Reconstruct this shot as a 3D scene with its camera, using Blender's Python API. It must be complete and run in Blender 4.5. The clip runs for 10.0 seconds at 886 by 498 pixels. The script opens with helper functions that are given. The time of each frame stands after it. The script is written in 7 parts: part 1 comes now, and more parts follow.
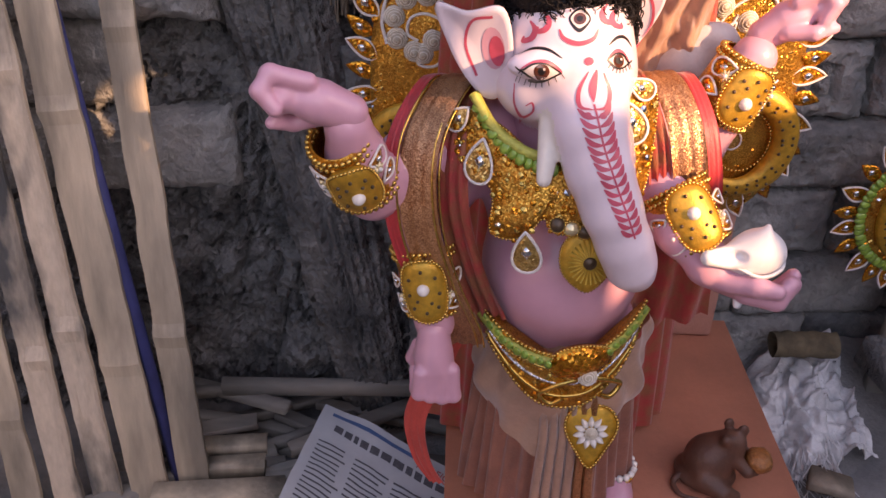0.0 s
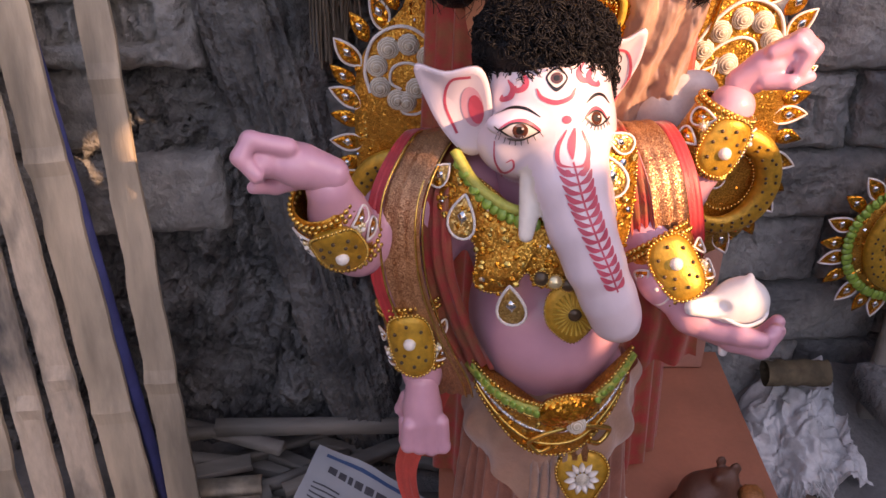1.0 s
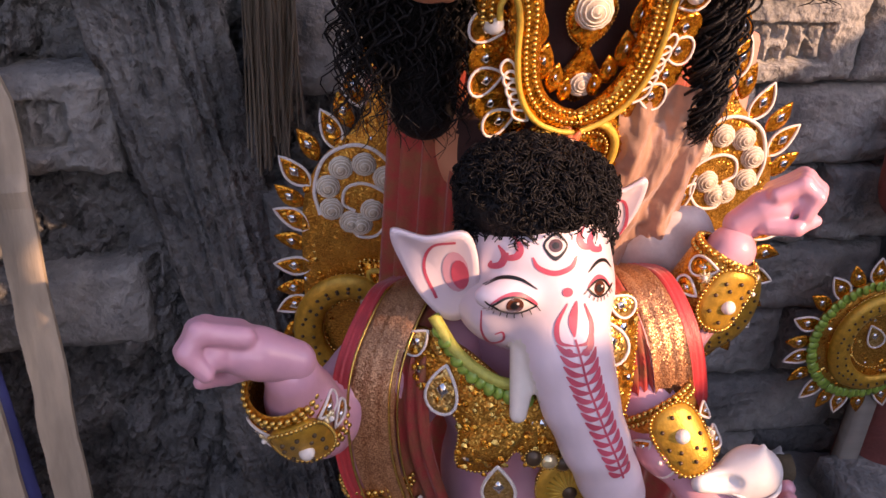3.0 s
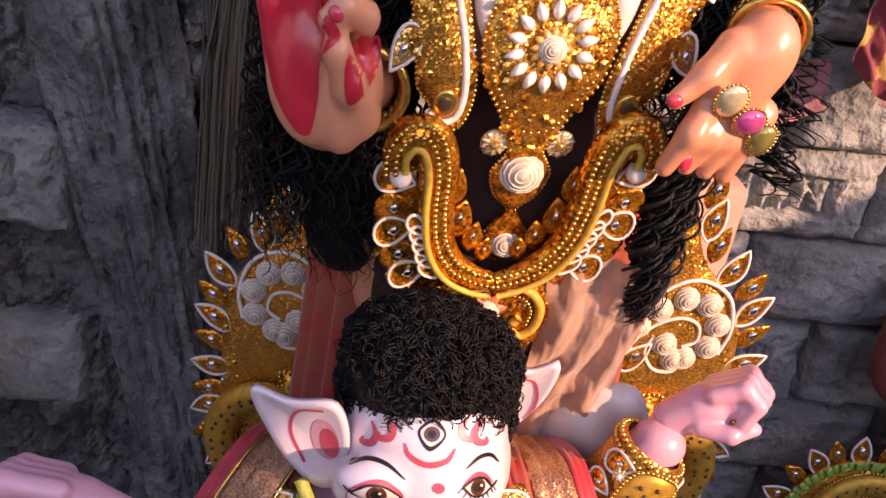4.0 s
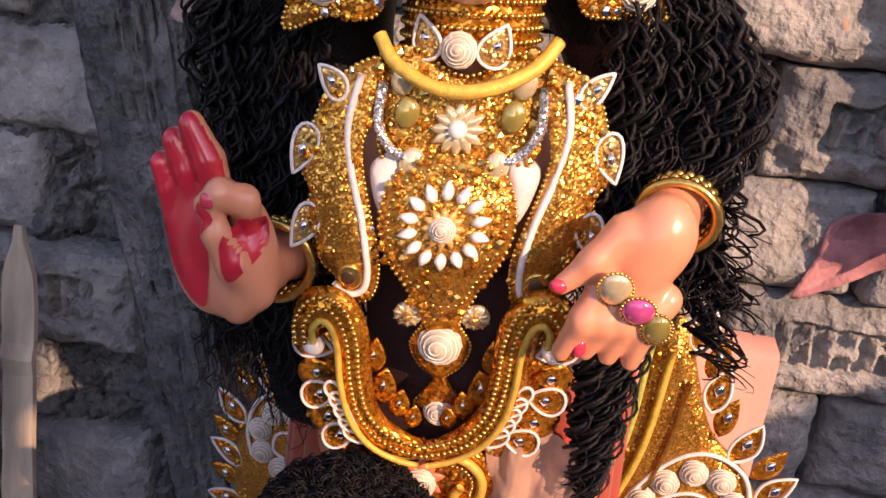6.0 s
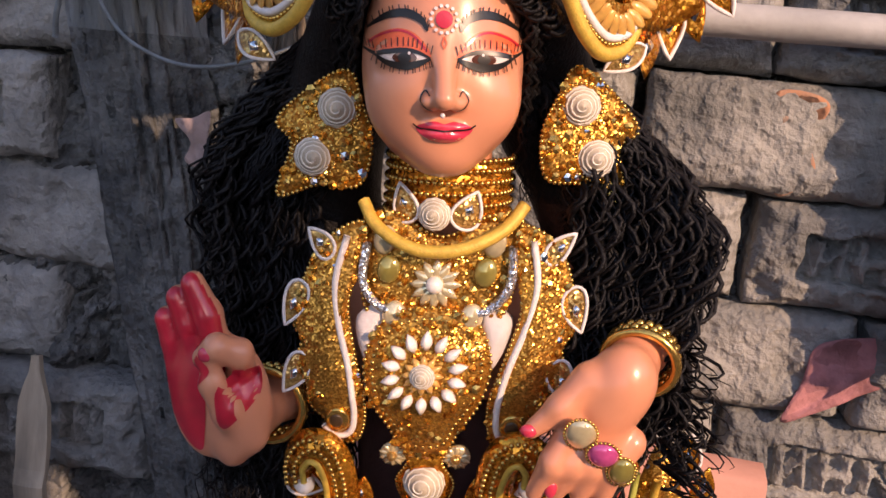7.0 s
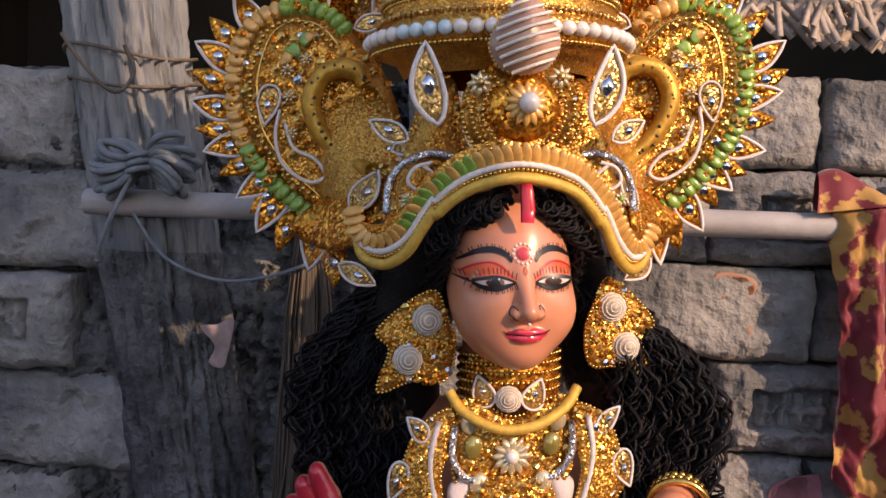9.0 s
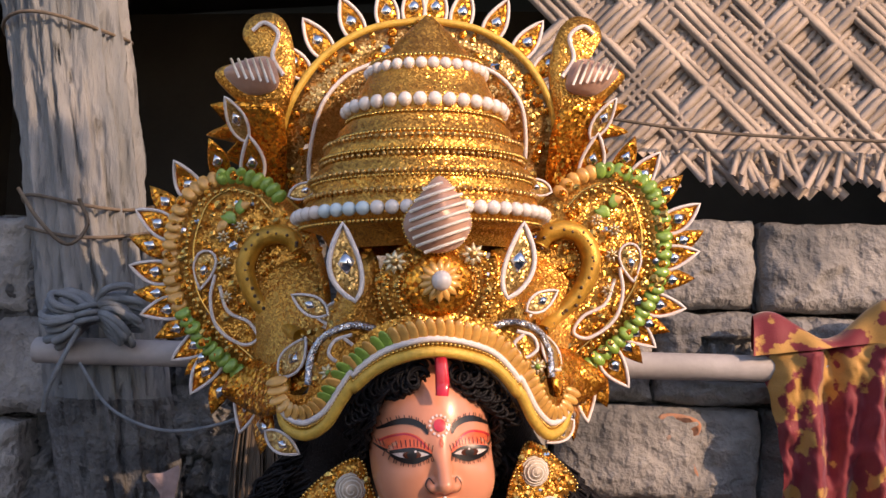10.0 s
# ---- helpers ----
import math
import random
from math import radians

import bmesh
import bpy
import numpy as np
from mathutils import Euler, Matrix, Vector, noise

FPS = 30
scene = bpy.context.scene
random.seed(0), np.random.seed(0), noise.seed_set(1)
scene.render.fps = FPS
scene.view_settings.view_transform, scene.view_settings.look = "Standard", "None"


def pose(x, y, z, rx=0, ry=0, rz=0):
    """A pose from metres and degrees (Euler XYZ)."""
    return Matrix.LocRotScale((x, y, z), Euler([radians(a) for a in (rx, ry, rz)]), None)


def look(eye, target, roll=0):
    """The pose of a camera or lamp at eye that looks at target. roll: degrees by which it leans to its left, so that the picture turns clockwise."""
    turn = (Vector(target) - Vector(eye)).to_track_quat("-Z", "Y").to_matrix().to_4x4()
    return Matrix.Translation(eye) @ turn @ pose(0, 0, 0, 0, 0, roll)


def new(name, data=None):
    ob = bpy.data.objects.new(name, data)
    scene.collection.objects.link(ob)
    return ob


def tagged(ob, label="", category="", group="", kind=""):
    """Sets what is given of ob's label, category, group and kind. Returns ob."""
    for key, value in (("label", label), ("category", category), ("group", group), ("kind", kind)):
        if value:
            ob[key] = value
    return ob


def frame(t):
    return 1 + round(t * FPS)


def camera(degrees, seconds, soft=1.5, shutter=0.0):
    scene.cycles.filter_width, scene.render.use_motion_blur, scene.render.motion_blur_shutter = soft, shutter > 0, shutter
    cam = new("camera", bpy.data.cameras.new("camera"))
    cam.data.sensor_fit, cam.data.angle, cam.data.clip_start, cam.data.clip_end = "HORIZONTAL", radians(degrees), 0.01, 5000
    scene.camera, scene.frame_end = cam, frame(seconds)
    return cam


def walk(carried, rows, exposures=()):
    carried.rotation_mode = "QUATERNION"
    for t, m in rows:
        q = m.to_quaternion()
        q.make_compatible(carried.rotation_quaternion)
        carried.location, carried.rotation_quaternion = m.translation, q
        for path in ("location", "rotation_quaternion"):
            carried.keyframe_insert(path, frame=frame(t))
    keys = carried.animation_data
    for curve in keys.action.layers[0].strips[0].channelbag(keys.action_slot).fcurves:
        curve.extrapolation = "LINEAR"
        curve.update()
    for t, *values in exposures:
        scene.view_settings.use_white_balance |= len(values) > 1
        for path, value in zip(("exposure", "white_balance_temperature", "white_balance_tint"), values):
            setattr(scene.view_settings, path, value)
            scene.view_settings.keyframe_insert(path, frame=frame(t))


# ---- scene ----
cam = camera(54.6, 10.0)
PATH = [
    (0, (0.029, 0.108, 1.023), (0.011, 1.812, -0.025), 1.4),
    (0.5, (0.034, 0.115, 1.042), (0.019, 1.832, 0.016), 0.4),
    (1, (0.039, 0.123, 1.054), (0.028, 1.845, 0.037), 0.2),
    (1.5, (0.044, 0.122, 1.059), (0.039, 1.854, 0.059), 0.0),
    (2, (0.067, 0.121, 1.067), (0.063, 1.866, 0.091), -0.1),
    (2.2, (0.068, 0.143, 1.064), (0.069, 1.886, 0.084), -0.1),
    (3.3, (-0.023, 0.293, 1.126), (0.239, 2.029, 0.169), 4.2),
    (3.5, (-0.013, 0.309, 1.137), (0.249, 2.049, 0.186), 5.9),
    (4, (0.089, 0.351, 1.152), (0.182, 2.144, 0.27), 9.4),
    (4.5, (0.201, 0.387, 1.163), (0.018, 2.177, 0.29), 8.1),
    (5, (0.231, 0.39, 1.16), (-0.033, 2.174, 0.296), 7.4),
    (5.5, (0.244, 0.389, 1.174), (-0.06, 2.177, 0.33), 7.0),
    (6, (0.244, 0.384, 1.207), (-0.122, 2.221, 0.504), 6.2),
    (6.2, (0.246, 0.383, 1.221), (-0.134, 2.239, 0.579), 6.1),
    (7.3, (0.274, 0.351, 1.251), (-0.192, 2.255, 0.855), 4.7),
    (7.5, (0.274, 0.35, 1.254), (-0.204, 2.265, 0.932), 4.6),
    (8, (0.267, 0.336, 1.265), (-0.228, 2.267, 1.109), 4.4),
    (8.5, (0.215, 0.27, 1.276), (-0.179, 2.228, 1.172), 2.9),
    (9, (0.168, 0.205, 1.278), (-0.054, 2.191, 1.206), 2.3),
    (9.5, (0.179, 0.191, 1.301), (-0.018, 2.181, 1.337), 2.1),
    (10, (0.218, 0.188, 1.328), (0.017, 2.17, 1.498), 1.7),
]
walk(cam, [(t, look(eye, target, roll)) for t, eye, target, roll in PATH],
     [(0, 2.02, 8400, 34), (2, 1.92, 8400, 34), (3.5, 1.72, 7500, 35), (5.5, 1.68, 7200, 34), (6.2, 1.52, 7000, 31), (7.3, 1.08, 6750, 25), (9, 0.98, 6750, 25), (10, 1.00, 6800, 26)])

# ---- sky and sun ----
SUN_WAY = Vector((0.72, -0.60, 0.42)).normalized()
world = bpy.data.worlds.new("sky")
scene.world = world
world.use_nodes = True
_bg = world.node_tree.nodes["Background"]
_sky = world.node_tree.nodes.new("ShaderNodeTexSky")
_sky.sky_type, _sky.sun_disc = "NISHITA", False
_sky.sun_elevation = math.asin(SUN_WAY.z)
_sky.sun_rotation = math.atan2(SUN_WAY.x, SUN_WAY.y)
world.node_tree.links.new(_sky.outputs["Color"], _bg.inputs["Color"])
_bg.inputs["Strength"].default_value = 0.125
sun_data = bpy.data.lights.new("sun", "SUN")
sun_data.energy, sun_data.angle, sun_data.color = 2.2, radians(0.5), (1.0, 0.72, 0.46)
sun = new("sun", sun_data)
sun.matrix_world = look(SUN_WAY * 10, (0, 0, 0))

# ---- materials ----
def mat(name, color, rough=0.6, metal=0.0, var=0.25, scale=40.0, bump=0.2, bscale=120.0, spread=(0.35, 0.65),
        color2=None, sheen=0.0, coat=0.0, random_tint=0.0, stretch=(1, 1, 1), depth=0.002):
    """A surface with colour variation at two scales and fine relief; scales in features per metre."""
    m = bpy.data.materials.new(name)
    m.use_nodes = True
    nt = m.node_tree
    N, L = nt.nodes, nt.links
    bs = N["Principled BSDF"]
    bs.inputs["Roughness"].default_value, bs.inputs["Metallic"].default_value = rough, metal
    bs.inputs["Coat Weight"].default_value = coat
    bs.inputs["Coat Roughness"].default_value = 0.12
    bs.inputs["Sheen Weight"].default_value = sheen
    co = N.new("ShaderNodeTexCoord")
    mp = N.new("ShaderNodeMapping")
    mp.inputs["Scale"].default_value = stretch
    L.new(co.outputs["Object"], mp.inputs["Vector"])
    n1, n2 = N.new("ShaderNodeTexNoise"), N.new("ShaderNodeTexNoise")
    n1.inputs["Scale"].default_value, n1.inputs["Detail"].default_value = scale, 6
    n2.inputs["Scale"].default_value, n2.inputs["Detail"].default_value = bscale, 5
    for n in (n1, n2):
        L.new(mp.outputs["Vector"], n.inputs["Vector"])
    r = N.new("ShaderNodeMapRange")
    r.inputs["From Min"].default_value, r.inputs["From Max"].default_value = spread
    L.new(n1.outputs["Fac"], r.inputs["Value"])
    mix = N.new("ShaderNodeMix")
    mix.data_type = "RGBA"
    c2 = color2 or tuple(c * (1 - var) for c in color)
    mix.inputs["A"].default_value, mix.inputs["B"].default_value = (*c2, 1), (*color, 1)
    L.new(r.outputs["Result"], mix.inputs["Factor"])
    hsv = N.new("ShaderNodeHueSaturation")
    L.new(mix.outputs["Result"], hsv.inputs["Color"])
    v = N.new("ShaderNodeMapRange")
    v.inputs["To Min"].default_value, v.inputs["To Max"].default_value = 1 - var * 0.5, 1 + var * 0.5
    L.new(n2.outputs["Fac"], v.inputs["Value"])
    if random_tint:
        oi, ad = N.new("ShaderNodeObjectInfo"), N.new("ShaderNodeMath")
        ad.operation = "MULTIPLY_ADD"
        ad.inputs[1].default_value = random_tint
        L.new(oi.outputs["Random"], ad.inputs[0])
        L.new(v.outputs["Result"], ad.inputs[2])
        L.new(ad.outputs["Value"], hsv.inputs["Value"])
    else:
        L.new(v.outputs["Result"], hsv.inputs["Value"])
    L.new(hsv.outputs["Color"], bs.inputs["Base Color"])
    if bump:
        b = N.new("ShaderNodeBump")
        b.inputs["Strength"].default_value, b.inputs["Distance"].default_value = bump, depth
        L.new(n2.outputs["Fac"], b.inputs["Height"])
        L.new(b.outputs["Normal"], bs.inputs["Normal"])
    return m


def glitter(name, dark, bright, cells=900.0, tilt=0.9, rough=0.22, metal=0.8, share=(0.2, 0.9)):
    """Sequins and glitter: every cell has its own tilt and tone."""
    m = bpy.data.materials.new(name)
    m.use_nodes = True
    nt = m.node_tree
    N, L = nt.nodes, nt.links
    bs = N["Principled BSDF"]
    bs.inputs["Roughness"].default_value, bs.inputs["Metallic"].default_value = rough, metal
    co = N.new("ShaderNodeTexCoord")
    vo = N.new("ShaderNodeTexVoronoi")
    vo.inputs["Scale"].default_value = cells
    L.new(co.outputs["Object"], vo.inputs["Vector"])
    sep = N.new("ShaderNodeSeparateColor")
    L.new(vo.outputs["Color"], sep.inputs["Color"])
    big = N.new("ShaderNodeTexNoise")
    big.inputs["Scale"].default_value = 55.0
    L.new(co.outputs["Object"], big.inputs["Vector"])
    ad = N.new("ShaderNodeMath")
    ad.operation = "ADD"
    L.new(sep.outputs["Red"], ad.inputs[0])
    L.new(big.outputs["Fac"], ad.inputs[1])
    r = N.new("ShaderNodeMapRange")
    r.inputs["From Min"].default_value, r.inputs["From Max"].default_value = share[0] + 0.3, share[1] + 0.6
    L.new(ad.outputs["Value"], r.inputs["Value"])
    mix = N.new("ShaderNodeMix")
    mix.data_type = "RGBA"
    mix.inputs["A"].default_value, mix.inputs["B"].default_value = (*dark, 1), (*bright, 1)
    L.new(r.outputs["Result"], mix.inputs["Factor"])
    L.new(mix.outputs["Result"], bs.inputs["Base Color"])
    sub, sc = N.new("ShaderNodeVectorMath"), N.new("ShaderNodeVectorMath")
    sub.operation, sc.operation = "SUBTRACT", "SCALE"
    sub.inputs[1].default_value = (0.5, 0.5, 0.5)
    sc.inputs["Scale"].default_value = tilt
    L.new(vo.outputs["Color"], sub.inputs[0])
    L.new(sub.outputs["Vector"], sc.inputs[0])
    ge, sm, no = N.new("ShaderNodeNewGeometry"), N.new("ShaderNodeVectorMath"), N.new("ShaderNodeVectorMath")
    sm.operation, no.operation = "ADD", "NORMALIZE"
    L.new(ge.outputs["Normal"], sm.inputs[0])
    L.new(sc.outputs["Vector"], sm.inputs[1])
    L.new(sm.outputs["Vector"], no.inputs[0])
    L.new(no.outputs["Vector"], bs.inputs["Normal"])
    return m


GOLD = glitter("gold_glitter", (0.40, 0.155, 0.022), (0.80, 0.42, 0.075), tilt=0.62, rough=0.28)
GOLD_PALE = glitter("pale_gold_glitter", (0.40, 0.21, 0.05), (0.76, 0.50, 0.18), cells=700, tilt=0.65, rough=0.28)
AMBER = glitter("amber_sequin", (0.42, 0.125, 0.010), (0.86, 0.38, 0.04), cells=420, tilt=0.6, rough=0.18)
BEAD = mat("gold_bead", (0.78, 0.48, 0.12), 0.22, 0.9, 0.3, 300, 0.0)
THREAD = mat("yellow_piping", (0.72, 0.46, 0.07), 0.5, 0.15, 0.25, 200, 0.5, 900, depth=0.001)
THREAD_GREEN = mat("lime_piping", (0.50, 0.50, 0.10), 0.5, 0.1, 0.25, 200, 0.5, 900, depth=0.001)
WHITE = mat("white_piping", (0.78, 0.72, 0.68), 0.7, 0, 0.12, 300, 0.4, 1200, depth=0.001)
SILVER = glitter("silver_glitter", (0.35, 0.35, 0.36), (0.85, 0.85, 0.85), cells=900)
MIRROR = mat("mirror_chip", (0.72, 0.74, 0.75), 0.06, 1.0, 0.1, 60, 0.0)
PEARL = mat("pearl", (0.80, 0.74, 0.68), 0.25, 0.0, 0.08, 90, 0.0, coat=0.5)
PEARL_BLUE = mat("blue_pearl", (0.58, 0.72, 0.76), 0.25, 0.0, 0.08, 90, 0.0, coat=0.5)
SHELL = mat("cream_shell", (0.50, 0.42, 0.31), 0.45, 0.0, 0.2, 120, 0.3, 600, depth=0.001)
SHELL_LINE = mat("white_shell_thread", (0.80, 0.74, 0.64), 0.5, 0.0, 0.15, 120, 0.3, 600, depth=0.001)
PETAL_GREEN = mat("green_petal", (0.25, 0.42, 0.06), 0.3, 0.1, 0.35, 120, 0.2, 400, coat=0.4, depth=0.001)
PETAL_ORANGE = mat("orange_petal", (0.78, 0.42, 0.10), 0.3, 0.1, 0.3, 120, 0.2, 400, coat=0.4, depth=0.001)
SERPENT = mat("yellow_serpent_cloth", (0.66, 0.36, 0.045), 0.35, 0.45, 0.3, 150, 0.4, 800, depth=0.001)
STUD = mat("dark_stud", (0.09, 0.055, 0.03), 0.3, 0.3, 0.2, 200, 0.0)
PINK = mat("pink_painted_clay", (0.66, 0.34, 0.42), 0.32, 0, 0.12, 14, 0.12, 90, coat=0.3, depth=0.001)
FACE_WHITE = mat("pale_painted_clay", (0.76, 0.64, 0.70), 0.3, 0, 0.10, 14, 0.1, 90, coat=0.3, depth=0.001)
PEACH = mat("peach_painted_clay", (0.66, 0.27, 0.15), 0.30, 0, 0.10, 14, 0.06, 90, coat=0.25, depth=0.0006)
ALTA = mat("red_paint", (0.58, 0.02, 0.04), 0.28, 0, 0.25, 30, 0.15, 120, coat=0.4, depth=0.001)
ROSE = mat("rose_paint", (0.62, 0.09, 0.14), 0.4, 0, 0.2, 60, 0.0)
CORAL = mat("coral_eye_paint", (0.80, 0.14, 0.05), 0.4, 0, 0.2, 200, 0.0)
INK = mat("black_paint", (0.012, 0.01, 0.01), 0.35, 0, 0.2, 60, 0.0)
EYEWHITE = mat("eye_white", (0.72, 0.62, 0.58), 0.2, 0, 0.1, 60, 0.0, coat=0.6)
BROWN_EYE = mat("brown_iris", (0.10, 0.03, 0.015), 0.15, 0, 0.2, 300, 0.0, coat=0.8)
NAIL = mat("red_nail", (0.66, 0.045, 0.085), 0.2, 0, 0.1, 60, 0.0, coat=0.7)
HAIR = mat("black_hair", (0.008, 0.007, 0.008), 0.5, 0, 0.4, 200, 0.6, 500, depth=0.002)
HAIR.node_tree.nodes["Principled BSDF"].inputs["Specular IOR Level"].default_value = 0.22
SATIN = mat("rose_satin", (0.50, 0.29, 0.20), 0.32, 0.15, 0.25, 30, 0.2, 250, sheen=0.4, depth=0.002)
BROCADE = mat("red_brocade", (0.42, 0.035, 0.03), 0.55, 0.1, 0.35, 60, 0.4, 500, color2=(0.30, 0.09, 0.035), sheen=0.3, depth=0.001)
RED_EDGE = mat("red_border_cloth", (0.52, 0.03, 0.035), 0.45, 0, 0.2, 60, 0.3, 500, sheen=0.3, depth=0.001)
ZARI = glitter("copper_zari", (0.26, 0.10, 0.045), (0.62, 0.32, 0.16), cells=1300, tilt=0.5, rough=0.35, metal=0.6)
TERRA = mat("terracotta_paint", (0.46, 0.17, 0.10), 0.75, 0, 0.18, 12, 0.35, 160, depth=0.002)
TERRA_PINK = mat("salmon_board_paint", (0.55, 0.27, 0.21), 0.75, 0, 0.15, 12, 0.3, 160, depth=0.002)
MOUSE = mat("brown_clay", (0.13, 0.055, 0.035), 0.5, 0, 0.3, 60, 0.3, 300, depth=0.002)
CLAY = mat("mud_brick", (0.30, 0.29, 0.27), 0.92, 0, 0.5, 9, 1.0, 75, color2=(0.115, 0.118, 0.118), random_tint=0.22, depth=0.012)
MUD = mat("mud_mortar", (0.195, 0.195, 0.188), 0.95, 0, 0.5, 12, 1.0, 60, color2=(0.066, 0.069, 0.070), depth=0.020)
GROUND = mat("dusty_floor", (0.30, 0.28, 0.26), 0.95, 0, 0.4, 6, 0.8, 120, color2=(0.13, 0.125, 0.12), depth=0.004)
TIMBER = mat("weathered_timber", (0.27, 0.27, 0.262), 0.85, 0, 0.5, 9, 1.0, 60, color2=(0.10, 0.12, 0.13), stretch=(1, 1, 0.25), depth=0.012)
BAMBOO = mat("split_bamboo", (0.58, 0.47, 0.34), 0.6, 0, 0.45, 14, 0.9, 110, color2=(0.20, 0.17, 0.13), stretch=(1, 1, 0.12), random_tint=0.15, depth=0.002)
BAMBOO_IN = mat("dark_blotched_bamboo", (0.56, 0.46, 0.35), 0.8, 0, 0.5, 8, 0.6, 130, spread=(0.44, 0.54), color2=(0.07, 0.072, 0.07), stretch=(1, 1, 0.35), depth=0.002)
BLUE = mat("blue_painted_edge", (0.05, 0.06, 0.20), 0.6, 0, 0.3, 20, 0.3, 130)
PLANK = mat("grey_offcut_wood", (0.30, 0.275, 0.235), 0.85, 0, 0.4, 12, 0.5, 90, color2=(0.17, 0.155, 0.135), stretch=(0.2, 1, 1), random_tint=0.2, depth=0.003)
PAPER = mat("newsprint", (0.48, 0.50, 0.51), 0.85, 0, 0.1, 12, 0.2, 60, depth=0.002)
PRINT = mat("newspaper_ink", (0.10, 0.10, 0.11), 0.8, 0, 0.3, 300, 0.0)
PRINT_RED = mat("newspaper_red_ink", (0.42, 0.10, 0.09), 0.8, 0, 0.2, 300, 0.0)
PRINT_BLUE = mat("newspaper_blue_ink", (0.06, 0.13, 0.27), 0.8, 0, 0.2, 300, 0.0)
SACK = mat("pale_plastic_sack", (0.72, 0.70, 0.68), 0.55, 0, 0.25, 25, 0.5, 200, depth=0.003)
ROPE = mat("grey_rope", (0.23, 0.26, 0.28), 0.9, 0, 0.3, 60, 0.6, 700, depth=0.002)
JUTE = mat("brown_jute", (0.16, 0.125, 0.09), 0.85, 0, 0.4, 60, 0.3, 500, stretch=(1, 1, 0.1), depth=0.001)
CANE = mat("woven_cane", (0.38, 0.315, 0.255), 0.7, 0, 0.35, 18, 0.5, 200, random_tint=0.3, depth=0.002)
PIPE = mat("chalky_pipe", (0.46, 0.44, 0.43), 0.6, 0, 0.25, 14, 0.3, 120, depth=0.002)
DRAPE = mat("maroon_printed_cloth", (0.26, 0.022, 0.03), 0.7, 0, 0.3, 40, 0.3, 500, sheen=0.3, depth=0.001)
CREAM = mat("cream_cloth", (0.62, 0.55, 0.52), 0.7, 0, 0.2, 30, 0.3, 300, sheen=0.2, depth=0.001)
GEM_PINK = mat("pink_gem", (0.70, 0.10, 0.30), 0.12, 0.3, 0.2, 200, 0.0, coat=1.0)
GEM_PALE = mat("champagne_gem", (0.80, 0.66, 0.38), 0.12, 0.5, 0.2, 200, 0.0, coat=1.0)
GEM_OLIVE = mat("olive_gem", (0.42, 0.34, 0.08), 0.12, 0.5, 0.2, 200, 0.0, coat=1.0)
CONCH = mat("white_conch_clay", (0.74, 0.72, 0.72), 0.5, 0, 0.12, 40, 0.2, 120, depth=0.001)

# ---- mesh helpers ----
RNG = np.random.default_rng(7)


class Geo:
    """Vertices and faces gathered for one mesh."""

    def __init__(self):
        self.v, self.f, self.m, self.n = [], [], [], 0

    def add(self, vf, slot=0):
        v, f = vf
        v = np.asarray(v, float).reshape(-1, 3)
        self.v.append(v)
        self.f += [tuple(i + self.n for i in q) for q in f]
        self.m += [slot] * len(f)
        self.n += len(v)
        return self

    def mesh(self, name, mats, smooth=True):
        me = bpy.data.meshes.new(name)
        v = np.concatenate(self.v) if self.v else np.zeros((0, 3))
        me.from_pydata(v.tolist(), [], self.f)
        for x in mats:
            me.materials.append(x)
        me.polygons.foreach_set("material_index", self.m)
        me.polygons.foreach_set("use_smooth", [smooth] * len(self.f))
        me.update()
        return me


def link(name, geo, mats, parent=None, label="", smooth=True):
    mats = mats if isinstance(mats, (list, tuple)) else [mats]
    if isinstance(geo, tuple):
        geo = Geo().add(geo)
    ob = new(name, geo.mesh(name, mats, smooth))
    if parent is not None:
        ob.parent = parent
    if label:
        ob["label"] = label
    if name in ("bead_row", "bead_rim", "stud_pattern", "glitter_layer", "tinsel_band", "tinsel_fringe"):
        ob["kind"] = "stuff"
    return ob


def empty(name, label, category, at=(0, 0, 0), group="", kind=""):
    """A thing's root. Its parts are built round the world's origin."""
    ob = new(name)
    ob.empty_display_size = 0.02
    return tagged(ob, label, category, group, kind)


def spline(ctrl, n=8, closed=False):
    """A smooth line through control points."""
    p = np.asarray(ctrl, float)
    k = len(p)
    out = []
    for i in range(k if closed else k - 1):
        a, b = p[i], p[(i + 1) % k]
        o = p[i - 1] if (closed or i) else 2 * a - b
        c = p[(i + 2) % k] if (closed or i + 2 < k) else 2 * b - a
        for s in np.arange(n) / n:
            out.append(0.5 * (2 * a + (b - o) * s + (2 * o - 5 * a + 4 * b - c) * s * s + (3 * a - o - 3 * b + c) * s ** 3))
    if not closed:
        out.append(p[-1])
    return np.array(out)


def even(path, step, closed=False):
    """Points at even steps along a path."""
    p = np.asarray(path, float)
    if closed:
        p = np.vstack([p, p[:1]])
    d = np.r_[0, np.cumsum(np.linalg.norm(np.diff(p, axis=0), axis=1))]
    k = max(2, int(round(d[-1] / step)) + (0 if closed else 1))
    s = np.linspace(0, d[-1], k, endpoint=not closed)
    return np.stack([np.interp(s, d, p[:, i]) for i in range(p.shape[1])], 1)


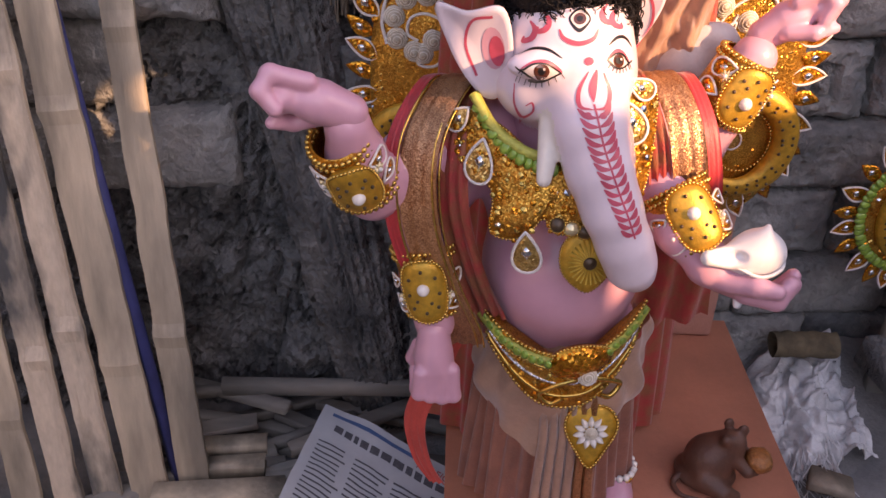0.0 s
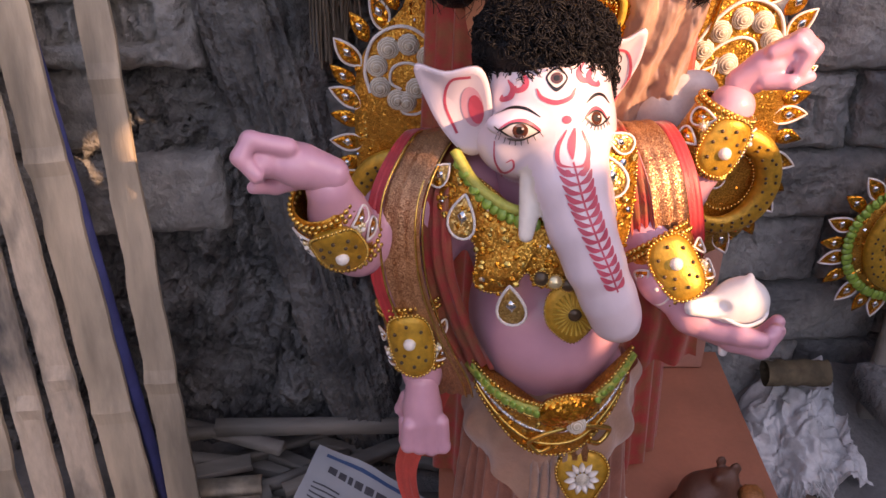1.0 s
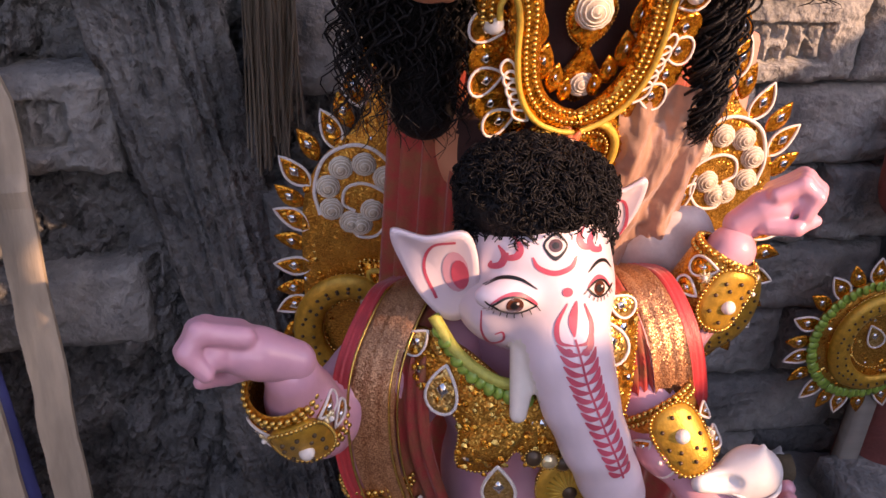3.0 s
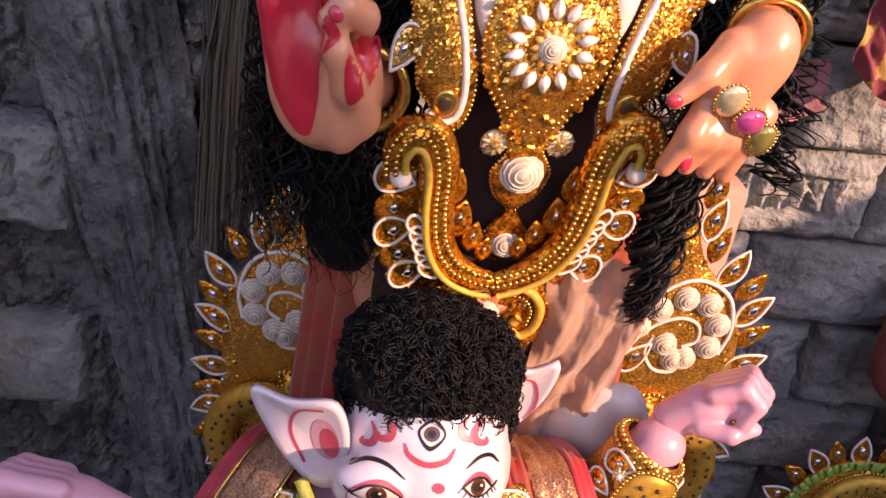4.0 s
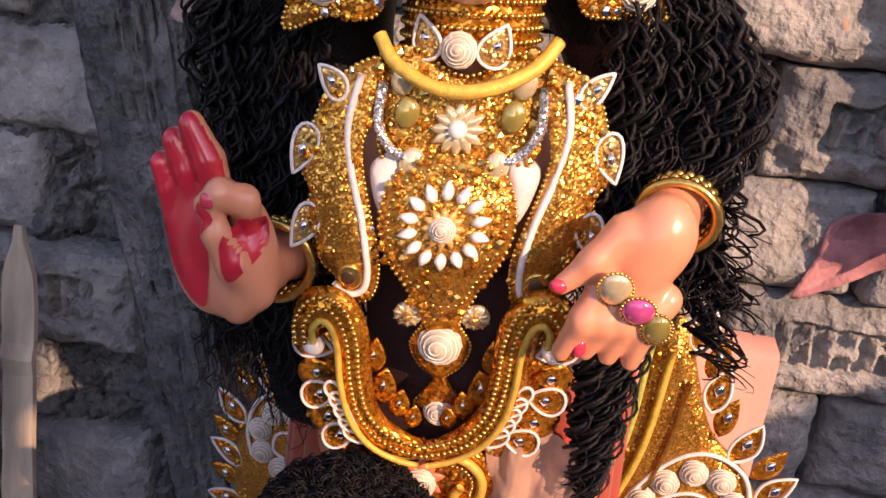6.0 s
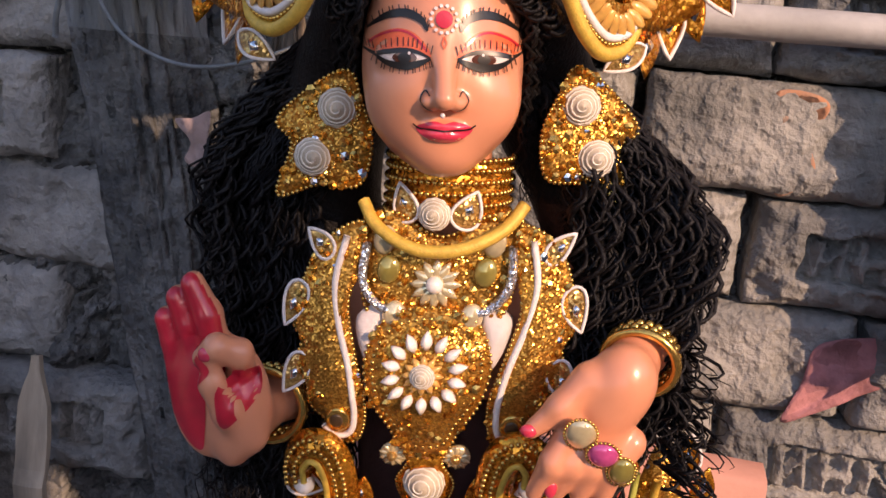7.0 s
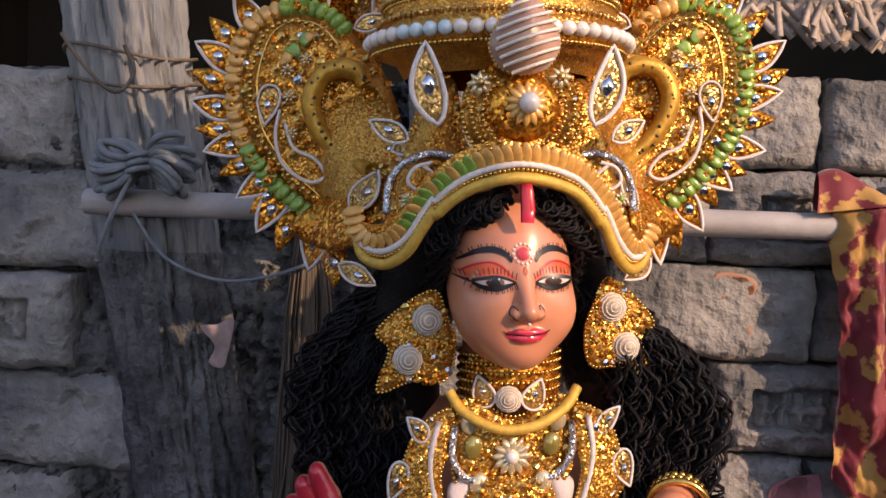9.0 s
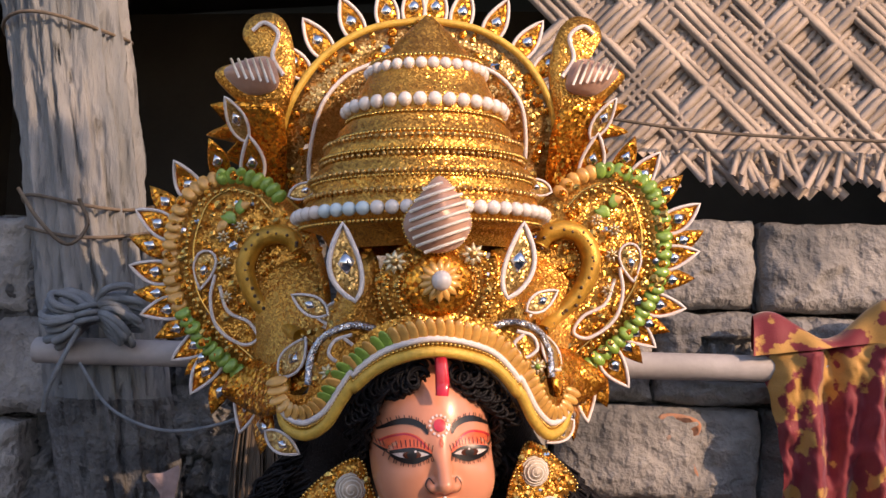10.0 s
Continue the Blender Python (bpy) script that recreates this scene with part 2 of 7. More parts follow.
def tube(path, r, sides=6, closed=False, flat=1.0):
    p = np.asarray(path, float)
    k = len(p)
    r = np.broadcast_to(np.asarray(r, float), (k,))
    t = (np.roll(p, -1, 0) - np.roll(p, 1, 0)) if closed else np.gradient(p, axis=0)
    t /= np.linalg.norm(t, axis=1)[:, None] + 1e-12
    ref = np.array([0, 1.0, 0]) if np.abs(t[:, 1]).max() < 0.95 else np.array([0.31, 0.2, 0.93])
    v = []
    for i in range(k):
        a = np.cross(t[i], ref)
        a /= np.linalg.norm(a) + 1e-12
        b = np.cross(t[i], a)
        for j in range(sides):
            w = 2 * math.pi * j / sides
            v.append(p[i] + r[i] * (math.cos(w) * a + math.sin(w) * flat * b))
    f = []
    for i in range(k if closed else k - 1):
        for j in range(sides):
            i2, j2 = (i + 1) % k, (j + 1) % sides
            f.append((i * sides + j, i * sides + j2, i2 * sides + j2, i2 * sides + j))
    if not closed:
        f.append(tuple(range(sides)))
        f.append(tuple(reversed(range((k - 1) * sides, k * sides))))
    return np.array(v), f


def ball(c, r, seg=8, rings=5, turn=None):
    r = np.broadcast_to(np.asarray(r, float), (3,))
    v = [(0, 0, 1)]
    for i in range(1, rings):
        a = math.pi * i / rings
        v += [(math.sin(a) * math.cos(2 * math.pi * j / seg), math.sin(a) * math.sin(2 * math.pi * j / seg), math.cos(a)) for j in range(seg)]
    v.append((0, 0, -1))
    f = [(0, 1 + j, 1 + (j + 1) % seg) for j in range(seg)]
    for i in range(rings - 2):
        for j in range(seg):
            a, b = 1 + i * seg + j, 1 + i * seg + (j + 1) % seg
            f.append((a, a + seg, b + seg, b))
    e = len(v) - 1
    f += [(e, e - seg + (j + 1) % seg, e - seg + j) for j in range(seg)]
    v = np.array(v) * r
    if turn is not None:
        v = v @ np.asarray(turn).T
    return v + np.asarray(c), f


def turn_matrix(rx=0, ry=0, rz=0):
    return np.array(Euler([radians(a) for a in (rx, ry, rz)]).to_matrix())


def box(c, size, rz=0.0, tip=0.0, jitter=0.0):
    """A slightly uneven box with bevelled long edges."""
    x, y, z = (s / 2 for s in size)
    b = min(x, y, z) * 0.25
    ring = [(-y + b, -z), (y - b, -z), (y, -z + b), (y, z - b), (y - b, z), (-y + b, z), (-y, z - b), (-y, -z + b)]
    v = [(s * x, q[0], q[1]) for s in (-1, 1) for q in ring]
    f = [(j, (j + 1) % 8, 8 + (j + 1) % 8, 8 + j) for j in range(8)] + [tuple(reversed(range(8))), tuple(range(8, 16))]
    v = np.array(v) + RNG.uniform(-jitter, jitter, (16, 3))
    return v @ turn_matrix(0, tip, rz).T + np.asarray(c), f


def plate(outline, put, thick=0.004, bulge=0.0, rings=4, power=2.0):
    """A closed flat piece of some thickness: its outline in (u, v), domed by bulge; put(u, v, d) sets it into the world."""
    o = np.asarray(outline, float)
    if np.sum(o[:, 0] * np.roll(o[:, 1], -1) - np.roll(o[:, 0], -1) * o[:, 1]) < 0:
        o = o[::-1]
    k, c = len(o), o.mean(0)
    v, f = [], []
    for i in range(rings):
        s = 1 - i / rings
        h = bulge * (1 - s ** power)
        v += [put(*(c + (q - c) * s), thick + h) for q in o]
    v.append(put(*c, thick + bulge))
    for i in range(rings - 1):
        for j in range(k):
            f.append((i * k + j, i * k + (j + 1) % k, (i + 1) * k + (j + 1) % k, (i + 1) * k + j))
    top, last = (rings - 1) * k, rings * k
    f += [(top + j, top + (j + 1) % k, last) for j in range(k)]
    base = len(v)
    v += [put(*q, 0.0) for q in o]
    v.append(put(*c, 0.0))
    for j in range(k):
        f.append((base + j, base + (j + 1) % k, (j + 1) % k, j))
        f.append((base + (j + 1) % k, base + j, base + k))
    return np.array(v), f


def beads(path, r, step=None, closed=False, seg=6, rings=4):
    g = Geo()
    for p in even(path, step or 2.1 * r, closed):
        g.add(ball(p, r, seg, rings))
    return np.concatenate(g.v), g.f


def shell_cone(c, r, turns=5, out=(0, -1, 0), seg=16):
    """A coiled shell bead: a dome with a ridge that winds to its tip."""
    w = Vector(out).normalized()
    m = np.array(w.to_track_quat("Z", "Y").to_matrix())
    prof = []
    k = turns * 4
    for i in range(k + 1):
        s = i / k
        rad = r * math.cos(s * math.pi / 2) ** 0.8 if s < 1 else 0.0
        prof.append((rad * (1 + 0.05 * math.sin(s * turns * 2 * math.pi)), 0.95 * r * s))
    v, f = [], []
    for a, h in prof:
        v += [(a * math.cos(2 * math.pi * j / seg), a * math.sin(2 * math.pi * j / seg), h) for j in range(seg)]
    for i in range(len(prof) - 1):
        for j in range(seg):
            f.append((i * seg + j, i * seg + (j + 1) % seg, (i + 1) * seg + (j + 1) % seg, (i + 1) * seg + j))
    return np.array(v) @ m.T + np.asarray(c), f


def shell_thread(c, r, turns=5, out=(0, -1, 0)):
    """The pale thread wound round such a bead."""
    m = np.array(Vector(out).normalized().to_track_quat("Z", "Y").to_matrix())
    p = []
    for i in range(turns * 12 + 1):
        s = i / (turns * 12) * 0.95
        a = r * (math.cos(s * math.pi / 2) ** 0.8) * 1.03
        w = 2 * math.pi * i / 12
        p.append((a * math.cos(w), a * math.sin(w), 0.95 * r * s))
    return tube(np.array(p) @ m.T + np.asarray(c), r * 0.055, 4)


def teardrop(n=20, sharp=1.0):
    """The outline of a drop, one long, its point at (0, 0.5)."""
    t = np.linspace(0, 2 * math.pi, n, endpoint=False)
    return np.stack([0.3 * np.sin(t) * np.sin(t / 2) ** sharp * 1.3, 0.5 * np.cos(t)], 1)


def leaf(n=20, bend=0.0):
    """The outline of a pointed leaf from (0, 0) to its tip at (0, 1)."""
    s = np.r_[np.linspace(0, 1, n // 2, endpoint=False), np.linspace(1, 0, n // 2, endpoint=False)]
    side = np.r_[np.ones(n // 2), -np.ones(n // 2)]
    w = 0.26 * np.sin(math.pi * s ** 0.8) ** 0.9
    return np.stack([side * w + bend * np.sin(math.pi * s) * 0.4 + bend * s * s * 0.3, s], 1)


def placed(shape, at, size, angle):
    """A shape's outline turned by angle (degrees, anticlockwise) and moved."""
    c, s = math.cos(radians(angle)), math.sin(radians(angle))
    q = np.asarray(shape) * np.asarray(size)
    return q @ np.array([[c, s], [-s, c]]) + np.asarray(at)


# ---- smooth bodies from blended round forms ----
def cap(a, b, ra, rb, slot=0, k=0.012):
    return ("cap", np.array(a, float), np.array(b, float), ra, rb, slot, k)


def ell(c, r, slot=0, k=0.012, rot=(0, 0, 0), cut=False):
    return ("ell", np.array(c, float), np.array(r, float), turn_matrix(*rot), cut, slot, k)


def chain(points, radii, slot=0, k=0.008):
    return [cap(points[i], points[i + 1], radii[i], radii[i + 1], slot, k) for i in range(len(points) - 1)]


def body(prims, vox):
    """The surface round all the forms, on a lattice of cells vox wide: vertices, quads and each quad's slot."""
    lo, hi = np.full(3, 9.0), np.full(3, -9.0)
    for p in prims:
        if p[0] == "ell" and p[4]:
            continue
        pts = (p[1], p[2]) if p[0] == "cap" else (p[1],)
        r = max(p[3], p[4]) if p[0] == "cap" else p[2].max()
        for q in pts:
            lo, hi = np.minimum(lo, q - r), np.maximum(hi, q + r)
    lo -= 4 * vox
    dim = np.ceil((hi + 4 * vox - lo) / vox).astype(int)
    F = np.full(dim, 1.0, np.float32)
    S = np.zeros(dim, np.int8)
    B = np.full(dim, 1.0, np.float32)
    for p in prims:
        k = p[6]
        pts = np.array((p[1], p[2]) if p[0] == "cap" else (p[1],))
        r = (max(p[3], p[4]) if p[0] == "cap" else p[2].max()) + k + 4 * vox
        i0 = np.clip(((pts.min(0) - r - lo) / vox).astype(int), 0, dim)
        i1 = np.clip(((pts.max(0) + r - lo) / vox).astype(int) + 1, 0, dim)
        if (i1 <= i0).any():
            continue
        sl = tuple(slice(a, b) for a, b in zip(i0, i1))
        X = np.stack(np.meshgrid(*[lo[a] + vox * np.arange(i0[a], i1[a]) for a in range(3)], indexing="ij"), -1)
        if p[0] == "cap":
            ab = p[2] - p[1]
            h = np.clip(((X - p[1]) @ ab) / (ab @ ab + 1e-12), 0, 1)
            d = np.linalg.norm(X - p[1] - h[..., None] * ab, axis=-1) - (p[3] + (p[4] - p[3]) * h)
        else:
            q = (X - p[1]) @ p[3]
            k0 = np.linalg.norm(q / p[2], axis=-1)
            k1 = np.linalg.norm(q / p[2] ** 2, axis=-1) + 1e-9
            d = k0 * (k0 - 1) / k1
        f = F[sl]
        if p[0] == "ell" and p[4]:
            h = np.clip(0.5 - 0.5 * (f + d) / k, 0, 1)
            F[sl] = f * (1 - h) - d * h + k * h * (1 - h)
            near = np.abs(d) < 2 * vox
            S[sl] = np.where(near & (p[5] >= 0), p[5], S[sl])
            continue
        h = np.clip(0.5 + 0.5 * (f - d) / k, 0, 1)
        F[sl] = f * (1 - h) + d * h - k * h * (1 - h)
        better = d < B[sl]
        S[sl] = np.where(better, p[5], S[sl])
        B[sl] = np.minimum(B[sl], d)
    inside = F < 0
    corner = np.stack([inside[a:dim[0] - 1 + a, b:dim[1] - 1 + b, c:dim[2] - 1 + c] for a in (0, 1) for b in (0, 1) for c in (0, 1)])
    cnt = corner.sum(0)
    act = np.argwhere((cnt > 0) & (cnt < 8))
    index = np.full(np.array(dim) - 1, -1, int)
    index[tuple(act.T)] = np.arange(len(act))
    acc, num = np.zeros((len(act), 3)), np.zeros(len(act))
    cs = [np.array((a, b, c)) for a in (0, 1) for b in (0, 1) for c in (0, 1)]
    for i in range(8):
        for j in range(i + 1, 8):
            if np.abs(cs[i] - cs[j]).sum() != 1:
                continue
            fa, fb = F[tuple((act + cs[i]).T)], F[tuple((act + cs[j]).T)]
            hit = (fa < 0) != (fb < 0)
            s = np.where(hit, fa / np.where(hit, fa - fb, 1), 0)
            acc += np.where(hit[:, None], cs[i] + s[:, None] * (cs[j] - cs[i]), 0)
            num += hit
    v = lo + vox * (act + acc / num[:, None])
    quads = []
    for ax in range(3):
        e = np.eye(3, dtype=int)[ax]
        u, w = np.eye(3, dtype=int)[(ax + 1) % 3], np.eye(3, dtype=int)[(ax + 2) % 3]
        a = inside[tuple(slice(0, dim[i] - e[i]) for i in range(3))]
        b = inside[tuple(slice(e[i], dim[i]) for i in range(3))]
        for sign, msk in ((1, a & ~b), (-1, b & ~a)):
            g = np.argwhere(msk)
            g = g[(g[:, (ax + 1) % 3] > 0) & (g[:, (ax + 2) % 3] > 0)]
            q = np.stack([index[tuple((g - s).T)] for s in (0 * u, u, u + w, w)], 1)
            quads.append(q if sign > 0 else q[:, ::-1])
    q = np.concatenate(quads)
    q = q[(q >= 0).all(1)]
    slots = S[tuple(act.T)][q[:, 0]]
    return v, q, slots


def add_body(geo, prims, vox, paint=None, move=(0, 0, 0)):
    v, q, slots = body(prims, vox)
    v = move(v) if callable(move) else v + np.asarray(move)
    slots = slots.astype(int)
    if paint is not None:
        slots = paint(v[q].mean(1), slots)
    geo.v.append(v)
    geo.f += [tuple(x) for x in (q + geo.n).tolist()]
    geo.m += slots.tolist()
    geo.n += len(v)
    return v, q


def surface(v, q):
    from mathutils.bvhtree import BVHTree
    return BVHTree.FromPolygons([tuple(x) for x in v], [tuple(x) for x in q])


def caster(way, plane):
    """Rays along way that cross the plane y = plane at (x, z)."""
    d = Vector(way).normalized()
    return lambda x, z: (Vector((x, plane, z)) - d * 0.15, d)


def lay(bvh, cast, x, z, lift):
    o, d = cast(x, z)
    h = bvh.ray_cast(o, d)[0]
    return tuple((h if h is not None else o + d * 0.15) - d * lift)


def brush(geo, bvh, line, width, cast, slot, lift=0.0006):
    """A painted stroke: a ribbon along the line, laid onto the surface."""
    p = np.asarray(line, float)
    t = np.gradient(p, axis=0)
    nrm = np.stack([-t[:, 1], t[:, 0]], 1) / (np.linalg.norm(t, axis=1)[:, None] + 1e-12)
    w = np.broadcast_to(np.asarray(width, float), (len(p),))[:, None] / 2
    v = [lay(bvh, cast, x, z, lift) for s in (-1, -0.33, 0.33, 1) for x, z in p + nrm * w * s]
    k = len(p)
    f = [(r * k + i, r * k + i + 1, (r + 1) * k + i + 1, (r + 1) * k + i) for r in range(3) for i in range(k - 1)]
    geo.add((v, f), slot)


def dab(geo, bvh, outline, cast, slot, lift=0.0006, rings=4):
    """A painted patch with the given outline, laid onto the surface."""
    o = np.asarray(outline, float)
    c, k = o.mean(0), len(o)
    pts = [c + (q - c) * (1 - i / rings) for i in range(rings) for q in o] + [c]
    v = [lay(bvh, cast, x, z, lift) for x, z in pts]
    f = [(i * k + j, i * k + (j + 1) % k, (i + 1) * k + (j + 1) % k, (i + 1) * k + j) for i in range(rings - 1) for j in range(k)]
    f += [((rings - 1) * k + j, (rings - 1) * k + (j + 1) % k, rings * k) for j in range(k)]
    geo.add((v, f), slot)


def swell(n, a=0.2, b=1.0):
    """Widths of a stroke that is thin at both ends."""
    return a + (b - a) * np.sin(np.linspace(0.05, math.pi - 0.05, n))


def oval(c, rx, rz, n=16, a=0.0):
    t = np.linspace(0, 2 * math.pi, n, endpoint=False)
    return placed(np.stack([np.cos(t) * rx, np.sin(t) * rz], 1), c, 1.0, a)


# ---- the setting ----
def lump(x, y, z, s=1.0):
    return noise.fractal(Vector((x, y, z)) * s, 1.0, 2.0, 4)


def sheet(nu, nv, put, closed_u=False):
    v = [put(i / (nu if closed_u else nu - 1), j / (nv - 1)) for j in range(nv) for i in range(nu)]
    f = []
    for j in range(nv - 1):
        for i in range(nu if closed_u else nu - 1):
            i2 = (i + 1) % nu
            f.append((j * nu + i, j * nu + i2, (j + 1) * nu + i2, (j + 1) * nu + i))
    return np.array(v), f


def floor_put(u, w):
    x, y = -3.5 + 8 * u, -3.2 + 4.6 * w
    return (x, y, 0.006 * lump(x, y, 0, 6))


floor = tagged(link("floor", sheet(120, 80, floor_put), GROUND), "dusty grey earth floor with grit", "floor", kind="structure")

# back wall: mud-smeared bricks on edge, a little slanting away to the right
WALL_Y, SLANT, COURSE, LEN = 1.252, 0.085, 0.118, 0.252


def wall_y(x):
    return WALL_Y + SLANT * x


def flake(n, steps, edge=0.22):
    """A value turned into terraces with steep edges: layers of mud that broke away."""
    n *= steps
    k = math.floor(n)
    return (k + min(1, (n - k) / edge)) / steps


def mud_depth(x, z):
    """How far the mud between and over the bricks stands in front of the wall's plane."""
    d = 0.012 * lump(x, 3, z * 0.7, 30) + 0.005 * lump(x, 7, z, 90) - 0.020
    rough = max(0, min(1, 3 * (0.12 - x)))
    wx, wz = x + 0.02 * lump(x, 31, z, 14), z + 0.02 * lump(x, 37, z, 14)
    d += (0.016 + 0.012 * rough) * flake(lump(wx * 1.5, 20, wz * 0.7, 7), 3.0)
    d += 0.010 * rough * flake(lump(wx * 1.8, 50, wz, 16), 2.5, 0.3)
    crack = abs(lump(wx * 2.0, 11, wz * 0.55, 8))
    d -= (0.016 + 0.030 * rough) * max(0, 0.07 - crack) / 0.07
    crack = abs(lump(wx * 0.7, 61, wz * 1.6, 9))
    d -= 0.018 * max(0, 0.05 - crack) / 0.05
    return d


def mud_put(u, w):
    x, z = -1.15 + 2.3 * u, -0.02 + 1.47 * w
    return (x, wall_y(x) + 0.010 - mud_depth(x, z), z)


wall_north = tagged(link("wall_north", sheet(620, 390, mud_put), MUD), "grey mud-smeared wall of worn bricks laid on edge", "wall", kind="structure")
link("core", box((0.1, WALL_Y + 0.19, 0.725), (3.5, 0.24, 1.45), math.degrees(math.atan(SLANT))), MUD, wall_north)


def brick_mesh(seed, frog):
    """One worn brick on edge, its middle at the origin, its face towards -y; some show the pressed panel with raised strokes."""
    w, h, dp, nu, nv = LEN - 0.008, COURSE - 0.007, 0.07, (73 if frog else 37), (37 if frog else 19)
    v = []
    for j in range(nv):
        for i in range(nu):
            a, b = -1 + 2 * i / (nu - 1), -1 + 2 * j / (nv - 1)
            x, z = a * w / 2, b * h / 2
            edge = max(abs(a) ** 14, abs(b) ** 9)
            y = -dp / 2 + 0.016 * edge + 0.004 * lump(x + seed, 0, z, 50) + 0.007 * flake(lump(x + seed, 5, z, 12), 3.0)
            chip = lump(x + seed * 3, 9, z, 22)
            if chip > 0.35:
                y += 0.020 * min(0.5, chip - 0.35)
            if frog and abs(x) < 0.074 and abs(z) < 0.027:
                y = -dp / 2 + 0.020 + 0.002 * lump(x + seed, 0, z, 60)
                for s in range(3):
                    q = x - (-0.045 + 0.045 * s)
                    if abs(q) < 0.017 and abs(z) < 0.020 and (abs(abs(q) - 0.012) < 0.0042 or abs(z - q * (1 - s)) < 0.0042):
                        y -= 0.015
            x += 0.004 * lump(x, seed, z, 24)
            v.append((x, y, z + 0.004 * lump(x, seed + 4, z, 24)))
    f = [(j * nu + i, j * nu + i + 1, (j + 1) * nu + i + 1, (j + 1) * nu + i) for j in range(nv - 1) for i in range(nu - 1)]
    rim = [i for i in range(nu)] + [j * nu + nu - 1 for j in range(1, nv)] + [(nv - 1) * nu + i for i in range(nu - 2, -1, -1)] + [j * nu for j in range(nv - 2, 0, -1)]
    base = len(v)
    v += [(v[i][0], dp / 2, v[i][2]) for i in rim]
    k = len(rim)
    f += [(base + j, base + (j + 1) % k, rim[(j + 1) % k], rim[j]) for j in range(k)]
    g = Geo().add((v, f))
    return g.mesh("brick", [CLAY])


PLAIN = [brick_mesh(1.7 * i + 0.3, False) for i in range(8)]
FROG = [brick_mesh(2.9 * i + 11.3, True) for i in range(4)]


def lay_brick(x, z, frog, tall=1.0, sunk=0.010):
    me = FROG[int(RNG.random() * 4)] if frog else PLAIN[int(RNG.random() * 8)]
    b = new("brick", me)
    b.parent = wall_north
    b.matrix_world = pose(x + RNG.uniform(-.005, .005), wall_y(x) + sunk + RNG.uniform(-.008, .008), z, RNG.uniform(-2, 2), RNG.uniform(-1.4, 1.4), 4.9 + RNG.uniform(-1.5, 1.5)) @ Matrix.Diagonal((1, 1, tall, 1))


# the stack beside the post, and the one behind the goddess
for row in range(-5, 3):
    for col in range(3):
        lay_brick(-.535 - LEN * col + (.125 if row % 2 else 0.0), 1.130 + .1287 * row, row in (0, -3) and col == 0, 1.09, .010 if row in (0, -3) else .030)
for row in range(-7, 6):
    for col in range(-1, 4):
        x = .50 + LEN * (col - 1) + (-.126 if row % 2 else 0)
        if -.06 < x < 1.15:
            lay_brick(x, .829 + .116 * row, (row, col) in ((0, 1), (-2, 1), (2, 1), (2, 0), (4, 1)))

# near-black backing paints the darkness beyond the wall's top; unseen walls close the yard
DARK = mat("unlit_near_black", (0.035, 0.033, 0.03), 0.95, 0, 0.3, 5, 0.4, 60)
PLASTER = mat("grey_plaster", (0.36, 0.33, 0.30), 0.9, 0, 0.25, 4, 0.4, 60)
tagged(link("wall_far", box((0.1, 3.2, 1.3), (4.2, 0.15, 2.6)), DARK), "plain backing wall painted near-black for the unlit space beyond", "wall", kind="structure")
tagged(link("roof", box((0.1, 2.3, 2.45), (4.2, 2.1, 0.06)), DARK), "low backing roof painted near-black for the unlit space", "roof", kind="structure")
tagged(link("wall_room_west", box((-1.75, 2.3, 1.3), (0.12, 1.9, 2.6)), DARK), "side backing wall painted near-black for the unlit space", "wall", kind="structure")
tagged(link("wall_room_east", box((1.95, 2.3, 1.3), (0.12, 1.9, 2.6)), DARK), "side backing wall painted near-black for the unlit space", "wall", kind="structure")
tagged(link("floor_room", box((0.1, 2.3, -0.03), (4.2, 2.0, 0.05)), DARK), "backing floor painted near-black for the unlit space", "floor", kind="structure")
tagged(link("wall_west", box((-1.75, -0.7, 0.75), (0.14, 4.2, 1.5)), PLASTER), "plain grey plaster wall at the yard's side", "wall", kind="structure")
tagged(link("wall_south", box((0.1, -3.1, 0.7), (3.9, 0.14, 1.4)), PLASTER), "plain grey plaster wall across the yard", "wall", kind="structure")
# unseen blocker added on the sunny side; its climbing top and gaps shape sunlight
east = Geo()
for a, b, lo, hi in ((1.32, 0.30, 0, 1.36), (0.30, -0.10, 0, 1.62), (-0.10, -0.52, 0, 1.56), (-0.52, -0.66, 0, 1.68), (-0.66, -0.80, 0, 1.60), (-0.80, -0.84, 0, 1.85), (-0.80, -0.84, 2.10, 2.95),
                     (-0.84, -0.90, 0, 1.88), (-0.84, -0.90, 2.04, 2.95), (-0.90, -1.02, 0, 2.95), (-1.02, -1.10, 0, 1.98), (-1.02, -1.10, 2.12, 2.95), (-1.10, -3.10, 0, 2.95)):
    east.add(box((2.0, (a + b) / 2, (lo + hi) / 2), (0.10, a - b, hi - lo)))
tagged(link("sun_blocker_east", east, PLASTER), "unseen grey slab with gaps and a climbing top, added to shape the sun", "wall", kind="structure")


def post_x(z):
    return -.205 - .19 * (z - .70)


def post_put(u, w):
    """A split and flaking trunk with long vertical cracks."""
    z = 1.95 * w
    a = 2 * math.pi * u
    ca, sa = math.cos(a), math.sin(a)
    r = 0.066 + 0.006 * w
    r += 0.012 * flake(lump(ca * 0.9, sa * 0.9, z * 0.45, 6), 3.0) + 0.005 * lump(ca * 1.4, sa * 1.4, z * 0.8, 16)
    r -= 0.018 * max(0, 0.06 - abs(lump(ca * 1.1, sa * 1.1 + 9, z * 0.22, 7))) / 0.06
    return (post_x(z) + r * ca, 1.238 + 0.85 * r * sa, z)


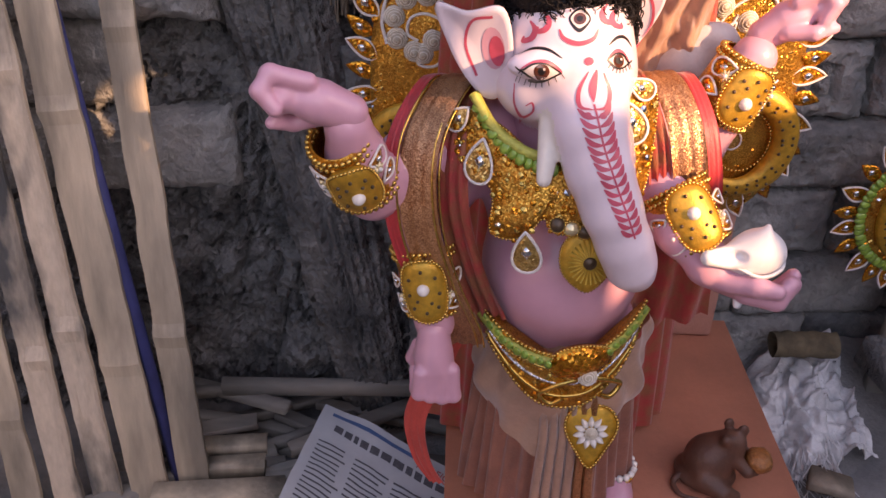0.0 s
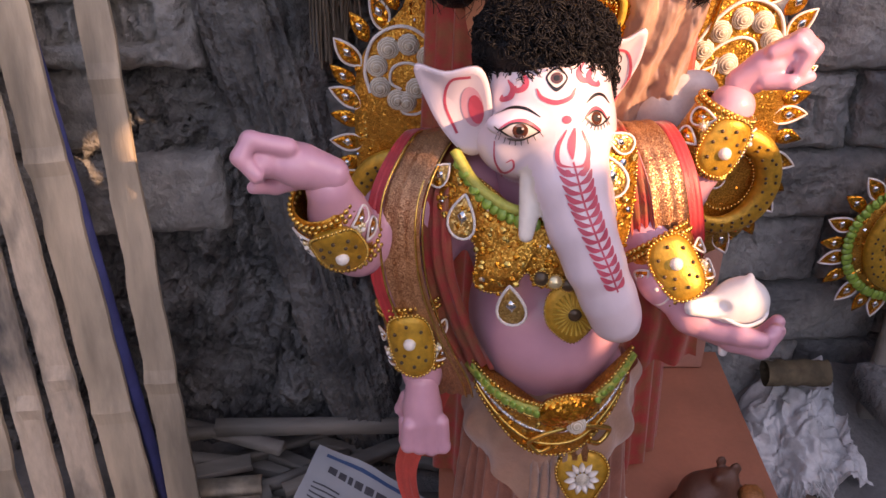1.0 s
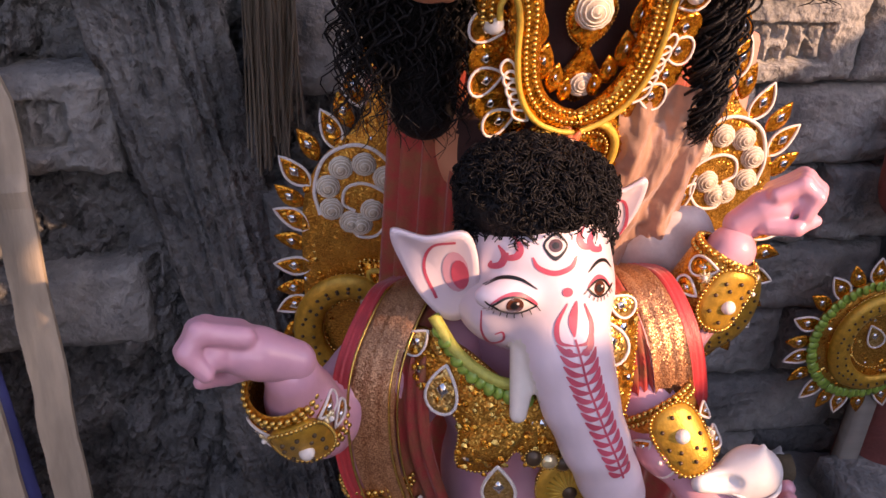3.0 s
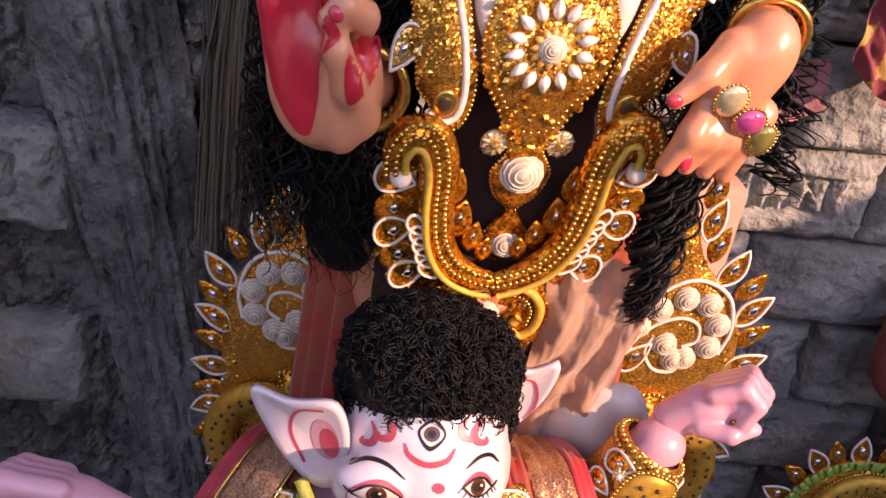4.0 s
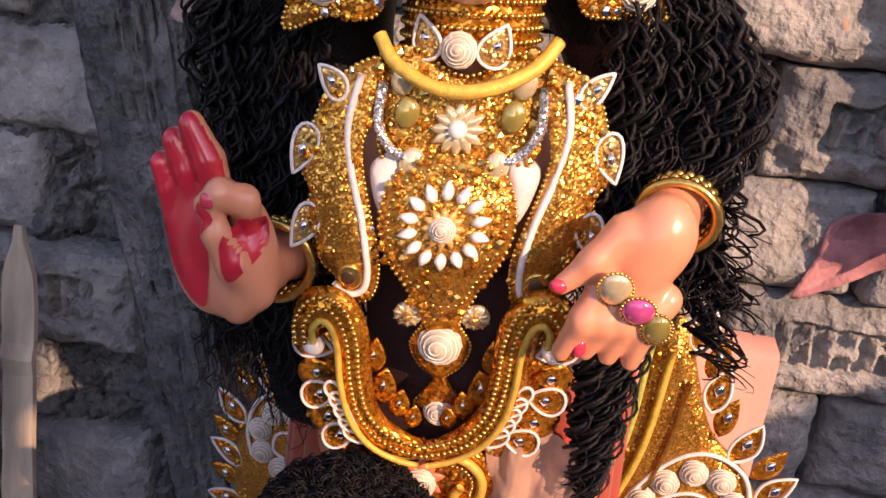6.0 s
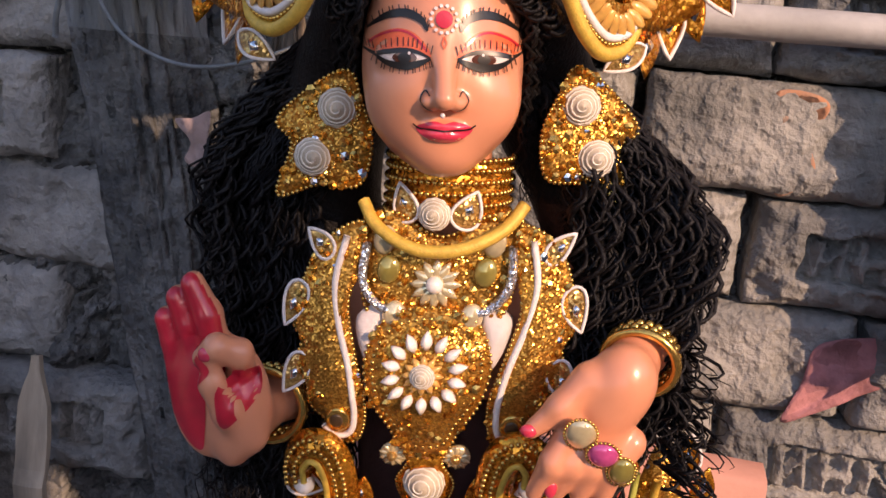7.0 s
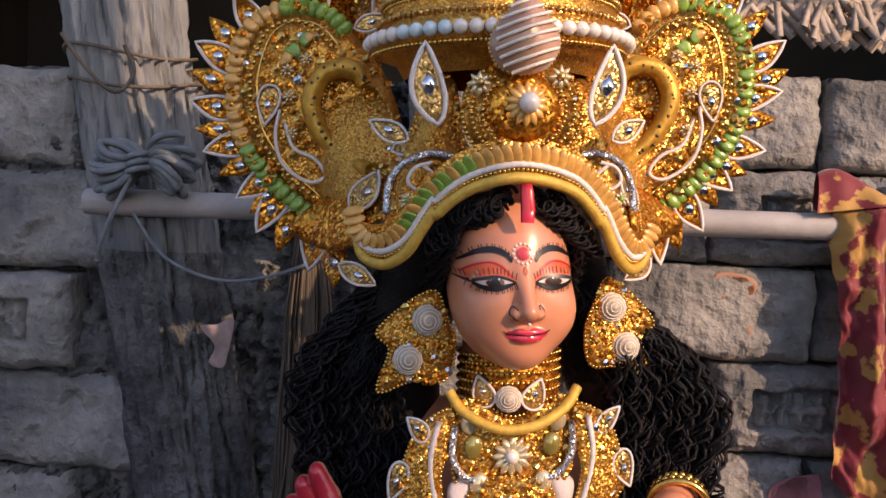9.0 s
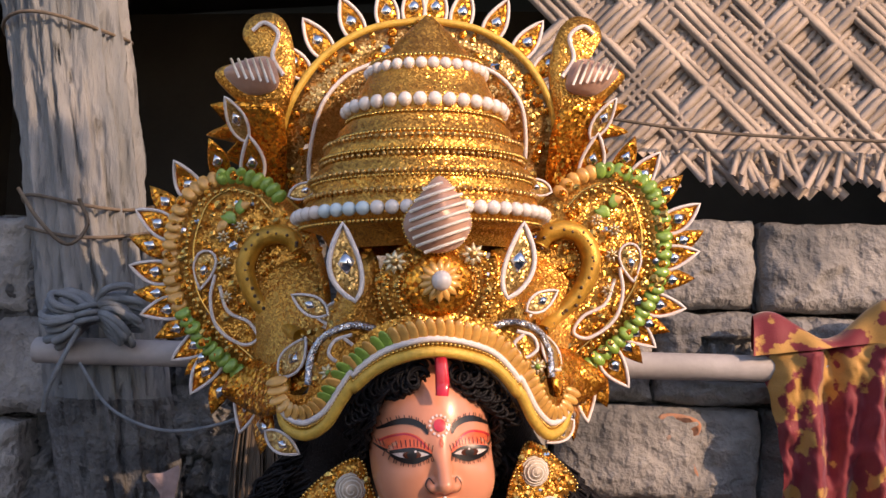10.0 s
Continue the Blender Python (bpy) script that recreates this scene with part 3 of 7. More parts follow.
post = empty("timber_post", "weathered grey timber post with flaking paint standing against the wall", "post")
shaft = Geo().add(sheet(150, 420, post_put, True))
shaft.m = [0 if q[0] // 150 > 262 else 1 for q in shaft.f]
link("shaft", shaft, [TIMBER, MUD], post)
# ---- platform and seat ----
plinth = empty("platform", "terracotta-painted low platform under the two statues", "platform")
link("top", box((0.2375, 0.90, 0.245), (0.415, 0.54, 0.03)), TERRA, plinth)
link("side", box((0.2375, 0.90, 0.115), (0.395, 0.50, 0.23)), TERRA, plinth)
seat = empty("seat_block", "salmon-painted upright block behind the seated goddess statue", "seat")
link("block", box((0.205, 1.150, 0.568), (0.415, 0.05, 0.620)), TERRA_PINK, seat)
# ---- elephant-headed statue ----
SKIN, PALE, RED, BLACK, EYE, IRIS, ROSY, NAILS = range(8)
STATUE_MATS = [PINK, FACE_WHITE, ALTA, INK, EYEWHITE, BROWN_EYE, ROSE, PEARL]


def fist(c, along, up, size, slot=SKIN):
    """A closed hand: back and palm, four curled fingers side by side and the thumb across them."""
    a, u = Vector(along).normalized(), Vector(up).normalized()
    s = a.cross(u).normalized()
    u = s.cross(a)
    P = lambda x, y, z: tuple(Vector(c) + size * (a * x + s * y + u * z))
    out = [cap(P(-.75, 0, 0), P(-.25, 0, .02), size * .36, size * .44, slot, .01), ell(P(.05, 0, .04), (size * .46, size * .46, size * .40), slot, .006), ell(P(.55, 0, -.02), (size * .42, size * .44, size * .36), slot, .004)]
    for i in range(4):
        y = -0.42 + 0.27 * i
        L = .80 + .10 * math.sin(.9 + i)
        out += chain([P(.18, y * .9, .30), P(L, y, .26), P(L + .10, y, -.10), P(L - .25, y, -.36)], [size * .185, size * .175, size * .165, size * .14], slot, .003)
    out += chain([P(-.25, .30, -.22), P(.20, .42, -.48), P(.62, .12, -.60)], [size * .20, size * .165, size * .125], slot, .003)
    return out


ganesh = Geo()
prims = [
    # trunk of the body, belly, hips and legs under the cloth
    ell((0.138, 0.800, 0.578), (0.078, 0.078, 0.082), k=0.03),
    ell((0.132, 0.805, 0.665), (0.080, 0.058, 0.060), k=0.03),
    ell((0.140, 0.815, 0.500), (0.082, 0.062, 0.050), k=0.03),
    cap((0.105, 0.81, 0.47), (0.100, 0.81, 0.285), 0.040, 0.026, k=0.02),
    cap((0.180, 0.81, 0.47), (0.205, 0.80, 0.295), 0.040, 0.026, k=0.02),
    ell((0.222, 0.775, 0.285), (0.022, 0.036, 0.020), k=0.012),
    ell((0.110, 0.770, 0.280), (0.022, 0.036, 0.018), k=0.012),
    ell((0.158, 0.727, 0.535), (0.009, 0.009, 0.007), SKIN, 0.004, cut=True),
    # arms
    *chain([(0.060, .80, .71), (0.000, .775, .700), (-0.040, .745, .682), (-0.050, .715, .725), (-0.054, .700, .758)], [.032, .030, .027, .023, .019], k=.012),
    *chain([(0.050, .80, .70), (0.005, .775, .640), (0.008, .745, .590), (0.016, .735, .545)], [.032, .028, .024, .019], k=.012),
    *chain([(0.205, .815, .715), (0.250, .820, .700), (0.264, .818, .730), (0.292, .824, .780)], [.032, .029, .026, .020], k=.012),
    *chain([(0.205, .80, .70), (0.222, .765, .672), (0.232, .735, .655), (0.252, .722, .632)], [.032, .028, .024, .018], k=.012),
    # open hand that holds the shell
    cap((0.255, .718, .628), (0.285, .715, .618), .019, .020, k=.01),
    *chain([(0.285, .700, .612), (0.308, .690, .612), (0.318, .692, .628)], [.010, .009, .007], k=.004),
    *chain([(0.290, .708, .608), (0.314, .702, .604), (0.326, .704, .620)], [.010, .009, .007], k=.004),
    *chain([(0.290, .718, .606), (0.316, .716, .602), (0.330, .718, .620)], [.010, .009, .007], k=.004),
    *chain([(0.268, .702, .622), (0.288, .686, .628), (0.304, .682, .626)], [.010, .009, .007], k=.004),
]
add_body(ganesh, prims, 0.0032)
FISTS = [
    *fist((-0.080, 0.694, 0.780), (-0.85, -0.10, 0.28), (0.25, 0.45, 0.85), 0.040),
    *fist((0.016, 0.722, 0.512), (0.02, -0.15, -1), (0.2, -1, 0.15), 0.041),
    *fist((0.322, 0.828, 0.815), (0.72, -0.10, 0.50), (-0.45, 0.35, 0.80), 0.038),
]
add_body(ganesh, FISTS, 0.0018)
head = [
    ell((0.118, 0.780, 0.818), (0.053, 0.054, 0.053), PALE, .02),
    ell((0.100, 0.770, 0.775), (0.040, 0.045, 0.036), PALE, .02),
    ell((0.152, 0.775, 0.780), (0.028, 0.040, 0.034), PALE, .02),
    ell((0.128, 0.748, 0.800), (0.036, 0.030, 0.040), PALE, .02),
    *chain([(0.132, .742, .785), (0.137, .722, .755), (0.147, .708, .722), (0.160, .700, .690), (0.174, .700, .658), (0.184, .704, .634), (0.190, .708, .624)],
           [.033, .0285, .0245, .0220, .0205, .0185, .0140], PALE, .016),
    ell((0.088, 0.722, 0.803), (0.020, 0.012, 0.010), PALE, .012),
    cap((0.108, .725, .752), (0.103, .708, .712), .0115, .0065, NAILS, .003),
    cap((0.166, .732, .745), (0.172, .720, .726), .009, .006, NAILS, .003),
    cap((0.125, .80, .77), (0.13, .80, .69), .045, .05, SKIN, .02),
]
gv, gq = add_body(ganesh, head, 0.0024)
# ---- goddess statue ----
goddess = Geo()
GYAW = radians(15)
GO = (0.138, 0.869)


def local(u, w, d):
    """From the goddess's head: u to her left, w the height, d towards her front."""
    return (GO[0] + u * math.cos(GYAW) + d * math.sin(GYAW), GO[1] + u * math.sin(GYAW) - d * math.cos(GYAW), w)


torso = [
    ell((0.148, 0.915, 1.07), (0.085, 0.060, 0.075), k=.03),
    ell((0.150, 0.920, 0.96), (0.062, 0.050, 0.080), k=.03),
    ell((0.150, 0.940, 0.84), (0.100, 0.060, 0.090), k=.04),
    cap((0.142, .89, 1.10), (0.141, .885, 1.20), .034, .030, k=.02),
    *chain([(0.07, .92, 1.10), (0.040, .945, 1.02), (0.056, .90, 1.000), (0.054, .842, 1.010)], [.032, .027, .022, .017], k=.012),
    *chain([(0.23, .92, 1.10), (0.275, .945, 1.09), (0.284, .93, 1.085), (0.280, .866, 1.074)], [.032, .025, .021, .0165], k=.012),
]
# slot 8 darkens the waist: dark cloth plus shade put into its colour
add_body(goddess, torso, 0.0036, lambda c, s: np.where((c[:, 2] < 1.02) & (np.abs(c[:, 0] - .15) < .08) & (c[:, 1] > .855), 8, s))
H = 0  # skin
hand = [
    # raised open hand: the back in skin colour, the front in red
    ell((0.024, .806, 1.018), (.036, .017, .042), H, .010, (0, -8, 0)),
    ell((0.014, .797, 1.022), (.024, .012, .040), H, .006, (0, -10, 0)),
    cap((0.046, .838, 1.006), (0.036, .812, 1.004), .016, .021, H, .012),
    ell((0.041, .796, 1.010), (.017, .014, .031), H, .006, (0, 6, 0)),
]
for bx, bz, tx, tz, r in ((-.004, 1.040, -.014, 1.068, .0090), (.010, 1.048, -.005, 1.082, .0096), (.025, 1.052, .006, 1.092, .0096)):
    my, mx, mz = .792, (bx + tx) / 2, (bz + tz) / 2
    hand += chain([(bx, .803, bz - .012), (mx, .800, mz), (tx, .796, tz)], [r, r * .95, r * .72], H, .003)
    hand += chain([(bx, .799, bz - .012), (mx, .796, mz), (tx, .7925, tz)], [r * .95, r * .9, r * .66], RED, .002)
hand += chain([(.040, .802, 1.036), (.046, .788, 1.056), (.036, .776, 1.062), (.028, .774, 1.056)], [.0095, .009, .0085, .0065], H, .003)
hand += chain([(.050, .800, 1.000), (.042, .782, 1.022), (.034, .776, 1.040), (.033, .775, 1.050)], [.012, .010, .008, .006], H, .004)
RAISED, HELD = (.009, 0, .003), (-.003, .024, .006)
slim = lambda x, c, k: c + (x - c) * k
hv, hq = add_body(goddess, hand, 0.0016, None, lambda v: np.stack([slim(v[:, 0], .034, .87), v[:, 1], v[:, 2]], 1) + RAISED)
HB = surface(hv, hq)
HC = lambda x, z: caster((0, 1, 0), .80)(slim(x, .034, .87) + RAISED[0], z + RAISED[2])
dab(goddess, HB, spline([(.020, .990), (.024, 1.010), (.024, 1.035), (.036, 1.050), (.020, 1.062), (-.002, 1.056), (-.010, 1.036), (-.004, 1.012), (.010, .992)], 5, True), HC, RED, .0006, 10)
dab(goddess, HB, spline([(.044, 1.014), (.040, 1.034), (.046, 1.048), (.056, 1.044), (.056, 1.026)], 5, True), HC, RED, .0006, 6)
hand2 = [
    ell((0.271, .802, 1.050), (.0215, .017, .033), H, .012, (0, 22, 0)),
    cap((0.285, .838, 1.070), (0.279, .812, 1.060), .0160, .019, H, .012),
    *chain([(.256, .798, 1.060), (.242, .790, 1.044), (.226, .786, 1.030)], [.011, .0085, .0055], H, .006),
]
for k in range(4):
    bx = .252 + .012 * k
    hand2 += chain([(bx, .794 + .003 * k, 1.034 - .003 * k), (bx - .010, .786 + .003 * k, 1.012), (bx - .020 + .002 * k, .790 + .003 * k, .992 - .002 * abs(k - 1))], [.0095, .0088, .0060], H, .004)
h2v, h2q = add_body(goddess, hand2, 0.0016, None, lambda v: np.stack([slim(v[:, 0], .245, .90), v[:, 1], v[:, 2]], 1) + HELD)
def tilted(u, w, d):
    """The head leans a little to her right shoulder."""
    return local(u - .085 * (w - 1.256), w + .055 * u, d)


face = [
    ell(tilted(0, 1.245, 0.020), (0.046, 0.056, 0.066), k=.02, rot=(0, 0, 15)),
    ell(tilted(0, 1.214, 0.038), (0.0385, 0.036, 0.040), k=.02, rot=(0, 0, 15)),
    ell(tilted(0, 1.186, 0.058), (0.013, 0.012, 0.010), k=.02, rot=(0, 0, 15)),
    ell(tilted(-.022, 1.213, 0.058), (0.014, 0.012, 0.016), k=.02, rot=(0, 0, 15)),
    ell(tilted(.022, 1.213, 0.058), (0.014, 0.012, 0.016), k=.02, rot=(0, 0, 15)),
    cap(tilted(0, 1.246, 0.0735), tilted(0, 1.2165, 0.0885), .0038, .0056, k=.009),
    ell(tilted(-.0072, 1.2145, .0815), (.0048, .006, .0042), k=.004),
    ell(tilted(.0072, 1.2145, .0815), (.0048, .006, .0042), k=.004),
    ell(tilted(-.0205, 1.238, .0655), (.0155, .008, .0085), k=.006, rot=(0, 0, 15)),
    ell(tilted(.0205, 1.238, .0655), (.0155, .008, .0085), k=.006, rot=(0, 0, 15)),
    ell(tilted(0, 1.2022, .0760), (.0122, .0042, .0026), H, .002, rot=(0, 0, 15)),
    ell(tilted(0, 1.1975, .0755), (.0100, .0048, .0034), H, .002, rot=(0, 0, 15)),
]
dv, dq = add_body(goddess, face, 0.0014)
FB = surface(dv, dq)
_in = Vector(local(0, 0, 0)) - Vector(local(0, 0, 1))
FC = lambda u, w: (Vector(tilted(u, w, .14)), _in)
dab(goddess, FB, spline([(-.0150, 1.2012), (-.0060, 1.2046), (0, 1.2036), (.0060, 1.2046), (.0150, 1.2012), (.0090, 1.1952), (0, 1.1932), (-.0090, 1.1952)], 6, True), FC, NAILS, .0006)
for s in (-1, 1):
    E = lambda pts: np.asarray(pts, float) * (s, 1)
    lid = spline(E([(.0070, 1.2370), (.013, 1.2470), (.022, 1.2510), (.033, 1.2490), (.0430, 1.2425), (.034, 1.2385), (.022, 1.2385)]), 5, True)
    dab(goddess, FB, lid, FC, ROSY, .0004)
    brush(goddess, FB, spline(E([(.0085, 1.2395), (.016, 1.2475), (.024, 1.2500), (.034, 1.2475), (.041, 1.2435)]), 5), .0012, FC, RED, .0007)
    white = spline(E([(.0085, 1.2358), (.014, 1.2386), (.021, 1.2394), (.029, 1.2386), (.0355, 1.2372), (.029, 1.2345), (.020, 1.2335), (.013, 1.2345)]), 5, True)
    dab(goddess, FB, white, FC, EYE, .0007)
    dab(goddess, FB, oval((.0205 * s, 1.2364), .0064, .0030, 18), FC, IRIS, .0010)
    dab(goddess, FB, oval((.0205 * s, 1.2364), .0034, .0027, 14), FC, BLACK, .0013)
    dab(goddess, FB, oval((.0190 * s + .001, 1.2388), .0008, .0008, 8), FC, EYE, .0016)
    up = spline(E([(.0070, 1.2365), (.014, 1.2394), (.021, 1.2402), (.030, 1.2392), (.0375, 1.2382), (.0445, 1.2410)]), 6)
    brush(goddess, FB, up, .0026 * swell(len(up), .35), FC, BLACK, .0012)
    dn = spline(E([(.0072, 1.2362), (.013, 1.2338), (.020, 1.2322), (.029, 1.2335), (.0375, 1.2380)]), 6)
    brush(goddess, FB, dn, .0038 * swell(len(dn), .3), FC, BLACK, .0012)
    brow = spline(E([(.0085, 1.2500), (.012, 1.2555), (.020, 1.2588), (.030, 1.2575), (.042, 1.2515)]), 6)
    brush(goddess, FB, brow, .0044 * swell(len(brow), .25), FC, BLACK, .0008)
    for i in range(16):
        f = i / 15
        a, b = up[int(f * (len(up) - 1))], brow[int(f * (len(brow) - 1))]
        w = np.array([(f - .4) * .0022 * s, .0034])
        brush(goddess, FB, np.array([a + (0, .002), a + (0, .002) + w * .6, a + (0, .002) + w * 1.3]), .0005, FC, BLACK, .0010)
        brush(goddess, FB, np.array([b + (0, .001), b + (0, .001) + w * .5, b + (0, .001) + w * .9]), .0006, FC, BLACK, .0010)
        c = dn[int(f * (len(dn) - 1))]
        brush(goddess, FB, np.array([c, c + w * (.7, -.6), c + w * (1.2, -1.2)]), .0005, FC, BLACK, .0010)
    # nostril line and corner of the mouth
    brush(goddess, FB, spline(E([(.0060, 1.2100), (.0100, 1.2120), (.0125, 1.2160), (.0100, 1.2205), (.0075, 1.2180)]), 5), .0008, FC, BLACK, .0006)
    brush(goddess, FB, spline(E([(0, 1.1998), (.006, 1.2004), (.013, 1.2008), (.0165, 1.2030)]), 5), .0008, FC, BLACK, .0012)
dab(goddess, FB, oval((0, 1.2560), .0044, .0044, 20), FC, RED, .0012)
for i in range(14):
    a = 2 * math.pi * i / 14
    dab(goddess, FB, oval((.0068 * math.cos(a), 1.2560 + .0068 * math.sin(a)), .0010, .0010, 6), FC, EYE, .0012)
for q in ([(0, 1.2475), (.0012, 1.2440), (0, 1.2415)], [(0, 1.2475), (-.0012, 1.2440), (0, 1.2415)]):
    brush(goddess, FB, q, .0007, FC, ROSY, .0010)
# nose stud, nails
goddess.add(ball(tilted(-.001, 1.2085, .0885), .0014, 8, 6), EYE)
for c, r, mv in (((.2265, .7815, 1.0305), (.0050, .0030, .0040), HELD), ((.2425, .7845, .9965), (.0040, .0028, .0062), HELD), ((.0330, .7685, 1.0600), (.0045, .0025, .0045), RAISED)):
    goddess.add(ball(np.add(c, mv), r, 10, 6), NAILS)
# parting line of vermilion, laid over the hair
goddess.add(tube([local(0, 1.277, .083), local(0, 1.286, .083), local(-.001, 1.298, .082), local(-.002, 1.309, .080)], [.0045, .0050, .0045, .0035], 8, False, 0.4), RED)
# ---- ornament kit ----
def facing(origin, right, up):
    """put() for a plane through origin; d counts towards its front."""
    o, r, u = Vector(origin), Vector(right).normalized(), Vector(up).normalized()
    u = (u - r * u.dot(r)).normalized()
    n = r.cross(u)
    return lambda a, b, d: tuple(o + r * a + u * b + n * d)


class Ornament:
    """Parts of one ornament, laid out in (u, v) on the surface that put() gives."""

    def __init__(self, root, put, out=(0, -1, 0)):
        self.root, self.put, self.out = root, put, out

    def lift(self, path, d):
        return np.array([self.put(p[0], p[1], d) for p in np.asarray(path, float)])

    def plate(self, name, outline, m=None, thick=0.004, bulge=0.002, base=0.0, rings=4, label=""):
        pt = lambda a, b, d: self.put(a, b, d + base)
        return link(name, plate(outline, pt, thick, bulge, rings), m or GOLD, self.root, label)

    def line(self, name, path, r, m, d=0.006, closed=False, label="", sides=6):
        return link(name, tube(self.lift(path, d), r, sides, closed), m, self.root, label)

    def beads(self, name, path, r, m=None, d=0.006, step=None, closed=False, label=""):
        return link(name, beads(self.lift(path, d), r, step, closed), m or BEAD, self.root, label)

    def drop(self, at, size, angle, d=0.004, shape=None, fill=None, edge=None, wide=1.0, chip=True, name="drop"):
        """A drop or leaf of glitter edged with piping, a mirror chip in it."""
        o = placed(teardrop() if shape is None else shape, at, (size * wide, size), angle)
        pt = lambda a, b, h: self.put(a, b, h + d)
        g = Geo().add(plate(o, pt, 0.0016, 0.0006, 3), 0)
        slots = [fill or AMBER]
        if edge is not None:
            g.add(tube(self.lift(o, d + 0.0022), max(0.0011, size * 0.035), 5, True), 1)
        slots.append(edge or WHITE)
        if chip:
            c = o.mean(0)
            k = size * 0.11
            q = placed(np.array([(0, 1.4), (-1, 0), (0, -1.4), (1, 0)]) * k, c, 1.0, angle)
            g.add(plate(q, pt, 0.0034, 0.0008, 1), 2)
        slots.append(MIRROR)
        return link(name, g, slots, self.root)

    def shell(self, at, r, d=0.004):
        c = self.put(*at, d)
        s = link("shell_bead", shell_cone(c, r, 5, self.out), SHELL, self.root)
        link("thread", shell_thread(c, r, 5, self.out), SHELL_LINE, s)
        return s

    def pearl(self, at, r, d=0.006, m=None, label=""):
        return link("pearl", ball(self.put(*at, d), r, 12, 8), m or PEARL, self.root, label)

    def flower(self, at, r, n=8, d=0.006, m=None, heart=None):
        """A small rosette."""
        g = Geo()
        for i in range(n):
            w = 2 * math.pi * i / n
            o = placed(leaf(10), at, (r * 0.9, r), math.degrees(w))
            g.add(plate(o, lambda a, b, h: self.put(a, b, h + d), 0.0012, 0.0015, 2), 0)
        g.add(ball(self.put(*at, d + 0.003), r * 0.34, 10, 6), 1)
        return link("rosette", g, [m or GEM_PALE, heart or PEARL], self.root)

    def petals(self, path, r, mats, d=0.005, step=None):
        """A row of overlapping round sequin petals, each its own piece."""
        p = even(path, step or r * 0.9)
        t = np.gradient(p, axis=0)
        for i, q in enumerate(p):
            a = math.degrees(math.atan2(t[i][1], t[i][0]))
            o = oval(q, r * 0.72, r, 10, a)
            m = mats(i / max(1, len(p) - 1)) if callable(mats) else mats
            pt = lambda x, y, h: self.put(x, y, h + d + 0.0016 * (i % 2) + 0.25 * ((x - q[0]) * t[i][0] + (y - q[1]) * t[i][1]) / (np.linalg.norm(t[i]) + 1e-9))
            link("petal", plate(o, pt, 0.0010, 0.0016, 2), m, self.root)

    def sparkle(self, outline, n, d=0.006, size=(0.0014, 0.0032), mats=(0.68, 0.27)):
        """Loose sequins, gems and chips sewn on: one joined piece."""
        o = np.asarray(outline, float)
        lo, hi = o.min(0), o.max(0)
        g, made = Geo(), 0
        while made < n:
            p = RNG.uniform(lo, hi)
            x, y = o[:, 0], o[:, 1]
            x2, y2 = np.roll(x, -1), np.roll(y, -1)
            inside = np.sum(((y > p[1]) != (y2 > p[1])) & (p[0] < (x2 - x) * (p[1] - y) / (y2 - y + 1e-12) + x)) % 2
            if not inside:
                made += 0.02
                continue
            made += 1
            r = RNG.uniform(*size)
            k = 6
            a0 = RNG.uniform(0, 6)
            pt = [self.put(p[0] + r * math.cos(a0 + 2 * math.pi * j / k), p[1] + r * math.sin(a0 + 2 * math.pi * j / k), d + r * 0.5 * RNG.uniform(0, 1)) for j in range(k)]
            top = self.put(p[0], p[1], d + r * 0.7)
            c = RNG.random()
            g.add((pt + [top], [(j, (j + 1) % k, k) for j in range(k)]), 0 if c < mats[0] else 1 if c < mats[0] + mats[1] else 2)
        ob = link("glitter_layer", g, [AMBER, BEAD, MIRROR], self.root, smooth=False)
        ob["kind"] = "stuff"
        return ob

    def rim(self, outline, r=0.0014, m=None, d=0.005, step=None):
        return self.beads("bead_rim", outline, r, m or BEAD, d, step, True)


def leafy_edge(orn, tips, centre, length, wide=1.1, d=0.0):
    """Leaves round an edge, by turns edged with white piping and plain amber with a gem."""
    for i, t in enumerate(np.asarray(tips, float)):
        w = t - np.asarray(centre)
        w /= np.linalg.norm(w)
        ang = math.degrees(math.atan2(-w[0], w[1]))
        L = length * (1.0 if i % 2 == 0 else 0.9)
        orn.drop(t - w * L, L, ang, d + 0.001 * (i % 2), leaf(18, 0.5 * (1 if i % 4 < 2 else -1) * 0.3), AMBER, WHITE if i % 2 == 0 else None, wide, True, "leaf")


def mirror(pts, c):
    p = np.asarray(pts, float)
    return np.stack([2 * c - p[:, 0], p[:, 1]], 1)


# ---- crown ----
def crown_put(u, w, d):
    """The crown's side lobes sweep back behind the dome, more on her right."""
    s = min(1, max(0, (abs(u) - .06) / .06 + (w - 1.34) / .14))
    s = s * s * (3 - 2 * s) * (1 if w < 1.46 else max(.5, 1 - (w - 1.46) * 8))
    s *= max(0, min(1, 1 - (d - .03) / .035))
    return local(u * (1 + .025 * s), w + 0.05 * u, d + s * (.15 * u - .068))


FRONT = tuple(Vector(local(0, 0, 1)) - Vector(local(0, 0, 0)))
crown = empty("crown", "tall gold tinsel crown with pearls and leaf-edged side lobes", "crown")
cr = Ornament(crown, crown_put, FRONT)
LOBE = [(.204, 1.437), (.211, 1.393), (.203, 1.350), (.176, 1.311), (.147, 1.288), (.112, 1.262), (.085, 1.29), (.075, 1.34), (.085, 1.40), (.105, 1.43), (.125, 1.446), (.139, 1.455), (.167, 1.461), (.190, 1.453)]
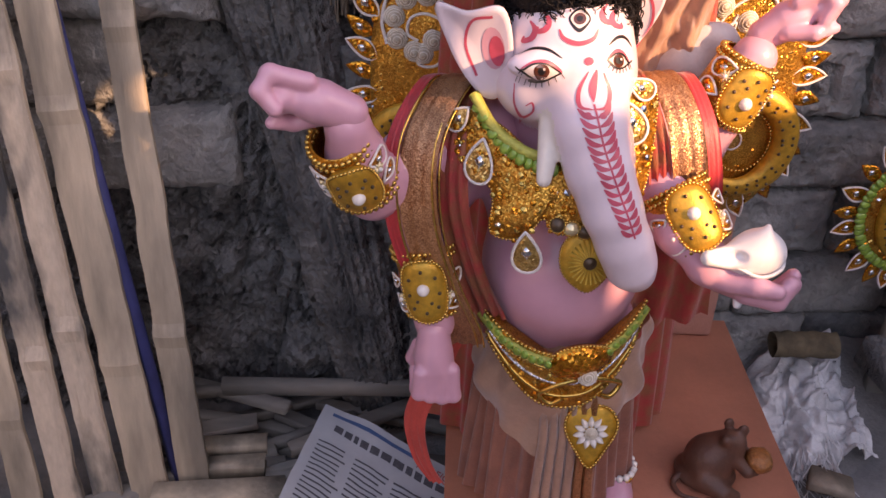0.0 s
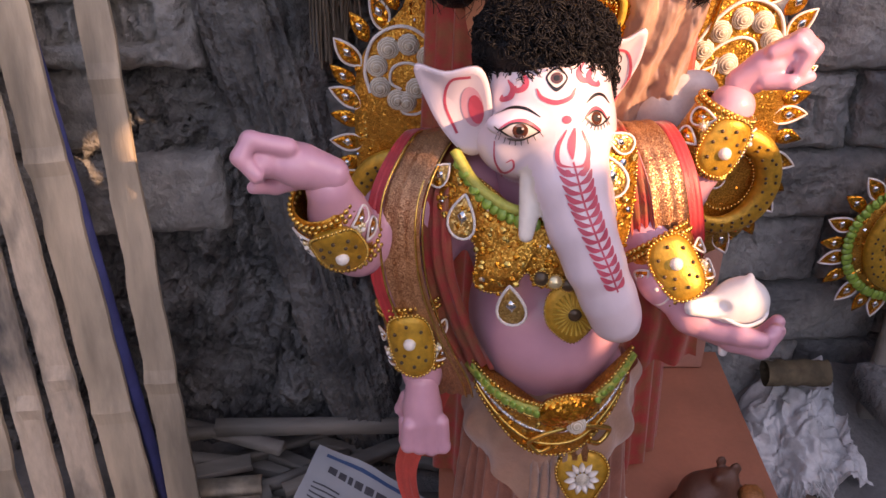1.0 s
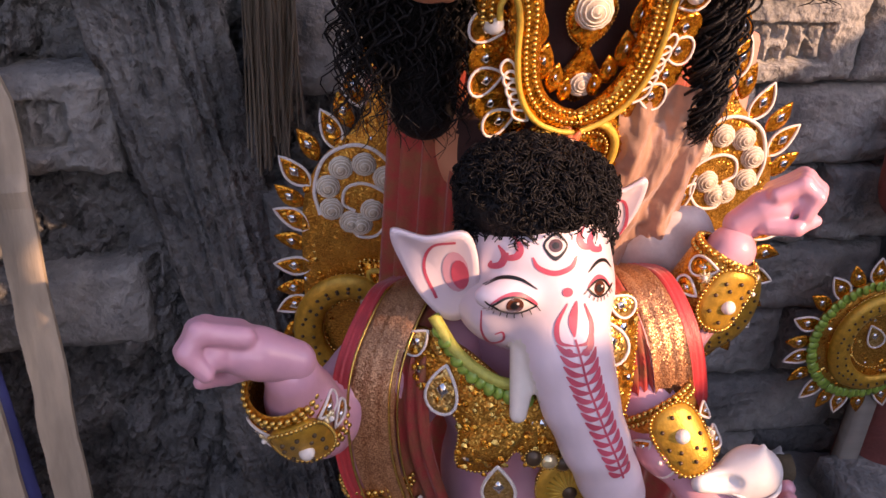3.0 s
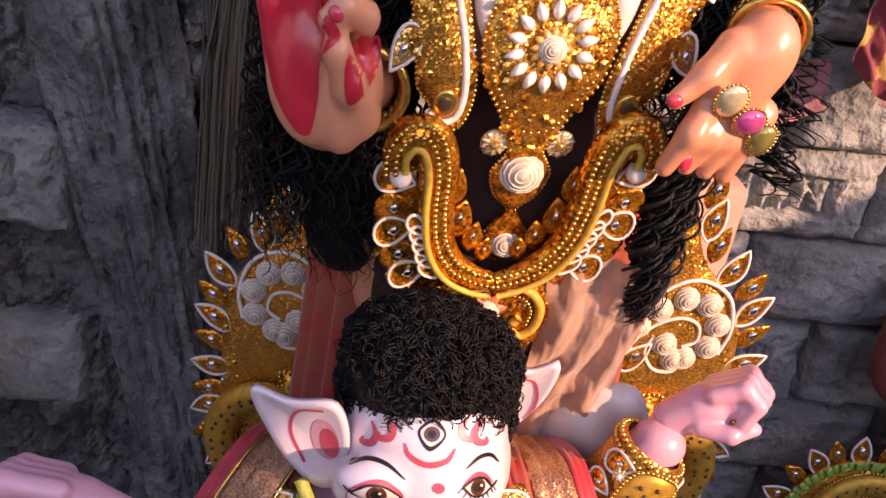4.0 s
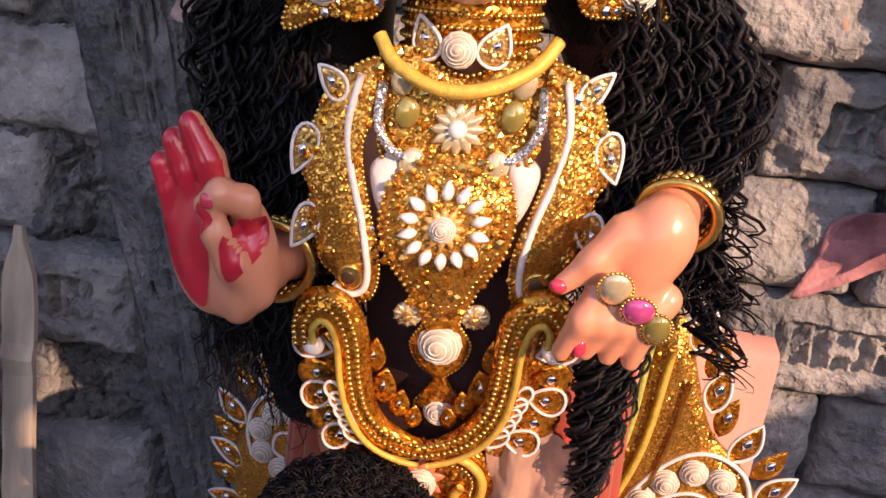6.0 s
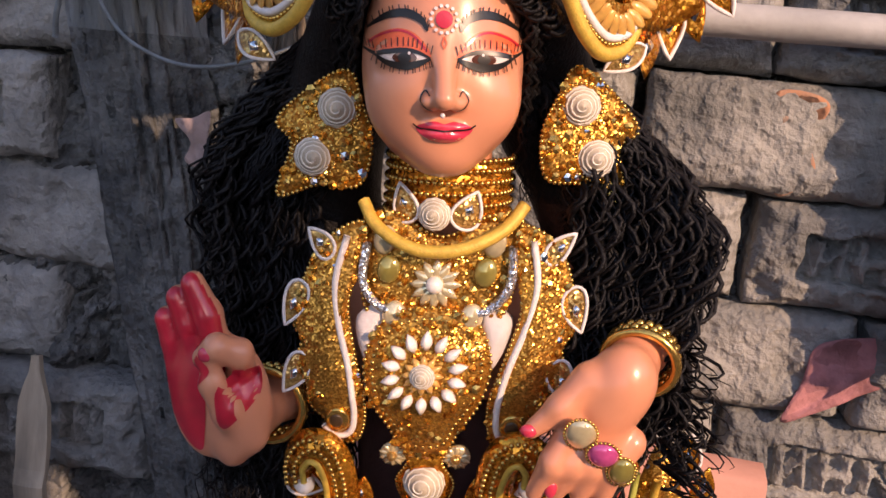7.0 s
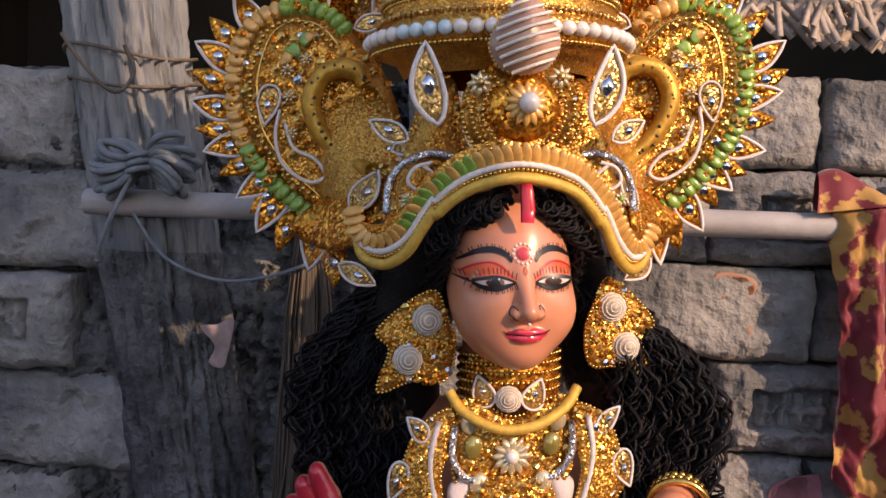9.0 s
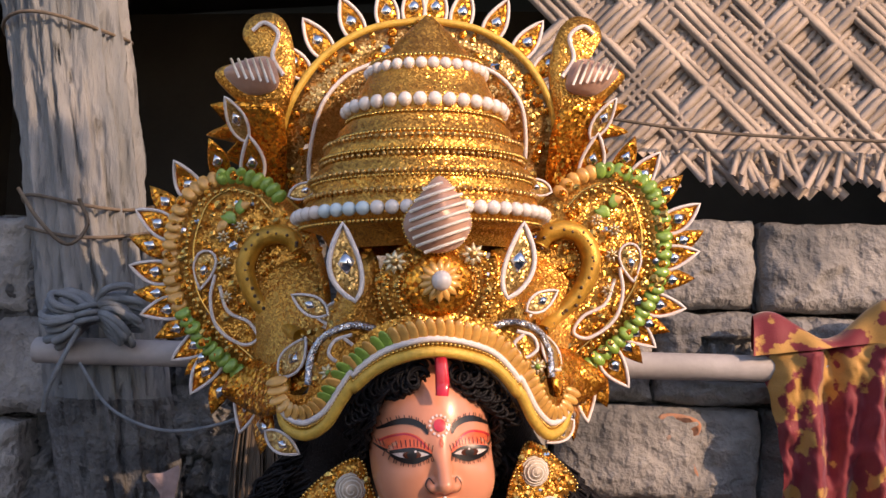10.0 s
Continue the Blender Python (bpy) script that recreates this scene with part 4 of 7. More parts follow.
TIPS = [(.150, 1.492), (.183, 1.490), (.209, 1.474), (.230, 1.454), (.2425, 1.430), (.247, 1.406), (.2435, 1.384), (.240, 1.360), (.232, 1.337), (.219, 1.316), (.205, 1.300), (.194, 1.286), (.185, 1.268), (.167, 1.250), (.145, 1.238), (.127, 1.226)]
for s in (-1, 1):
    M = lambda pts: np.asarray(pts, float) * (s, 1)
    lobe = spline(M(LOBE), 5, True)
    ln = lambda pts, n=7: spline(M(pts), n)
    cr.plate("lobe", lobe, GOLD, 0.006, 0.006, -0.012, 5)
    cr.sparkle(lobe, 260, 0.003, (0.0018, 0.0042))
    leafy_edge(cr, M(TIPS), np.array([.130 * s, 1.355]), 0.046, 0.86, -0.010)
    tones = (lambda f: PETAL_ORANGE if 0.22 < f < 0.72 else PETAL_GREEN) if s < 0 else (lambda f: PETAL_GREEN if f > 0.12 else PETAL_ORANGE)
    cr.petals(ln([(.120, 1.440), (.133, 1.452), (.160, 1.459), (.188, 1.450), (.203, 1.430), (.209, 1.395), (.202, 1.352), (.178, 1.315), (.148, 1.288)]), 0.0075, tones, 0.0, 0.0078)
    inner = ln([(.130, 1.425), (.145, 1.441), (.165, 1.446), (.183, 1.437), (.192, 1.415), (.195, 1.390), (.189, 1.355), (.166, 1.322), (.140, 1.298)])
    cr.beads("bead_row", inner, 0.0026, BEAD, 0.004, 0.0058)
    cr.line("cord", inner * 1.0 + np.array([-.006 * s, 0]), 0.0012, BEAD, 0.004)
    # hooked serpent with dark studs
    snake = ln([(.102, 1.392), (.108, 1.402), (.121, 1.406), (.137, 1.399), (.145, 1.378), (.137, 1.353), (.118, 1.332), (.098, 1.318)], 6)
    rad = np.interp(np.linspace(0, 1, len(snake)), [0, .2, .6, 1], [.006, .0085, .0085, .006])
    sn = link("serpent", tube(cr.lift(snake, 0.008), rad, 10), SERPENT, crown, "yellow padded serpent with dark studs")
    g = Geo()
    for i, p in enumerate(even(snake, 0.0075)):
        g.add(ball(crown_put(p[0] + RNG.uniform(-.003, .003), p[1] + RNG.uniform(-.003, .003), 0.0155), (.0017, .0012, .0017), 7, 4))
    link("stud_pattern", g, STUD, sn)
    off = snake + np.array([.009 * -s, -.004])
    cr.beads("bead_row", off[10:], 0.0016, BEAD, 0.006, 0.0036)
    # drops and scrolls in white piping
    cr.drop((.180 * s, 1.376), 0.034, 180 + 8 * s, 0.002, None, GOLD_PALE, WHITE, 0.9)
    cr.line("scroll", ln([(.170, 1.372), (.173, 1.350), (.166, 1.326), (.145, 1.311), (.132, 1.316), (.140, 1.330), (.158, 1.340), (.166, 1.362)]), 0.0016, WHITE, 0.005)
    cr.drop((.112 * s, 1.440), 0.030, 70 * s, 0.0, leaf(), GOLD_PALE, WHITE, 0.9)
    for at in ((.150, 1.414), (.165, 1.405), (.163, 1.383), (.160, 1.352)):
        cr.flower((at[0] * s, at[1]), 0.0065, 7, 0.004, GEM_PALE, GOLD_PALE)
    for i in range(5):
        cr.drop((.158 * s + .006 * math.cos(i * 1.3), 1.424 + .006 * math.sin(i * 1.3)), 0.014, -72 * i, 0.004, leaf(), PETAL_ORANGE if i % 2 else PETAL_GREEN, None, 1.2, False, "petal")
    # striped cup, leaves by the temple
    cup = spline(M([(.160, 1.272), (.135, 1.296), (.112, 1.304), (.104, 1.285), (.108, 1.264), (.130, 1.255)]), 5, True)
    cr.plate("cup", cup, AMBER, 0.006, 0.008, 0.004)
    for k in range(5):
        x = .112 + .009 * k
        cr.beads("bead_row", M([(x, 1.262 + .001 * k), (x + .002, 1.280), (x, 1.298 - .004 * k)]), 0.0014, BEAD, 0.0155 - 0.0012 * k)
    for at, L, a in (((.085, 1.332), .040, 75), ((.112, 1.286), .036, 30), ((.075, 1.302), .03, 20), ((.122, 1.246), .03, 120)):
        cr.drop((at[0] * s, at[1]), L, -a * -s, 0.012, leaf(), GOLD_PALE, WHITE, 0.9)
    cr.line("silver_cord", ln([(.092, 1.284), (.090, 1.305), (.080, 1.320), (.060, 1.327), (.040, 1.322)]), 0.003, SILVER, 0.040)
    cr.line("scroll", ln([(.068, 1.318), (.060, 1.310), (.068, 1.300), (.078, 1.306), (.074, 1.316), (.062, 1.320)]), 0.0014, WHITE, 0.046)
    cr.flower((.078 * s, 1.293), 0.007, 8, 0.046, GEM_PALE, PETAL_GREEN)
    # upper bird scroll beside the dome
    horn = spline(M([(.125, 1.500), (.150, 1.515), (.180, 1.545), (.165, 1.556), (.148, 1.545), (.140, 1.565), (.158, 1.580), (.152, 1.598), (.132, 1.602), (.118, 1.585), (.112, 1.545)]), 5, True)
    cr.plate("horn", horn, GOLD, 0.005, 0.004, -0.036)
    cr.line("scroll", ln([(.150, 1.585), (.140, 1.592), (.128, 1.582), (.132, 1.562), (.122, 1.545)]), 0.0020, WHITE, -0.027)
    bird = spline(M([(.126, 1.535), (.150, 1.528), (.172, 1.546), (.160, 1.556), (.134, 1.560)]), 5, True)
    cr.plate("wing_cup", bird, SATIN, 0.006, 0.010, -0.030)
    for k in range(6):
        x = .132 + .006 * k
        cr.line("stripe", M([(x - .004, 1.534 + .001 * k), (x + .004, 1.556)]), 0.0012, SHELL_LINE, -0.0145)
    side = spline(M([(.118, 1.44), (.150, 1.468), (.170, 1.480), (.160, 1.490), (.186, 1.497), (.165, 1.508), (.183, 1.520), (.150, 1.522), (.120, 1.515)]), 3, True)
    cr.plate("fringe", side, AMBER, 0.004, 0.003, -0.034)
    cr.drop((.150 * s, 1.490), 0.040, -30 * s, -0.026, leaf(), GOLD_PALE, WHITE, 0.7)
    for k, (x, z, a) in enumerate(((.030, 1.586, 10), (.055, 1.578, 25), (.080, 1.562, 35), (.098, 1.545, 45), (.010, 1.590, 0))):
        cr.drop((x * s, z), 0.048, -a * s, -0.044, leaf(), AMBER, WHITE, 0.8, True, "leaf")

# back panel and its piping
HALF = [(.090, 1.42), (.122, 1.450), (.123, 1.480), (.116, 1.520), (.090, 1.563), (.050, 1.590), (0, 1.600)]
arch = np.vstack([spline(HALF, 6), spline(mirror(HALF, 0)[::-1], 6)[1:]])
cr.plate("back_panel", arch, GOLD_PALE, 0.005, 0.002, -0.045, 5)
cr.sparkle(arch, 260, -0.038, (0.002, 0.005))
cr.line("yellow_piping", arch, 0.0035, THREAD, -0.036)
for s in (-1, 1):
    cr.line("white_piping", spline(np.array([(.088, 1.430), (.096, 1.470), (.090, 1.515), (.070, 1.545), (.042, 1.560)]) * (s, 1), 6), 0.002, WHITE, -0.034)
cr.flower((0, 1.590), 0.012, 8, -0.032, AMBER, PEARL)


# stepped dome with pearl bands
def ring(r, w, n=60, a0=-1.25, a1=1.25, d0=-0.005):
    t = np.linspace(a0, a1, n) * math.pi / 2
    return np.array([local(-.006 + r * math.sin(x), w + .05 * r * math.sin(x), d0 + r * 0.8 * math.cos(x)) for x in t])


prof = [(1.385, .072), (1.398, .080), (1.404, .097), (1.414, .099), (1.420, .094), (1.432, .088), (1.436, .090), (1.446, .087), (1.452, .079), (1.456, .082), (1.466, .080), (1.470, .072), (1.480, .070), (1.488, .062), (1.500, .066), (1.506, .058), (1.516, .052), (1.528, .047), (1.536, .046), (1.542, .036), (1.556, .026), (1.568, .014), (1.578, .004)]
g = Geo()
rows = [ring(r, w, 72, -2, 2) for w, r in prof]
v = np.concatenate(rows)
g.add((v, [(j * 72 + i, j * 72 + (i + 1) % 72, (j + 1) * 72 + (i + 1) % 72, (j + 1) * 72 + i) for j in range(len(prof) - 1) for i in range(72)]))
link("dome", g, GOLD, crown, "stepped gold tinsel dome")
for r, w in ((.0975, 1.402), (.089, 1.436), (.083, 1.456), (.0715, 1.472), (.064, 1.488), (.0545, 1.508), (.046, 1.536)):
    link("tinsel_band", beads(ring(r, w), 0.0019, 0.0036), BEAD, crown)
for k in range(4):
    zz = 1.425 + .014 * k
    rr = np.interp(zz, [p[0] for p in prof], [p[1] for p in prof]) + .002
    link("tinsel_fringe", Geo().add(beads(ring(rr, zz), 0.0022, 0.0052)), GOLD_PALE, crown)
for k, p in enumerate(even(ring(.100, 1.411, 60, -1.0, 1.0), 0.0108)):
    link("pearl", ball(p, .0054, 12, 8), PEARL_BLUE if 5 <= k < 9 else PEARL, crown)
for r, w, st, sz in ((.064, 1.497, .0112, .0056), (.047, 1.529, .0098, .0048)):
    for p in even(ring(r, w, 60, -1.0, 1.0), st):
        link("pearl", ball(p, sz, 12, 8), PEARL, crown)
link("finial", shell_cone(crown_put(-.006, 1.565, .01), .012, 4, FRONT), SHELL, crown)

# striped drop shell, medallion and the leaves beside it
bud = spline([(-.006, 1.432), (.010, 1.415), (.018, 1.398), (.010, 1.382), (-.006, 1.377), (-.023, 1.382), (-.031, 1.398), (-.022, 1.415)], 5, True)
cr.plate("bud", bud, SATIN, 0.006, 0.014, 0.076, 7, "satin bud wound with pale thread")
for k in range(10):
    c = 1.372 + .0065 * k
    seg = [(x, c + .35 * (x + .03)) for x in np.linspace(-.030, .018, 18)]
    keep = [p for p in seg if ((p[0] + .0065) / .0235) ** 2 + ((p[1] - 1.400) / .0275) ** 2 < 0.93]
    if len(keep) > 2:
        q = np.array([crown_put(p[0], p[1], .0835 + .0135 * max(0, 1 - (((p[0] + .0065) / .0245) ** 2 + ((p[1] - 1.400) / .029) ** 2))) for p in keep])
        link("thread", tube(q, .0013, 5), SHELL_LINE, crown)
cr.beads("bead_rim", bud, 0.0014, BEAD, 0.080, 0.003, True)
med = spline([(-.045, 1.350), (-.040, 1.375), (-.020, 1.386), (.010, 1.386), (.032, 1.375), (.036, 1.350), (.022, 1.328), (-.004, 1.320), (-.032, 1.328)], 5, True)
cr.plate("medallion", med, GOLD, 0.006, 0.012, 0.060, 5)
cr.sparkle(med, 120, 0.074)
for r in (.042, .036, .029):
    t = np.linspace(-2.4, 2.4, 40)
    cr.beads("bead_row", np.stack([-.004 + r * np.sin(t), 1.353 - r * .88 * np.cos(t)], 1), 0.0017, BEAD, 0.072 + (.042 - r) * .4, 0.0036)
cr.plate("disc", oval((-.004, 1.355), .0245, .023, 28), AMBER, 0.004, 0.006, 0.074)
cr.flower((-.004, 1.357), 0.016, 14, 0.083, PETAL_ORANGE, PEARL)
cr.pearl((-.004, 1.357), 0.0072, 0.091)
for x, z in ((-.036, 1.371), (.020, 1.376)):
    cr.flower((x, z), 0.009, 8, 0.078, GEM_PALE, GOLD_PALE)
for s, x in ((-1, -.064), (1, .050)):
    cr.drop((x - .002 * s, 1.344), 0.056, -8 * s, 0.070, leaf(22, .25 * s), GOLD_PALE, WHITE, 0.75)
    cr.drop((x + .016 * s, 1.335), 0.030, -60 * s, 0.055, leaf(), GOLD_PALE, WHITE, 0.9)
    web = spline(np.array([(.030, 1.318), (.060, 1.300), (.078, 1.262), (.094, 1.262), (.086, 1.300), (.074, 1.345), (.062, 1.385), (.045, 1.380), (.038, 1.345)]) * (s, 1), 5, True)
    cr.plate("web", web, GOLD, 0.005, 0.004, 0.024)
    cr.sparkle(web, 90, 0.030)

# arch over the brow: piping and petals
BROW = [(-.108, 1.262), (-.104, 1.246), (-.090, 1.2405), (-.076, 1.250), (-.066, 1.268), (-.054, 1.287), (-.034, 1.302), (-.004, 1.3095), (.028, 1.303), (.046, 1.288), (.057, 1.270), (.066, 1.254), (.078, 1.243), (.090, 1.246), (.097, 1.258)]
bow = spline(BROW, 7)


def brow_d(x):
    return 0.081 - 5.6 * (x + .004) ** 2


bow3 = lambda dz, dd: np.array([local(p[0] * (1 + dz * 2.2) * (1.13 if p[0] > 0 else 1.03), p[1] + dz - .005 * (p[1] > 1.28) + .003, brow_d(p[0]) + dd) for p in bow])
link("yellow_piping", tube(bow3(0, 0), .0042, 8), THREAD, crown, "thick yellow piping over the brow")
link("gold_cord", beads(bow3(.0055, .001), .0016, .0032), BEAD, crown)
link("white_piping", tube(bow3(.009, .001), .0024, 6), WHITE, crown)
pp = even(bow3(.0155, .0015), .0066)
for i, p in enumerate(pp):
    f = i / len(pp)
    t = pp[min(i + 1, len(pp) - 1)] - pp[max(i - 1, 0)]
    rot = Matrix((Vector(t).normalized(), Vector(FRONT), Vector(t).normalized().cross(Vector(FRONT)))).transposed()
    link("petal", ball(p, (.0042, .0018, .0088), 10, 6, np.array(rot @ Euler((0.25, 0, 0.35)).to_matrix())), PETAL_GREEN if 0.18 < f < 0.42 and i % 3 else PETAL_ORANGE, crown)
k = len(bow)
link("brow_band", (np.vstack([bow3(.002, -.003), bow3(.028, -.004)]), [(i, i + 1, k + i + 1, k + i) for i in range(k - 1)]), GOLD, crown)
# ---- hair of the goddess ----
def strand(points, r, wave=0.006, pitch=0.03, phase=0.0, n=26):
    p = spline(points, max(3, n // (len(points) - 1)))
    d = np.r_[0, np.cumsum(np.linalg.norm(np.diff(p, axis=0), axis=1))]
    k = np.minimum(1, d / 0.04)
    q = p.copy()
    q[:, 0] += wave * k * np.sin(d / pitch * 2 * math.pi + phase)
    q[:, 1] += wave * k * np.cos(d / pitch * 2 * math.pi + phase * 1.3)
    rr = r * np.interp(np.linspace(0, 1, len(q)), [0, .1, .8, 1], [.6, 1, .85, .2])
    return tube(q, rr, 5)


hair = Geo()
add_body(hair, [
    ell(local(0, 1.262, -0.012), (.058, .064, .062), 0, .02),
    *chain([local(-.046, 1.27, .005), local(-.066, 1.20, -.050), (0.045, .925, 1.10), (0.035, .925, .98), (0.045, .93, .87)], [.026, .034, .042, .045, .030], 0, .02),
    *chain([local(.050, 1.27, .005), local(.080, 1.20, -.050), (0.262, .930, 1.10), (0.290, .925, 1.04)], [.026, .034, .040, .026], 0, .02),
], 0.004)
for i in range(170):
    u = RNG.uniform(-1, 1)
    s = -1 if u < 0 else 1
    a = abs(u)
    top = local(s * (.004 + .050 * a), 1.305 - .035 * a, .050 - .040 * a + RNG.uniform(-.01, .012))
    mid = local(s * (.046 + .020 * a), 1.255, .042 - .05 * a + RNG.uniform(0, .014))
    hair.add(strand([top, local(s * (.030 + .030 * a), 1.290 - .012 * a, .060 - .045 * a), mid, local(s * (.050 + .04 * a), 1.21, .012 - .05 * a), local(s * (.06 + .06 * a), 1.15, -.012)], RNG.uniform(.0008, .0017), .004, RNG.uniform(.018, .03), RNG.uniform(0, 6)))
for i in range(640):
    s = -1 if i % 2 else 1
    a = RNG.random()
    x0 = (.075 - .09 * a) if s < 0 else (.215 + .085 * a)
    end = (x0 - .01 + RNG.uniform(-.02, .04), .90 + RNG.uniform(-.02, .03), RNG.uniform(.84, .95)) if s < 0 else (x0 + RNG.uniform(-.02, .03), .885 + RNG.uniform(-.02, .03), RNG.uniform(.98, 1.06))
    y = .885 + RNG.uniform(-.015, .03)
    hair.add(strand([local(s * (.048 + .034 * a), 1.245, .004 - .03 * a), (x0 + .01 * s, y, 1.15), (x0, y - .006, 1.07), ((x0 + end[0]) / 2, y, (1.07 + end[2]) / 2), end], RNG.uniform(.0006, .0018), RNG.uniform(.003, .009), RNG.uniform(.022, .055), RNG.uniform(0, 6), 64))
for i in range(150):
    ph = RNG.uniform(-1.6, 1.6)
    x0, y0 = .256 + .0065 * RNG.normal(), .878 + RNG.normal(0, .006)
    hair.add(strand([(x0 + .03, y0 + .012, 1.03), (x0 + .006, y0, .985), (x0, y0 - .004, .93), (.256 + .4 * (x0 - .252), y0, RNG.uniform(.855, .885))], RNG.uniform(.0007, .0019), RNG.uniform(.004, .008), RNG.uniform(.026, .036), ph, 60))
for i in range(26):
    x0, z0 = .300 + .018 * RNG.random(), RNG.uniform(.99, 1.09)
    hair.add(strand([(x0 - .01, .885, z0 + .03), (x0, .88, z0), (x0 + .015 + .012 * RNG.random(), .875, z0 - .03)], RNG.uniform(.0006, .0016), .007, .018, RNG.uniform(0, 6), 30))
for i in range(70):
    s = -1 if i % 2 else 1
    a = RNG.random()
    c = np.array(local(s * (.010 + .045 * a), 1.292 - .030 * a * a + RNG.uniform(-.008, .006), .068 - .030 * a + RNG.uniform(-.004, .006)))
    t = np.linspace(0, 2.2 * 2 * math.pi, 22)
    r = .0065 * np.linspace(1, .5, 22)
    hair.add(tube(np.stack([c[0] + r * np.cos(t) + s * .012 * t / 14, c[1] + r * .5 * np.sin(t), c[2] + r * np.sin(t) - .010 * t / 14], 1), .0014, 4))
tagged(link("long_wig", hair, HAIR), "long wavy black hair on the goddess statue", "hair", kind="stuff")


# ---- chest, waist and hands of the goddess ----
def chest_put(u, z, d):
    y = .845 + .3 * max(0, 1.03 - z) + .06 * max(0, z - 1.06) + .15 * u
    return (.155 + u * (1 - 1.5 * abs(u)), y - d, z + .07 * u)


chest = empty("breast_ornament", "gold beaded breast ornament with a pearl rosette on the goddess statue", "necklace")
ch = Ornament(chest, chest_put)
for s in (-1, 1):
    M = lambda pts: np.asarray(pts, float) * (s, 1)
    scroll = spline(M([(.050, 1.140), (.078, 1.128), (.094, 1.100), (.099, 1.080), (.090, 1.066), (.094, 1.052), (.084, 1.038), (.080, 1.022), (.070, 1.012), (.064, .998), (.050, .994), (.042, 1.006), (.041, 1.030), (.050, 1.060), (.057, 1.090), (.050, 1.115)]), 5, True)
    ch.plate("side_scroll", scroll, GOLD, .005, .004, 0.004)
    ch.sparkle(scroll, 190, .010)
    ch.rim(scroll, .0016, BEAD, .008, .0034)
    ch.line("white_piping", spline(M([(.060, 1.132), (.066, 1.105), (.062, 1.080), (.052, 1.050), (.047, 1.022), (.050, 1.004), (.062, 1.000), (.070, 1.008)]), 6), .0022, WHITE, .011)
    for at, a in (((.098, 1.090), 205), ((.094, 1.045), 215)):
        ch.drop((at[0] * s, at[1]), .030, 180 - (a - 180) * -s, .008, None, GOLD_PALE, WHITE, 1.1)
    ch.drop((.080 * s, 1.128), .026, -50 * s, .008, None, GOLD_PALE, WHITE, .9)
    ch.plate("disc", oval((.059 * s, 1.013), .009, .009, 16), BEAD, .003, .001, .010)
    ch.plate("disc", oval((.059 * s, 1.013), .005, .005, 12), STUD, .003, .001, .0115)
    pad = spline(M([(.030, 1.088), (.050, 1.082), (.046, 1.060), (.036, 1.050)]), 5, True)
    ch.plate("pad", pad, CREAM, .006, .006, 0.0)
    ch.line("silver_cord", spline(M([(.020, 1.085), (.036, 1.090), (.047, 1.105), (.046, 1.128)]), 6), .003, SILVER, .010)
    for at in ((.030, 1.112), (.024, 1.084), (.034, 1.130)):
        ch.plate("gem", oval((at[0] * s, at[1]), .0075, .009, 14), GEM_OLIVE if at[0] == .03 else GEM_PALE, .003, .003, .008)
    ch.flower((.021 * s, .986), .010, 10, .010, GEM_PALE, GOLD_PALE)
    ch.plate("button", oval((.021 * s, .986), .0092, .0092, 18), GEM_PALE, .004, .002, .006)
yoke = spline([(-.052, 1.140), (-.030, 1.146), (0, 1.132), (.030, 1.146), (.052, 1.140), (.050, 1.110), (.042, 1.084), (.020, 1.074), (-.020, 1.074), (-.042, 1.084), (-.050, 1.110)], 5, True)
ch.plate("yoke", yoke, GOLD, .005, .004, 0.0)
ch.sparkle(yoke, 130, .008)
ch.rim(yoke, .0016, BEAD, .007, .0034)
ch.flower((0, 1.104), .016, 12, .010, GEM_PALE, PEARL)
oval_med = spline([(0, 1.090), (.028, 1.082), (.040, 1.058), (.036, 1.032), (.022, 1.008), (.012, .990), (-.012, .990), (-.022, 1.008), (-.036, 1.032), (-.040, 1.058), (-.028, 1.082)], 5, True)
ch.plate("medallion", oval_med, GOLD, .006, .006, .006, 5)
ch.sparkle(oval_med, 120, .016)
for k in (1.0, .86, .74):
    c = oval_med.mean(0)
    ch.beads("bead_row", c + (oval_med - c) * k, .0019 if k < 1 else .0015, BEAD, .012 + .004 * (1 - k), .0046, True)
for i in range(14):
    a = 2 * math.pi * i / 14
    c = (.0205 * math.sin(a), 1.050 + .0205 * math.cos(a))
    o = placed(leaf(12), (.0150 * math.sin(a), 1.050 + .0150 * math.cos(a)), (.0130, .0125), -math.degrees(a))
    link("pearl", plate(o, lambda x, y, h: chest_put(x, y, h + .017), .002, .004, 3), PEARL, chest)
ch.flower((0, 1.050), .013, 12, .020, PETAL_ORANGE, PEARL)
ch.shell((0, 1.050), .0075, .022)
stem = spline([(.012, .994), (.011, .980), (.019, .965), (.014, .948), (.004, .938), (.002, .930), (.010, .922), (.016, .912), (.010, .898), (0, .892), (-.010, .898), (-.016, .912), (-.010, .922), (-.002, .930), (-.004, .938), (-.014, .948), (-.019, .965), (-.011, .980), (-.012, .994)], 4, True)
ch.plate("stem", stem, AMBER, .005, .003, .006, 3)
ch.rim(stem, .0014, BEAD, .010, .003)
ch.shell((0, .966), .0135, .012)
ch.shell((.001, .908), .0100, .012)
# neck: choker and yellow collar
choker = empty("choker", "gold beaded choker with a coiled shell on the goddess statue", "necklace")
nk = lambda r, z, n=40: np.array([(.1485 + r * math.sin(t), .878 - r * .95 * math.cos(t), z + .06 * r * math.sin(t)) for t in np.linspace(-1.9, 1.9, n)])
v = np.vstack([nk(.037, 1.176), nk(.0385, 1.168), nk(.0385, 1.150), nk(.037, 1.142)])
